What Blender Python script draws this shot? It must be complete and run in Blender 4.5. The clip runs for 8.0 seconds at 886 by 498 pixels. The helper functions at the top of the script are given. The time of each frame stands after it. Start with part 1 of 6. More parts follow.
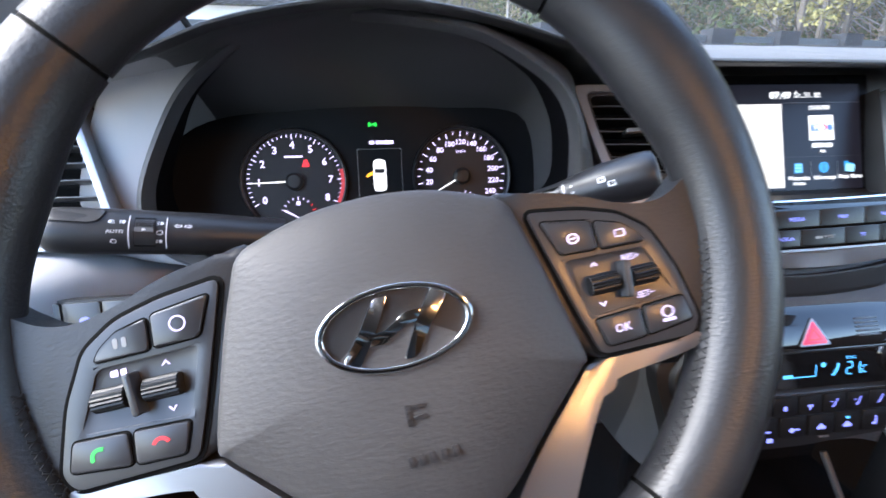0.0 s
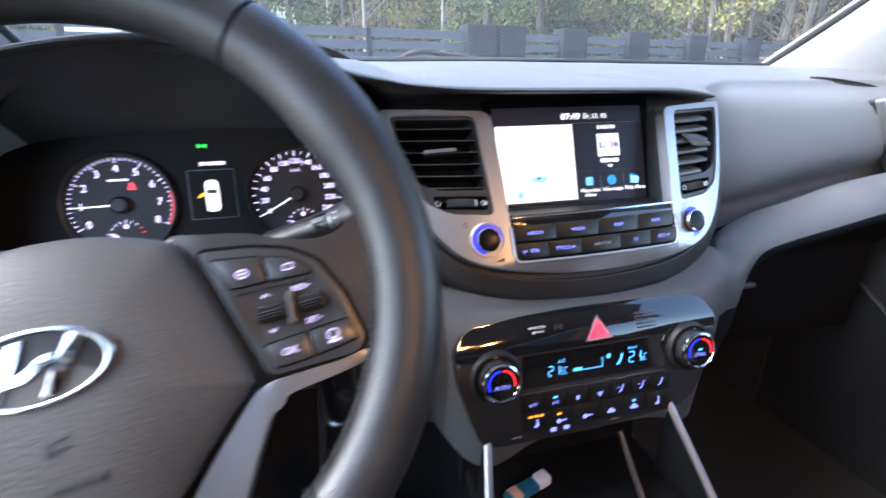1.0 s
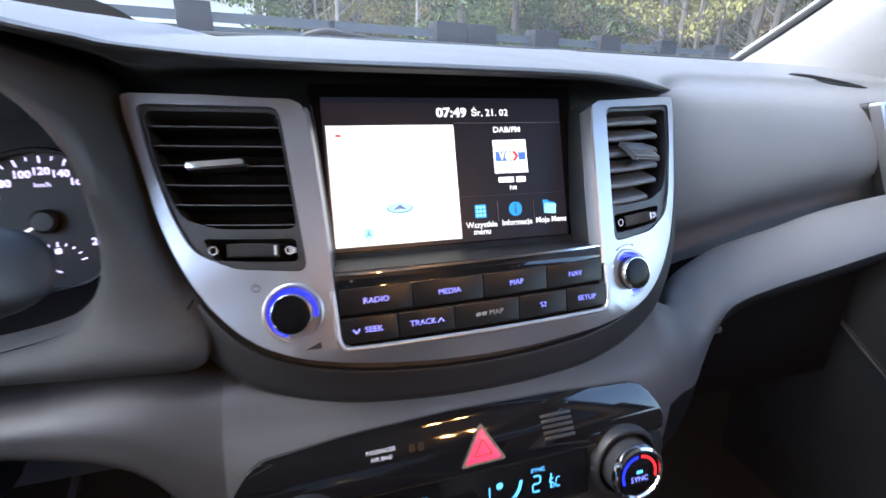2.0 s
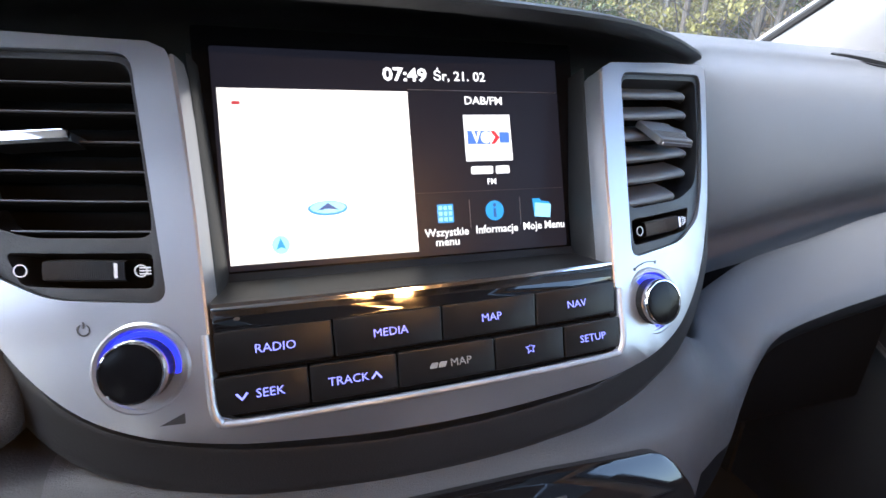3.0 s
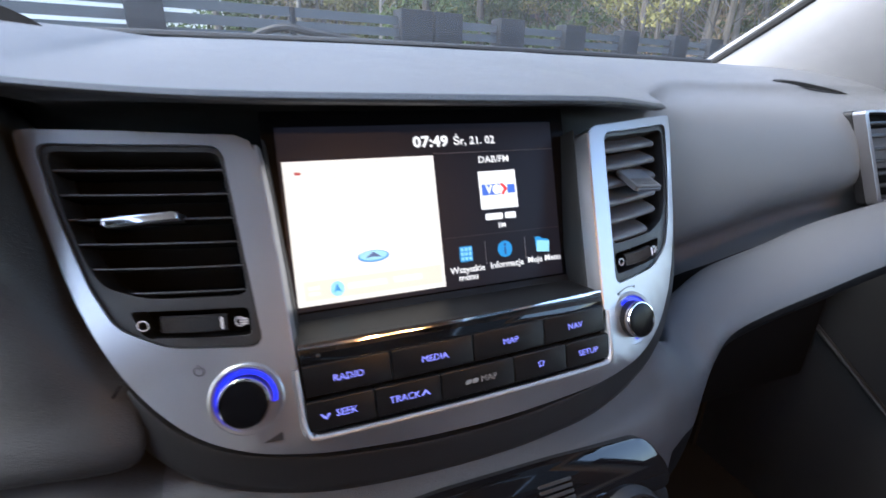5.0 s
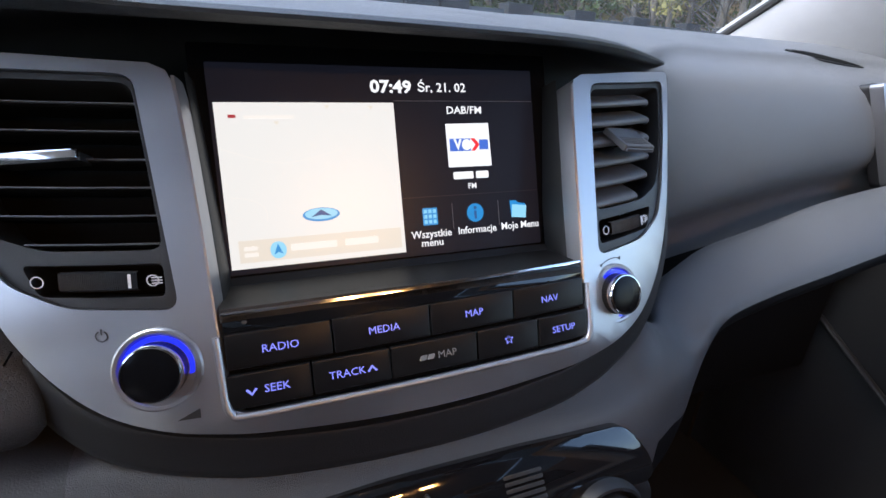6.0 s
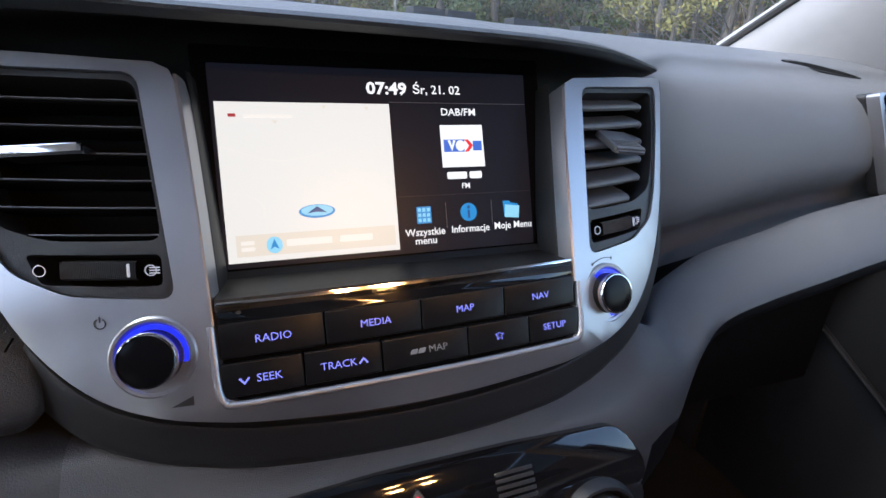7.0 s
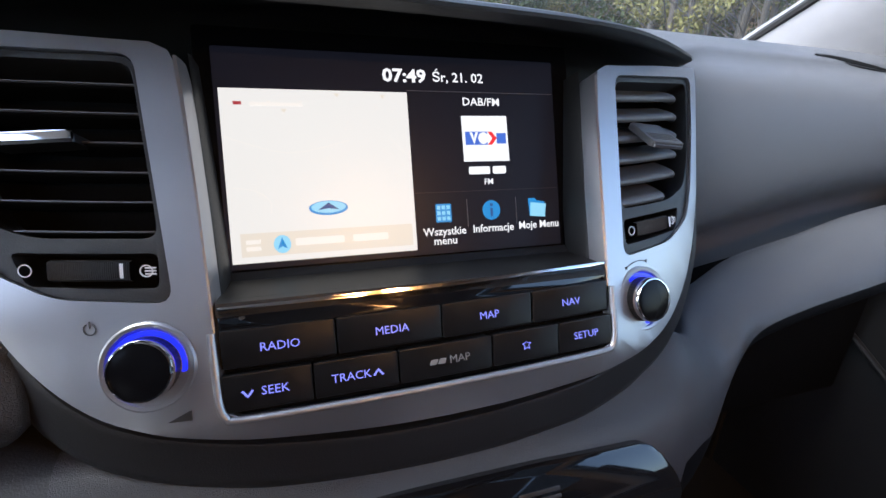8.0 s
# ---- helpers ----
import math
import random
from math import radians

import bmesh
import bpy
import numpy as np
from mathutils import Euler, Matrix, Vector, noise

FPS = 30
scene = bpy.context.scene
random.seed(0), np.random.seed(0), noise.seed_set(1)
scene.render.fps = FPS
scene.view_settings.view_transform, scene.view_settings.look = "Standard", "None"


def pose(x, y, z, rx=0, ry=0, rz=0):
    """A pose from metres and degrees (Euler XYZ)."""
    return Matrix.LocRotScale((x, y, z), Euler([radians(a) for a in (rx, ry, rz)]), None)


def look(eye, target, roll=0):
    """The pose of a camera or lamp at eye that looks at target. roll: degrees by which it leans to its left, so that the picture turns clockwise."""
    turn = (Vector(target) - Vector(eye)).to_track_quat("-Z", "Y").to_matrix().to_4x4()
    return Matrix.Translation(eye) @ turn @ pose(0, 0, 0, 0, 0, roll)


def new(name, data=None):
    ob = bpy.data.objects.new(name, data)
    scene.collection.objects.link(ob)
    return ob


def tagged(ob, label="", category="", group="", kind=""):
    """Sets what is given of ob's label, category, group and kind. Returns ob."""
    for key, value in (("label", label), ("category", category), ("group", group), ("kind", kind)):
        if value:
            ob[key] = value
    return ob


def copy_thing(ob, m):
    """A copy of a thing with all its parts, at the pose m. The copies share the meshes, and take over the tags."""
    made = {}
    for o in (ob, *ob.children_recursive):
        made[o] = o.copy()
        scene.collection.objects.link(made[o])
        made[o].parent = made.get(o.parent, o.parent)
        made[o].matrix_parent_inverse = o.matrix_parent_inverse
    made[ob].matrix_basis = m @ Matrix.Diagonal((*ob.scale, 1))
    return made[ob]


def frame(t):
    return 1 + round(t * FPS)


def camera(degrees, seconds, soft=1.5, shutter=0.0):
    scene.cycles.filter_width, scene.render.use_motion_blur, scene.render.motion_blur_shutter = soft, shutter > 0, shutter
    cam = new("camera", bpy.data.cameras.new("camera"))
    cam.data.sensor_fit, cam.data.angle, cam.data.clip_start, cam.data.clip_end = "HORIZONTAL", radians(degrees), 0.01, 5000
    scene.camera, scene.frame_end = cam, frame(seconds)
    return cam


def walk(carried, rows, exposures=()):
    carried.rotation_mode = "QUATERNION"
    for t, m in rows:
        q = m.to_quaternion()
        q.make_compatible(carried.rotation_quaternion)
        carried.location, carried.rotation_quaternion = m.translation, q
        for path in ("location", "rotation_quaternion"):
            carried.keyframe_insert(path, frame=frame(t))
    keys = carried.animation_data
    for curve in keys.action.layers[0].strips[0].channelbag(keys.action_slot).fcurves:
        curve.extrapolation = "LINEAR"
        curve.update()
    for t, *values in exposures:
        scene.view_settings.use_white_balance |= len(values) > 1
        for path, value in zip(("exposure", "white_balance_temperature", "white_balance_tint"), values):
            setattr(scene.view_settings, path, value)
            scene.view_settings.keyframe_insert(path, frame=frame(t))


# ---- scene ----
cam = camera(88.3, 8.0, shutter=0.4)
PATH = [
    (0, (0.03, 0.088, 1.321), (0.259, 1.957, 0.646), -0.6),
    (0.2, (0.04, 0.074, 1.331), (0.311, 1.936, 0.653), -1.0),
    (0.5, (0.068, 0.051, 1.338), (0.398, 1.894, 0.632), -0.9),
    (0.8, (0.114, 0.034, 1.341), (0.52, 1.856, 0.624), -0.6),
    (1, (0.157, 0.045, 1.344), (0.604, 1.871, 0.663), -0.7),
    (1.2, (0.199, 0.072, 1.347), (0.68, 1.889, 0.666), -0.4),
    (1.5, (0.251, 0.129, 1.34), (0.78, 1.933, 0.656), 0.2),
    (1.8, (0.292, 0.17, 1.336), (0.842, 1.961, 0.636), 0.8),
    (2, (0.314, 0.19, 1.328), (0.863, 1.989, 0.647), 0.9),
    (2.2, (0.332, 0.217, 1.323), (0.866, 2.017, 0.636), 1.1),
    (3.3, (0.367, 0.273, 1.302), (0.947, 2.063, 0.625), 2.0),
    (3.5, (0.363, 0.273, 1.316), (0.979, 2.019, 0.561), 2.5),
    (4, (0.298, 0.253, 1.343), (1.035, 1.976, 0.645), 2.2),
    (4.5, (0.28, 0.222, 1.365), (0.979, 1.963, 0.67), 1.2),
    (5, (0.323, 0.244, 1.349), (0.993, 1.984, 0.626), 1.1),
    (5.2, (0.339, 0.248, 1.341), (0.999, 1.969, 0.565), 1.7),
    (6.3, (0.356, 0.26, 1.317), (1.007, 1.99, 0.554), 2.3),
    (6.5, (0.357, 0.254, 1.313), (1.007, 1.992, 0.569), 2.4),
    (7, (0.359, 0.249, 1.318), (0.995, 2.003, 0.598), 2.3),
    (7.5, (0.358, 0.267, 1.314), (0.981, 2.024, 0.591), 2.3),
    (8, (0.359, 0.269, 1.31), (0.962, 2.037, 0.595), 2.3),
]
walk(cam, [(t, look(eye, target, roll)) for t, eye, target, roll in PATH], [(0, 3.12, 6000, 10), (1.0, 3.2, 6000, 10), (1.5, 3.27, 6050, 10), (2.1, 3.08, 6050, 10), (3.5, 3.12, 6200, 10), (4.5, 2.88, 6100, 10), (5.1, 2.55, 6050, 10), (6.4, 2.25, 6050, 10), (8, 2.25, 6050, 10)])

# ---- world, sun, cabin lights ----
world = bpy.data.worlds.new("sky")
scene.world = world
world.use_nodes = True
_nt = world.node_tree
_bg = _nt.nodes["Background"]
_sky = _nt.nodes.new("ShaderNodeTexSky")
_sky.sky_type = 'NISHITA'
_sky.sun_disc = False
_sky.sun_elevation = radians(45)
_sky.sun_rotation = radians(-89)
_sky.air_density = 1.0
_sky.dust_density = 1.5
_nt.links.new(_sky.outputs[0], _bg.inputs[0])
_bg.inputs[1].default_value = 0.15
_sun = bpy.data.lights.new("sun", 'SUN')
_sun.energy = 1.65
_sun.angle = radians(40)
_sun.color = (1.0, 0.97, 0.93)
new("sun", _sun).matrix_world = look((-6.9, 0.1, 6.8), (0, 0, 0))

# ---- materials ----
MATS = {}
LIT = 0.22


def mat(name, base, rough=0.5, metal=0.0, var=0.0, scale=60.0, bump=0.0, bscale=900.0, cells=False, coat=0.0, emit=None, power=1.0, rvar=0.0, spec=0.5, base2=None, stretch=None):
    m = bpy.data.materials.new(name)
    m.use_nodes = True
    t = m.node_tree
    b = t.nodes["Principled BSDF"]
    b.inputs["Base Color"].default_value = (*base, 1)
    b.inputs["Roughness"].default_value = rough
    b.inputs["Metallic"].default_value = metal
    b.inputs["Coat Weight"].default_value = coat
    b.inputs["Specular IOR Level"].default_value = spec
    if emit:
        b.inputs["Emission Color"].default_value = (*emit, 1)
        b.inputs["Emission Strength"].default_value = power
    co = t.nodes.new("ShaderNodeTexCoord")
    if var or rvar:
        n1 = t.nodes.new("ShaderNodeTexNoise")
        n1.inputs["Scale"].default_value = scale
        n1.inputs["Detail"].default_value = 6
        t.links.new(co.outputs["Object"], n1.inputs["Vector"])
        if var:
            mix = t.nodes.new("ShaderNodeMix")
            mix.data_type = 'RGBA'
            lo = base2 or tuple(c * (1 - var) for c in base)
            mix.inputs[6].default_value = (*lo, 1)
            mix.inputs[7].default_value = (*[min(1, c * (1 + var)) for c in base], 1)
            t.links.new(n1.outputs[0], mix.inputs[0])
            t.links.new(mix.outputs[2], b.inputs["Base Color"])
        if rvar:
            mr = t.nodes.new("ShaderNodeMapRange")
            mr.inputs[1].default_value, mr.inputs[2].default_value = 0.3, 0.7
            mr.inputs[3].default_value, mr.inputs[4].default_value = max(0.02, rough - rvar), rough + rvar
            t.links.new(n1.outputs[0], mr.inputs[0])
            t.links.new(mr.outputs[0], b.inputs["Roughness"])
    if bump:
        if cells:
            n2 = t.nodes.new("ShaderNodeTexVoronoi")
            n2.feature = 'DISTANCE_TO_EDGE'
            n2.inputs["Scale"].default_value = bscale
            warp = t.nodes.new("ShaderNodeTexNoise")
            warp.inputs["Scale"].default_value = bscale * 0.5
            wadd = t.nodes.new("ShaderNodeMix")
            wadd.data_type = 'RGBA'
            wadd.blend_type = 'LINEAR_LIGHT'
            wadd.inputs[0].default_value = 0.6 / bscale
            t.links.new(co.outputs["Object"], warp.inputs["Vector"])
            t.links.new(co.outputs["Object"], wadd.inputs[6])
            t.links.new(warp.outputs[1], wadd.inputs[7])
            t.links.new(wadd.outputs[2], n2.inputs["Vector"])
            cr = t.nodes.new("ShaderNodeMapRange")
            cr.inputs[2].default_value = 0.12
            t.links.new(n2.outputs[0], cr.inputs[0])
            src = cr.outputs[0]
        else:
            n2 = t.nodes.new("ShaderNodeTexNoise")
            n2.inputs["Scale"].default_value = bscale
            n2.inputs["Detail"].default_value = 3
            if stretch:
                mp = t.nodes.new("ShaderNodeMapping")
                mp.inputs["Scale"].default_value = stretch
                t.links.new(co.outputs["Object"], mp.inputs["Vector"])
                t.links.new(mp.outputs[0], n2.inputs["Vector"])
            else:
                t.links.new(co.outputs["Object"], n2.inputs["Vector"])
            src = n2.outputs[0]
        bp = t.nodes.new("ShaderNodeBump")
        bp.inputs["Strength"].default_value = bump
        bp.inputs["Distance"].default_value = 0.0005
        t.links.new(src, bp.inputs["Height"])
        t.links.new(bp.outputs[0], b.inputs["Normal"])
    MATS[name] = m
    return m


M_DASH = mat("dash_plastic", (0.055, 0.056, 0.06), 0.5, var=0.12, scale=18, bump=0.35, bscale=1300, rvar=0.06)
M_DASH2 = mat("lower_plastic", (0.019, 0.019, 0.0202), 0.5, var=0.12, scale=18, bump=0.3, bscale=1300, rvar=0.06)
M_DASH3 = mat("shaded_shroud_plastic", (0.037, 0.037, 0.039), 0.5, var=0.12, scale=18, bump=0.4, bscale=1100, rvar=0.06)
M_FLANK = mat("flank_vinyl", (0.033, 0.034, 0.036), 0.5, var=0.12, scale=18, bump=0.5, bscale=700, cells=True, rvar=0.06)
M_WING = mat("wing_vinyl", (0.068, 0.0695, 0.074), 0.46, var=0.1, scale=14, bump=0.5, bscale=900, cells=True, rvar=0.05)
# Lighter than the dash: side light from the driver's door put into colour.
M_KNEE = mat("lit_knee_plastic", (0.33, 0.33, 0.345), 0.5, var=0.08, scale=18, bump=0.3, bscale=1300, rvar=0.05)
M_SOFT = mat("vinyl_pad", (0.125, 0.129, 0.139), 0.44, var=0.1, scale=14, bump=0.5, bscale=900, cells=True, rvar=0.05)
M_PAD = mat("top_pad_vinyl", (0.125, 0.129, 0.139), 0.42, var=0.1, scale=14, bump=0.5, bscale=900, cells=True, rvar=0.05)
# Darker copy of the pad vinyl; shade on the lip put into colour.
M_LIP = mat("shaded_lip_vinyl", (0.022, 0.0225, 0.024), 0.5, var=0.1, scale=14, bump=0.5, bscale=900, cells=True, rvar=0.05)
M_LEATHER = mat("leather_cover", (0.052, 0.0495, 0.049), 0.56, spec=0.4, var=0.15, scale=40, bump=0.65, bscale=520, stretch=(0.5, 1.1, 1.0), rvar=0.05)
M_RIM = mat("rim_leather", (0.018, 0.018, 0.0195), 0.40, var=0.15, scale=50, bump=0.5, bscale=700, stretch=(0.6, 1.0, 0.8), rvar=0.05)
M_SILVER = mat("silver_paint", (0.375, 0.385, 0.415), 0.36, metal=0.75, var=0.06, scale=30, bump=0.06, bscale=3000, rvar=0.03)
M_SATIN = mat("satin_trim", (0.30, 0.30, 0.32), 0.33, metal=0.85, var=0.05, scale=40)
M_CHROME = mat("chrome", (0.8, 0.8, 0.82), 0.07, metal=1.0, rvar=0.03, scale=200)
M_GLOSS = mat("gloss_black", (0.006, 0.006, 0.007), 0.05, rvar=0.02, scale=300, coat=0.3)
M_BLACK = mat("matt_black", (0.008, 0.008, 0.009), 0.5, var=0.2, scale=60, bump=0.15, bscale=2000)
# Blacker than the plastic it replaces: shade below the dash put into colour.
M_SHADED = mat("shaded_plastic", (0.006, 0.006, 0.0065), 0.75, var=0.2, scale=60, bump=0.3, bscale=1500, spec=0.08)
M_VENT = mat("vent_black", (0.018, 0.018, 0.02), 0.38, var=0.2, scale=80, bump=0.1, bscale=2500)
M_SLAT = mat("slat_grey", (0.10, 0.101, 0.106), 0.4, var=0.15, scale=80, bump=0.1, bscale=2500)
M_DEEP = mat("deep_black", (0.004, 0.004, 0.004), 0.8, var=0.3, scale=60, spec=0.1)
M_BUTTON = mat("button_black", (0.0075, 0.0075, 0.0082), 0.36, spec=0.35, var=0.2, scale=120, bump=0.12, bscale=3000, rvar=0.05)
M_SWITCH = mat("switch_grey", (0.030, 0.030, 0.0325), 0.30, var=0.04, scale=60, bump=0.04, bscale=3000, spec=0.6)
M_CARPET = mat("carpet", (0.008, 0.0078, 0.008), 0.95, var=0.5, scale=400, bump=1.0, bscale=700)
M_RUBBER = mat("rubber", (0.016, 0.016, 0.017), 0.7, var=0.25, scale=120, bump=0.3, bscale=900)
M_SEAT = mat("seat_cloth", (0.02, 0.02, 0.021), 0.9, var=0.25, scale=90, bump=0.4, bscale=1200)
M_CAP = mat("cap_black", (0.005, 0.005, 0.006), 0.2, rvar=0.02, scale=300, spec=0.1)
M_PILLAR = mat("pillar_cloth", (0.25, 0.25, 0.265), 0.8, var=0.06, scale=60, bump=0.4, bscale=1600)
M_ROOF = mat("headliner", (0.55, 0.54, 0.53), 0.9, var=0.06, scale=60, bump=0.4, bscale=1600)
M_GLASS = bpy.data.materials.new("glass")
M_GLASS.use_nodes = True
_g = M_GLASS.node_tree
_gt = _g.nodes.new("ShaderNodeBsdfTransparent")
_gt.inputs[0].default_value = (0.93, 0.96, 0.95, 1)
_gg = _g.nodes.new("ShaderNodeBsdfGlossy")
_gg.inputs["Roughness"].default_value = 0.03
_gx = _g.nodes.new("ShaderNodeMixShader")
_gx.inputs[0].default_value = 0.05
_g.links.new(_gt.outputs[0], _gx.inputs[1])
_g.links.new(_gg.outputs[0], _gx.inputs[2])
_gd = _g.nodes.new("ShaderNodeBsdfTranslucent")
_gd.inputs[0].default_value = (0.9, 0.93, 0.95, 1)
_gy = _g.nodes.new("ShaderNodeMixShader")
_gy.inputs[0].default_value = 0.02
_g.links.new(_gx.outputs[0], _gy.inputs[1])
_g.links.new(_gd.outputs[0], _gy.inputs[2])
_g.links.new(_gy.outputs[0], _g.nodes["Material Output"].inputs[0])


M_TINT = bpy.data.materials.new("tinted_glass")
M_TINT.use_nodes = True
_g = M_TINT.node_tree
_gt = _g.nodes.new("ShaderNodeBsdfTransparent")
_gt.inputs[0].default_value = (0.22, 0.23, 0.23, 1)
_gg = _g.nodes.new("ShaderNodeBsdfGlossy")
_gg.inputs["Roughness"].default_value = 0.03
_gx = _g.nodes.new("ShaderNodeMixShader")
_gx.inputs[0].default_value = 0.05
_g.links.new(_gt.outputs[0], _gx.inputs[1])
_g.links.new(_gg.outputs[0], _gx.inputs[2])
_g.links.new(_gx.outputs[0], _g.nodes["Material Output"].inputs[0])


def glow(name, colour, power):
    return mat(name, tuple(c * 0.05 for c in colour), 0.3, emit=colour, power=power * LIT)


M_MAP = glow("map_light", (1.0, 0.94, 0.86), 0.86)
M_MAPBAR = glow("map_bar", (0.95, 0.83, 0.68), 0.85)
M_MAPROAD = glow("map_road", (0.95, 0.86, 0.76), 1.0)
M_WHITE = glow("white_light", (1.0, 0.98, 0.97), 1.0)
M_CYAN = glow("cyan_light", (0.03, 0.33, 0.75), 0.8)
M_CYAN2 = glow("pale_cyan_light", (0.35, 0.75, 0.95), 0.9)
M_NAVY = glow("navy_light", (0.03, 0.1, 0.3), 0.8)
M_BLUE = glow("blue_light", (0.26, 0.28, 1.0), 1.15)
M_RINGBLUE = glow("ring_blue_light", (0.02, 0.03, 1.0), 1.3)
M_LILAC = glow("lilac_light", (0.75, 0.64, 1.0), 1.15)
M_ICE = glow("ice_light", (0.12, 0.5, 1.0), 1.2)
M_RED = glow("red_light", (1.0, 0.03, 0.04), 0.9)
M_DIMRED = glow("dim_red_light", (0.8, 0.08, 0.1), 0.5)
M_HAZ = mat("hazard_red", (0.55, 0.03, 0.07), 0.3, emit=(1.0, 0.05, 0.12), power=0.13)
M_AMBER = glow("amber_light", (1.0, 0.42, 0.03), 1.1)
M_GREEN = glow("green_light", (0.05, 0.8, 0.08), 0.9)
M_DIMPRINT = mat("grey_print", (0.2, 0.2, 0.2), 0.5)
M_PRINT = mat("white_print", (0.7, 0.7, 0.72), 0.5)
M_DARKPRINT = mat("dark_print", (0.03, 0.03, 0.03), 0.5)
M_DIALFACE = mat("dial_grey", (0.022, 0.022, 0.025), 0.5, var=0.15, scale=30, spec=0.3)
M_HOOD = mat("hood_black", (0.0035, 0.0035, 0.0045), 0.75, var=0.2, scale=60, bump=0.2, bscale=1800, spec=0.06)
M_DIAL = mat("dial_black", (0.005, 0.005, 0.006), 0.6, var=0.2, scale=80, spec=0.2)
M_LCD = mat("lcd_dark", (0.010, 0.011, 0.016), 0.32, emit=(0.3, 0.3, 0.5), power=0.004, spec=0.25)


# ---- mesh helpers ----
def finish(bm, angle=32):
    bmesh.ops.remove_doubles(bm, verts=bm.verts[:], dist=1e-6)
    bmesh.ops.recalc_face_normals(bm, faces=bm.faces[:])
    lim = radians(angle)
    for f in bm.faces:
        f.smooth = True
    for e in bm.edges:
        if len(e.link_faces) == 2 and e.calc_face_angle(0) > lim:
            e.smooth = False
    return bm


def part(name, bm, material, parent=None, label="", angle=32, m=None):
    finish(bm, angle)
    me = bpy.data.meshes.new(name)
    bm.to_mesh(me)
    bm.free()
    me.materials.append(material)
    ob = new(name, me)
    if parent:
        ob.parent = parent
    if m is not None:
        ob.matrix_basis = m
    return tagged(ob, label)


def thing(name, m, label, category, group="", kind=""):
    ob = new(name)
    ob.empty_display_size = 0.02
    ob.matrix_basis = m
    return tagged(ob, label, category, group, kind)


def spline(pts, n=6, closed=True):
    """A smooth line through the points (any dimension)."""
    pts = [np.array(p, float) for p in pts]
    k = len(pts)
    out = []
    for i in range(k if closed else k - 1):
        p0, p1, p2, p3 = (pts[(i + j - 1) % k] if closed else pts[min(max(i + j - 1, 0), k - 1)] for j in range(4))
        for s in range(n):
            t = s / n
            out.append(0.5 * (2 * p1 + (p2 - p0) * t + (2 * p0 - 5 * p1 + 4 * p2 - p3) * t * t + (3 * p1 - p0 - 3 * p2 + p3) * t ** 3))
    if not closed:
        out.append(pts[-1])
    return [tuple(float(c) for c in p) for p in out]


def rounded(pts, r, n=4):
    """A polygon with its corners rounded."""
    out = []
    k = len(pts)
    for i in range(k):
        a, b, c = (Vector(pts[(i + j) % k][:2]) for j in (-1, 0, 1))
        d1, d2 = a - b, c - b
        rr = min(r, d1.length * 0.45, d2.length * 0.45)
        s, e = b + d1.normalized() * rr, b + d2.normalized() * rr
        for q in range(n + 1):
            t = q / n
            p = s * (1 - t) ** 2 + b * 2 * t * (1 - t) + e * t * t
            out.append((p.x, p.y))
    return out


def rrect(cx, cy, w, h, r, n=4):
    return rounded([(cx - w / 2, cy - h / 2), (cx + w / 2, cy - h / 2), (cx + w / 2, cy + h / 2), (cx - w / 2, cy + h / 2)], r, n)


def ellipse(cx, cy, rx, ry, n=40, turn=0.0):
    c, s = math.cos(radians(turn)), math.sin(radians(turn))
    out = []
    for i in range(n):
        a = 2 * math.pi * i / n
        x, y = rx * math.cos(a), ry * math.sin(a)
        out.append((cx + c * x - s * y, cy + s * x + c * y))
    return out


def prism(outline, d0, d1, bevel=0.0, seg=2, bm=None):
    """A plate from d0 to d1 with that outline and a rounded front edge."""
    own = bmesh.new()
    top = [own.verts.new((p[0], p[1], d1)) for p in outline]
    low = [own.verts.new((p[0], p[1], d0)) for p in outline]
    face = own.faces.new(top)
    own.faces.new(low[::-1])
    k = len(top)
    for i in range(k):
        own.faces.new((top[i], low[i], low[(i + 1) % k], top[(i + 1) % k]))
    if bevel:
        bmesh.ops.bevel(own, geom=[e for e in face.edges], offset=bevel, segments=seg, profile=0.5, affect='EDGES', clamp_overlap=True)
    if bm is None:
        return own
    return merge(bm, own)


def merge(bm, other):
    me = bpy.data.meshes.new("tmp")
    other.to_mesh(me)
    other.free()
    bm.from_mesh(me)
    bpy.data.meshes.remove(me)
    return bm


def moved(bm, m):
    bmesh.ops.transform(bm, matrix=m, verts=bm.verts[:])
    return bm


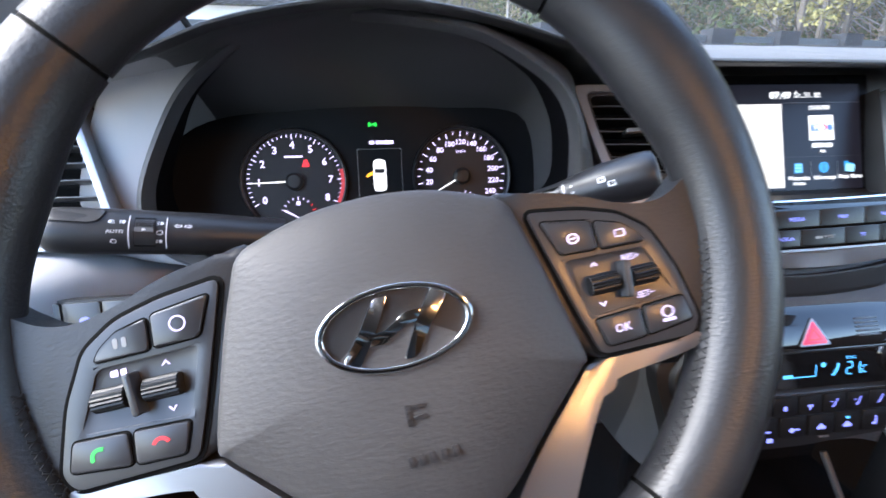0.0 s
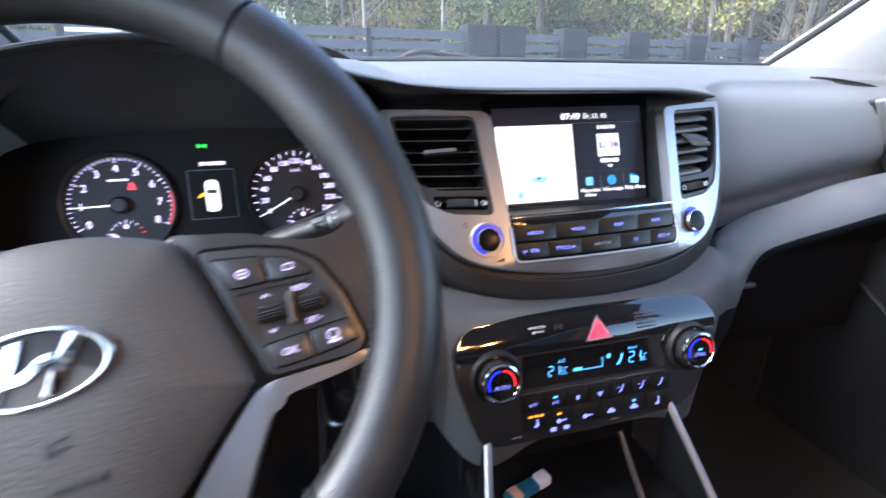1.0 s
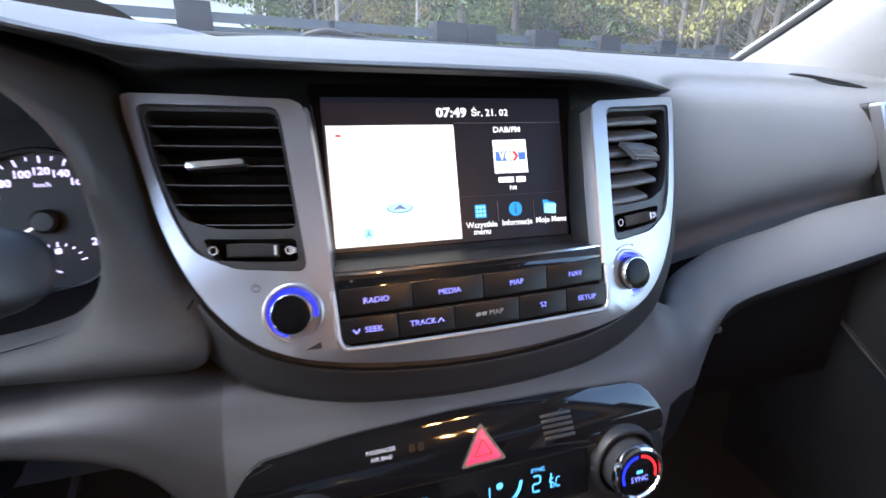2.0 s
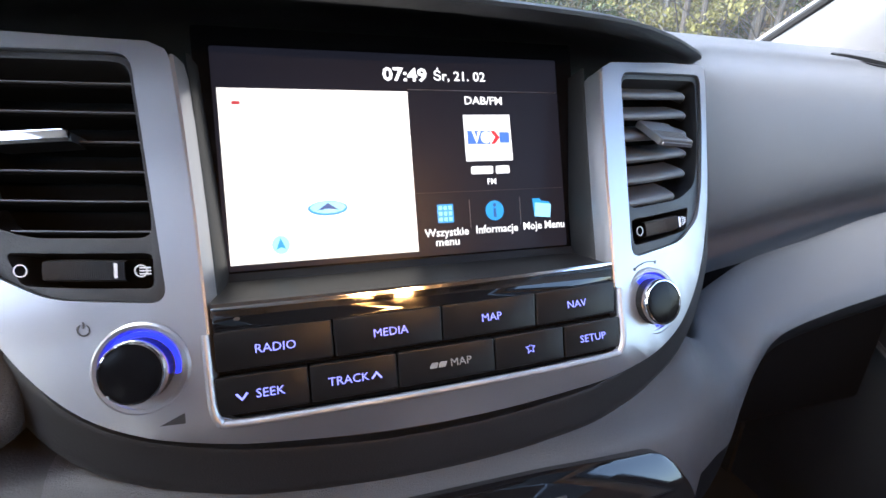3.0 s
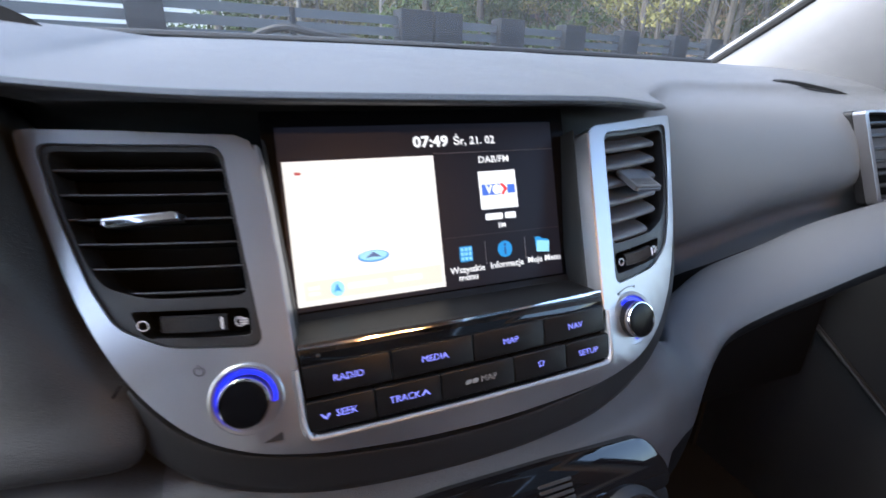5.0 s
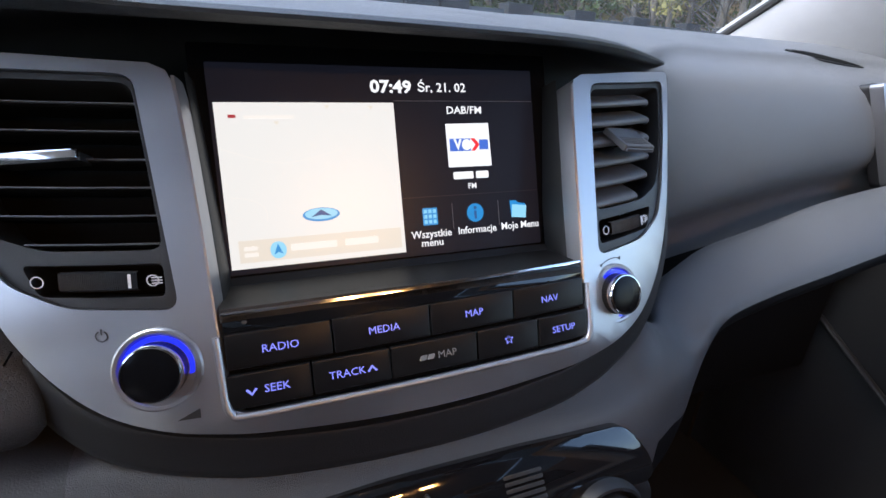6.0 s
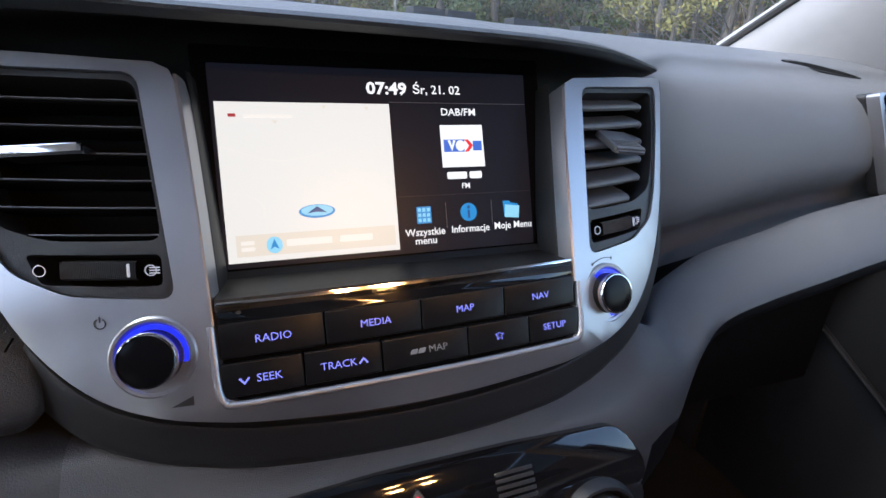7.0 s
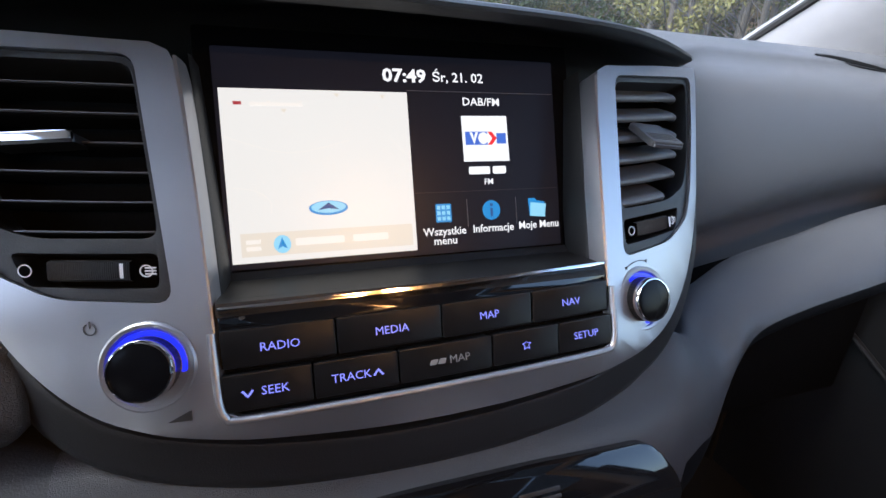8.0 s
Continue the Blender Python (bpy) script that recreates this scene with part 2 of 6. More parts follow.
def pierced(outer, holes, d0, d1, cuts=(), bevel=0.0, broad=None, roll=0.0):
    """A plate with holes right through it; cuts: places along x where it is divided, to be bent later."""
    bm = bmesh.new()
    loops = []
    for loop in [outer, *holes]:
        vs = [bm.verts.new((p[0], p[1], d1)) for p in loop]
        loops.append([bm.edges.new((vs[i], vs[(i + 1) % len(vs)])) for i in range(len(vs))])
    bmesh.ops.triangle_fill(bm, use_beauty=True, use_dissolve=False, edges=bm.edges[:], normal=(0, 0, 1))
    for c in cuts:
        bmesh.ops.bisect_plane(bm, geom=bm.verts[:] + bm.edges[:] + bm.faces[:], plane_co=(c, 0, 0), plane_no=(1, 0, 0))
    rim = [e for e in bm.edges if e.is_boundary]
    got = bmesh.ops.extrude_edge_only(bm, edges=rim)
    vs = [g for g in got["geom"] if isinstance(g, bmesh.types.BMVert)]
    bmesh.ops.translate(bm, vec=(0, 0, d0 - d1), verts=vs)
    if broad:
        wide = [e for e in rim if all(broad(v.co) for v in e.verts)]
        rim = [e for e in rim if e not in set(wide)]
        bmesh.ops.bevel(bm, geom=wide, offset=roll, segments=5, profile=0.5, affect='EDGES', clamp_overlap=True)
    if bevel:
        front = [e for e in rim if e.is_valid]
        bmesh.ops.bevel(bm, geom=front, offset=bevel, segments=3, profile=0.5, affect='EDGES', clamp_overlap=True)
    return bm


def loft(rings, closed=True, cap=True):
    bm = bmesh.new()
    vs = [[bm.verts.new(p) for p in r] for r in rings]
    k = len(rings[0])
    for a, b in zip(vs, vs[1:]):
        for i in range(k if closed else k - 1):
            j = (i + 1) % k
            bm.faces.new((a[i], a[j], b[j], b[i]))
    if cap and closed:
        bm.faces.new(vs[0][::-1])
        bm.faces.new(vs[-1])
    return bm


def lathe(profile, n=32, cap=True):
    """Profile: (radius, height) from bottom to top."""
    return loft([[(r * math.cos(2 * math.pi * i / n), r * math.sin(2 * math.pi * i / n), h) for i in range(n)] for r, h in profile], cap=cap)


def tube(path, radii, n=12, flat=1.0):
    rings = []
    pts = [Vector(p) for p in path]
    side = None
    for i, p in enumerate(pts):
        d = (pts[min(i + 1, len(pts) - 1)] - pts[max(i - 1, 0)]).normalized()
        if side is None:
            side = d.cross(Vector((0, 0, 1)) if abs(d.z) < 0.9 else Vector((0, 1, 0))).normalized()
        side = (side - d * side.dot(d)).normalized()
        up = side.cross(d)
        r = radii[i] if isinstance(radii, (list, tuple)) else radii
        rings.append([tuple(p + side * r * math.cos(2 * math.pi * k / n) + up * r * flat * math.sin(2 * math.pi * k / n)) for k in range(n)])
    return loft(rings)


def box(x0, x1, y0, y1, z0, z1, bevel=0.0, seg=2):
    bm = bmesh.new()
    bmesh.ops.create_cube(bm, size=1)
    moved(bm, Matrix.LocRotScale(((x0 + x1) / 2, (y0 + y1) / 2, (z0 + z1) / 2), None, (x1 - x0, y1 - y0, z1 - z0)))
    if bevel:
        bmesh.ops.bevel(bm, geom=bm.edges[:], offset=bevel, segments=seg, profile=0.5, affect='EDGES', clamp_overlap=True)
    return bm


def words(name, body, size, x, y, z, material, parent, turn=0.0, shear=0.0, align='CENTER', m=None, wide=1.0, bold=0.0):
    cu = bpy.data.curves.new(name, 'FONT')
    cu.body, cu.size, cu.align_x, cu.align_y, cu.extrude, cu.shear = body, size, align, 'CENTER', 0.00008, shear
    cu.resolution_u = 2
    cu.offset = size * bold
    tmp = bpy.data.objects.new(name, cu)
    me = bpy.data.meshes.new_from_object(tmp)
    bpy.data.objects.remove(tmp)
    bpy.data.curves.remove(cu)
    me.materials.clear()
    me.materials.append(material)
    ob = new(name, me)
    ob.parent = parent
    ob.matrix_basis = pose(x, y, z, 0, 0, turn) @ Matrix.Diagonal((wide, 1, 1, 1)) if m is None else m
    return ob


def flat(name, outline, z, material, parent, h=0.0002):
    """A printed or lit mark, a hair's breadth thick."""
    return part(name, prism(outline, z, z + h), material, parent)


def bars(name, cx, cy, z, widths, h, material, parent, gap=0.35):
    """Unreadable writing as a row of plain bars."""
    total = sum(widths) + gap * h * (len(widths) - 1)
    x = cx - total / 2
    bm = bmesh.new()
    for w in widths:
        prism(rrect(x + w / 2, cy, w, h, h * 0.2, 2), z, z + 0.0002, bm=bm)
        x += w + gap * h
    return part(name, bm, material, parent)

# ---- centre fascia: frame with x across, y up its slope, z towards the seats ----
TILT_F = 24.7
FASCIA = pose(0.418, 0.433, 1.183, 90 - TILT_F)
_sn, _cs = math.sin(radians(TILT_F)), math.cos(radians(TILT_F))


def sweep(u):
    return (0.028 if u < 0 else 0.038) * (max(0.0, abs(u) - 0.08) / 0.125) ** 1.5


def bend(bm):
    """The fascia's ends are swept back towards the windscreen."""
    for v in bm.verts:
        s = sweep(v.co.x)
        v.co.y += s * _sn
        v.co.z -= s * _cs
    return bm


def bent(u, v, n=0.0):
    s = sweep(u)
    return (u, v + s * _sn, n - s * _cs)


def mir(pts, side):
    return [(p[0] * side, p[1]) for p in pts][::side]


CUTS = [s * (0.085 + 0.0125 * i) for s in (-1, 1) for i in range(10)]
HALF = [(0.0, -0.0212), (0.03, -0.0204), (0.06, -0.0176), (0.09, -0.0135), (0.118, -0.0080), (0.14, 0.0005), (0.159, 0.016), (0.175, 0.038), (0.188, 0.068), (0.198, 0.105), (0.2065, 0.138)]
_right = spline(HALF, 4, False)
OUTER = _right + rounded([(0.2065, 0.138), (0.2085, 0.1505), (0.199, 0.151)], 0.006, 3)[5:9] + [(0.199, 0.151), (0.16, 0.1505), (0.125, 0.149)] + [(0.110, 0.1485), (0.1035, 0.1455), (0.1005, 0.138), (0.0995, 0.125), (0.0965, 0.08), (0.0935, 0.02), (0.0925, 0.004), (0.0905, -0.0012), (0.086, -0.0032), (0.06, -0.0036), (0.03, -0.0042), (0.0, -0.0045)]
OUTER = OUTER + [(-x, y) for x, y in OUTER[::-1]][1:-1]
# its inner edge follows the bow of the keys
OUTER = [(x, y + 0.016 * x + 0.12 * x * x - 0.0006) if abs(x) < 0.0936 and -0.006 < y < 0.03 else (x, y) for x, y in OUTER]
VENT_HOLE = rounded([(0.1165, 0.1435), (0.1075, 0.0425), (0.150, 0.0445), (0.172, 0.0545), (0.182, 0.0745), (0.1935, 0.113), (0.1995, 0.1445)], 0.007, 5)

fascia = thing("center_fascia", FASCIA, "satin silver plastic surround of the dashboard's media unit and vents", "dashboard trim")


def droop(u):
    return max(0.0, min(1.0, (0.150 - abs(u)) / 0.05))


def on_rim(co):
    """Points on the outer curved edge, which is rolled back broadly."""
    p = Vector((abs(co.x), co.y))
    for a, b in zip(_right, _right[1:]):
        a, b = Vector(a), Vector(b)
        k = max(0.0, min(1.0, (p - a).dot(b - a) / (b - a).length_squared))
        if (p - a.lerp(b, k)).length < 1e-5:
            return True
    return False


_f = pierced(OUTER, [VENT_HOLE, mir(VENT_HOLE, -1)], -0.020, 0.0, CUTS, bevel=0.0017, broad=on_rim, roll=0.0062)
for v in _f.verts:
    # below the keys the frame turns down towards the collar
    v.co.z -= 0.0065 * droop(v.co.x) * max(0.0, min(1.0, (-0.0085 - v.co.y) / 0.012)) if v.co.z > -0.019 else 0.0
part("frame", bend(_f), M_SILVER, fascia, angle=40)
# side walls of the screen recess, silver outside and dark towards the glass
for s in (-1, 1):
    _side = ((0.1008, 0.150), (0.0965, 0.08), (0.0938, 0.025), (0.0932, -0.003))
    edge = loft([[(s * (u0 + 0.0006), v0, -0.0014), (s * (u0 - 0.0008 * k), v0, -0.0018), (s * (u0 - 0.0022 * k), v0, -0.002 - 0.004 * k), (s * (u0 - 0.0032 * k), v0, -0.002 - 0.0105 * k)] for u0, v0, k in ((0.1010, 0.1440, 0.8), (0.1006, 0.138, 1), (0.0998, 0.130, 1), (0.0990, 0.120, 1), *((a, b, 1) for a, b in _side[1:]))], closed=False)
    part("recess_edge", edge, M_SILVER, fascia, "silver edge rolling into the recess", angle=50)
    wall = loft([[(s * (u0 - 0.0030), v0, -0.0118), (s * (u0 - 0.0040), v0, -0.0135), (s * (u0 - 0.0056), v0, -0.031)] for u0, v0 in _side], closed=False)
    part("recess_wall", wall, M_BLACK, fascia, "dark side wall of the screen recess")
# bright bead along the inner edge, round three sides of the keys
_bead = [(-0.0946, 0.030), (-0.0938, 0.012), (-0.0932, 0.002), (-0.0912, -0.0030), (-0.0860, -0.0050), (-0.05, -0.0054), (0.0, -0.0056), (0.05, -0.0054), (0.0860, -0.0048), (0.0912, -0.0028), (0.0932, 0.002), (0.0938, 0.012), (0.0946, 0.030)]
_bead = [(x, y + (0.016 * x + 0.12 * x * x if y < 0.005 else 0.0), 0.0) for x, y in spline(_bead, 5, False)]
part("inner_bead", tube(_bead, 0.0017, 10), M_SILVER, fascia, "bright rounded bead round the keys", angle=60)
_pw = [(0.0024 * math.cos(radians(a)), 0.0024 * math.sin(radians(a))) for a in range(120, 421, 15)]
_pw = _pw + [(x * 0.80, y * 0.80) for x, y in _pw[::-1]]
_pm = prism(_pw, 0, 0.0002)
prism(rrect(0, 0.0018, 0.0005, 0.0026, 0.0001, 1), 0, 0.0002, bm=_pm)
part("power_mark", bend(moved(_pm, pose(-0.1377, 0.0330, 0.0002))), M_DARKPRINT, fascia)
_am = [(0.0205 * math.cos(radians(a)), 0.0205 * math.sin(radians(a))) for a in range(72, 119, 4)]
_am = prism((_am + [(x * 0.978, y * 0.978) for x, y in _am[::-1]]), 0, 0.0002)
for a in (70, 118):
    prism(ellipse(0.0203 * math.cos(radians(a)), 0.0203 * math.sin(radians(a)), 0.0010, 0.0006, 8, a), 0, 0.0002, bm=_am)
part("turn_mark", bend(moved(_am, pose(0.1178, 0.0185, 0.0002))), M_DARKPRINT, fascia)
bm = prism([(-0.1125, -0.004), (-0.1035, -0.0035), (-0.1035, 0.0005)], 0, 0.0002)
part("volume_mark", bend(moved(bm, pose(0, 0, 0.0001))), M_DARKPRINT, fascia)

# ---- media unit: screen, strip and keys ----
unit = thing("media_unit", FASCIA, "black car media unit with a lit navigation touchscreen and keys", "car radio")
SCREEN = pose(0, 0.0583, -0.0321, 5.2)
part("bezel", moved(prism(rrect(0.0, 0.0505, 0.196, 0.121, 0.002), -0.006, -0.0004), SCREEN), M_CAP, unit, "gloss black screen bezel")
screen = part("screen", moved(prism(rrect(-0.0015, 0.0495, 0.1785, 0.1045, 0.001), -0.0004, 0.0), SCREEN), M_LCD, unit, "lit touchscreen with a pale map and dark menu")
ledge = loft([[(-0.0925, 0.0545, -0.031), (0.0925, 0.0545, -0.031)], [(-0.0925, 0.0505, -0.0285), (0.0925, 0.0505, -0.0285)], [(-0.0925, 0.0415, -0.001), (0.0925, 0.0415, -0.001)], [(-0.0925, 0.036, -0.001), (0.0925, 0.036, -0.001)]], closed=False)
part("ledge", ledge, M_BLACK, unit, "matt black sloping ledge below the screen")
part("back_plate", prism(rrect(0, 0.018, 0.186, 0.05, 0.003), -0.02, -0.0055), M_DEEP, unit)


def rise(u):
    """The rows of keys follow a shallow bow that climbs to the right."""
    return 0.016 * u + 0.12 * u * u


def bowed(bm):
    for v in bm.verts:
        v.co.y += rise(v.co.x)
    return bm


def level_strip(cx, cy, w, h, r):
    """A long strip along the keys, divided so that it can follow their bow."""
    xs = np.linspace(cx - w / 2 + r, cx + w / 2 - r, 13)
    return [(cx - w / 2, cy - h / 2 + r)] + [(x, cy - h / 2) for x in xs] + [(cx + w / 2, cy - h / 2 + r), (cx + w / 2, cy + h / 2 - r)] + [(x, cy + h / 2) for x in xs[::-1]] + [(cx - w / 2, cy + h / 2 - r)]


part("strip", bowed(prism(level_strip(0, 0.0399, 0.184, 0.0015, 0.0006), -0.004, 0.0006, 0.0004)), M_CHROME, unit, "thin chrome strip")
part("band", moved(bowed(prism(level_strip(0, 0.0349, 0.184, 0.0076, 0.0006), -0.006, 0.0, 0.0005)), pose(0, 0.0, -0.0010)), M_GLOSS, unit, "gloss black band")
part("status_lamp", prism(ellipse(-0.083, 0.0350, 0.0012, 0.0008, 10), -0.001, -0.0006), M_DARKPRINT, unit)


def keys(v0, v1, cols, labels, dark=()):
    for i, (a, b) in enumerate(zip(cols, cols[1:])):
        k = prism(rounded([(a + 0.0003, v0), (b - 0.0003, v0), (b - 0.0003, v1), (a + 0.0003, v1)], 0.0010, 3), -0.009, 0.0004, 0.0006)
        for v in k.verts:
            if v.co.z > -0.008:
                v.co.z += 0.0022 * ((v.co.y - v0) / (v1 - v0)) ** 2 - 0.0006
        key = part("key", bowed(k), M_BUTTON, unit)
        word, du = labels[i]
        c = (a + b) / 2 + du
        lift = rise(c)
        lean = math.degrees(0.016 + 0.24 * c)
        if word == "star":
            o = [((0.0028 if j % 2 == 0 else 0.0013) * math.sin(j * math.pi / 5), (0.0028 if j % 2 == 0 else 0.0013) * math.cos(j * math.pi / 5)) for j in range(10)]
            inn = [(x * 0.72, y * 0.72) for x, y in o]
            part("star_mark", moved(pierced(o, [inn], 0, 0.0002), pose(c, (v0 + v1) / 2 + lift, 0.0008, 0, 0, lean)), M_BLUE, key)
        elif word:
            words("lettering", word, 0.0050, c, (v0 + v1) / 2 - 0.0004 + lift, 0.0009, M_DIMPRINT if i in dark else M_BLUE, key, turn=lean, wide=1.04)
        if i in dark:
            sd = bmesh.new()
            for q in (0, 1):
                prism(rounded([(-0.0022 + 0.0040 * q, -0.0012), (0.0012 + 0.0040 * q, -0.0012), (0.0022 + 0.0040 * q, 0.0012), (-0.0012 + 0.0040 * q, 0.0012)], 0.0006, 2), 0, 0.0002, bm=sd)
            part("card_mark", moved(sd, pose(c - 0.0125, (v0 + v1) / 2 - 0.0006 + lift, 0.0008, 0, 0, lean)), M_DIMPRINT, key)
        if word == "SEEK":
            chevron(c - 0.0105, (v0 + v1) / 2 - 0.0008 + lift, -1, key, k=1.15)
        if word == "TRACK":
            chevron(c + 0.0115, (v0 + v1) / 2 - 0.0002 + lift, 1, key, k=1.15)


def chevron(x, y, s, parent, mt=None, k=1.0, z=0.0008):
    o = [(-0.0021, -0.0010), (-0.0014, -0.0014), (0, 0.0004), (0.0014, -0.0014), (0.0021, -0.0010), (0, 0.0014)]
    return part("chevron", moved(prism([(a * k, b * s * k) for a, b in o][::s], 0, 0.0002), pose(x, y, z)), mt or M_BLUE, parent)


keys(0.0155, 0.0311, [-0.0918, -0.0464, 0.0009, 0.0472, 0.0912], [("RADIO", 0.000), ("MEDIA", 0.0005), ("MAP", 0.0005), ("NAV", 0.0)])
keys(-0.0016, 0.0135, [-0.0922, -0.0571, -0.0207, 0.0244, 0.0602, 0.0918], [("SEEK", 0.0025), ("TRACK", -0.0025), ("MAP", 0.006), ("star", 0.0), ("SETUP", 0.0)], dark=(2,))


# what the screen shows; its own frame has the map's lower left corner at (-0.089, 0)
def on_screen(ob):
    ob.matrix_basis = SCREEN @ ob.matrix_basis
    return ob


def lit(name, outline, z, material):
    return on_screen(flat(name, outline, z, material, screen, 0.00015))


def say(body, size, x, y, material=M_WHITE, wide=1.0, bold=0.010):
    return on_screen(words("lettering", body, size, x, y, 0.0003, material, screen, wide=wide, bold=bold))


lit("map", [(-0.0888, 0.0), (0.0010, 0.0), (0.0010, 0.0825), (-0.0888, 0.0825)], 0.0001, M_MAP)
lit("map_bar", [(-0.0845, 0.0030), (-0.0010, 0.0030), (-0.0010, 0.0142), (-0.0845, 0.0142)], 0.0003, M_MAPBAR)
on_screen(bars("map_writing", -0.0370, 0.0088, 0.0005, [0.0235, 0.0180], 0.0036, M_MAPROAD, screen, 1.2))
on_screen(bars("map_writing", -0.0790, 0.0100, 0.0005, [0.0065], 0.0020, M_MAPROAD, screen))
on_screen(bars("map_writing", -0.0790, 0.0068, 0.0005, [0.0065], 0.0020, M_MAPROAD, screen))
lit("map_button", ellipse(-0.0660, 0.0082, 0.0040, 0.0044, 24), 0.0005, M_CYAN2)
lit("map_arrow", [(-0.0682, 0.0060), (-0.0660, 0.0072), (-0.0638, 0.0060), (-0.0660, 0.0115)], 0.0007, M_CYAN)
lit("position_disc", ellipse(-0.0430, 0.0246, 0.0095, 0.0036, 28), 0.0005, M_CYAN)
lit("position_disc", ellipse(-0.0430, 0.0250, 0.0084, 0.0029, 28), 0.0007, M_CYAN2)
lit("position_arrow", [(-0.0482, 0.0236), (-0.0430, 0.0243), (-0.0378, 0.0236), (-0.0430, 0.0272)], 0.0009, M_NAVY)
for pts in ([(-0.086, 0.036), (-0.076, 0.034), (-0.070, 0.029), (-0.070, 0.023)], [(-0.010, 0.060), (-0.003, 0.052), (0.0005, 0.050)], [(-0.088, 0.060), (-0.060, 0.052), (-0.030, 0.058)]):
    r = tube(spline([(x, y, 0.0002) for x, y in pts], 4, False), 0.00025, 6, 0.3)
    on_screen(part("road_line", r, M_MAPROAD, screen))
for x, y in ((-0.0605, 0.0720), (-0.035, 0.0800), (-0.012, 0.0797)):
    lit("map_tick", [(x - 0.0014, y + 0.001), (x, y - 0.001), (x + 0.0014, y + 0.001)], 0.0003, M_MAPBAR)
lit("map_flag", [(-0.0828, 0.0748), (-0.0792, 0.0748), (-0.0792, 0.0764), (-0.0828, 0.0764)], 0.0003, M_DIMRED)
on_screen(bars("map_writing", -0.0636, 0.0752, 0.0003, [0.024], 0.0016, M_MAPROAD, screen))
say("07:49", 0.0092, 0.0004, 0.0908, wide=1.14, bold=0.03)
say("Śr, 21. 02", 0.0070, 0.0300, 0.0908, wide=1.04)
say("DAB/FM", 0.0060, 0.0426, 0.0782, wide=1.06)
lit("station_tile", [(0.0305, 0.0460), (0.0577, 0.0460), (0.0572, 0.0709), (0.0303, 0.0707)], 0.0002, M_WHITE)
lit("station_mark", [(0.0320, 0.0550), (0.0450, 0.0550), (0.0450, 0.0622), (0.0320, 0.0622)], 0.0004, glow("mark_blue", (0.08, 0.2, 0.75), 0.8))
lit("station_mark", [(0.0505, 0.0556), (0.0562, 0.0556), (0.0562, 0.0614), (0.0505, 0.0614)], 0.0004, MATS["mark_blue"])
lit("station_mark", [(0.0452, 0.0550), (0.0476, 0.0550), (0.0506, 0.0586), (0.0476, 0.0622), (0.0452, 0.0622), (0.0480, 0.0586)], 0.0004, M_RED)
lit("station_mark", [(0.0345, 0.0618), (0.0370, 0.0554), (0.0395, 0.0618), (0.0380, 0.0618), (0.0370, 0.0584), (0.0360, 0.0618)], 0.0006, M_WHITE)
lit("station_mark", ellipse(0.0425, 0.0586, 0.0030, 0.0032, 20), 0.0006, M_WHITE)
on_screen(bars("station_writing", 0.0440, 0.0411, 0.0003, [0.0125, 0.0080], 0.0042, M_WHITE, screen, 0.4))
say("FM", 0.0045, 0.0443, 0.0347)
say("Wszystkie", 0.0060, 0.0170, 0.0088, wide=0.97)
say("menu", 0.0060, 0.0170, 0.0038)
say("Informacje", 0.0060, 0.0455, 0.0090, wide=0.97)
say("Moje Menu", 0.0060, 0.0740, 0.0093, wide=0.95)
# three menu icons
lit("menu_icon", rrect(0.0168, 0.0188, 0.0088, 0.0098, 0.0006), 0.0002, M_CYAN)
for i in range(9):
    lit("menu_dot", rrect(0.0141 + 0.0027 * (i % 3), 0.0158 + 0.0030 * (i // 3), 0.0018, 0.0020, 0.0002), 0.0004, M_CYAN2)
lit("info_icon", ellipse(0.0448, 0.0190, 0.0053, 0.0054, 28), 0.0002, M_CYAN)
lit("info_mark", rrect(0.0448, 0.0178, 0.0015, 0.0048, 0.0003), 0.0004, M_NAVY)
lit("info_mark", ellipse(0.0448, 0.0220, 0.0010, 0.0010, 10), 0.0004, M_NAVY)
lit("folder_icon", [(0.0678, 0.0245), (0.0720, 0.0245), (0.0730, 0.0232), (0.0782, 0.0222), (0.0780, 0.0135), (0.0685, 0.0145)], 0.0002, M_CYAN)
lit("folder_icon", [(0.0692, 0.0222), (0.0790, 0.0210), (0.0780, 0.0135), (0.0685, 0.0145)], 0.0004, M_CYAN2)
for x in (0.0305, 0.0600):
    lit("divider_line", rrect(x, 0.018, 0.0003, 0.015, 0.0001), 0.0002, M_DIMPRINT)
lit("divider_line", rrect(0.0440, 0.0835, 0.086, 0.0003, 0.0001), 0.0002, M_DIMPRINT)
lit("divider_line", rrect(0.0440, 0.0300, 0.086, 0.0003, 0.0001), 0.0002, M_DARKPRINT)


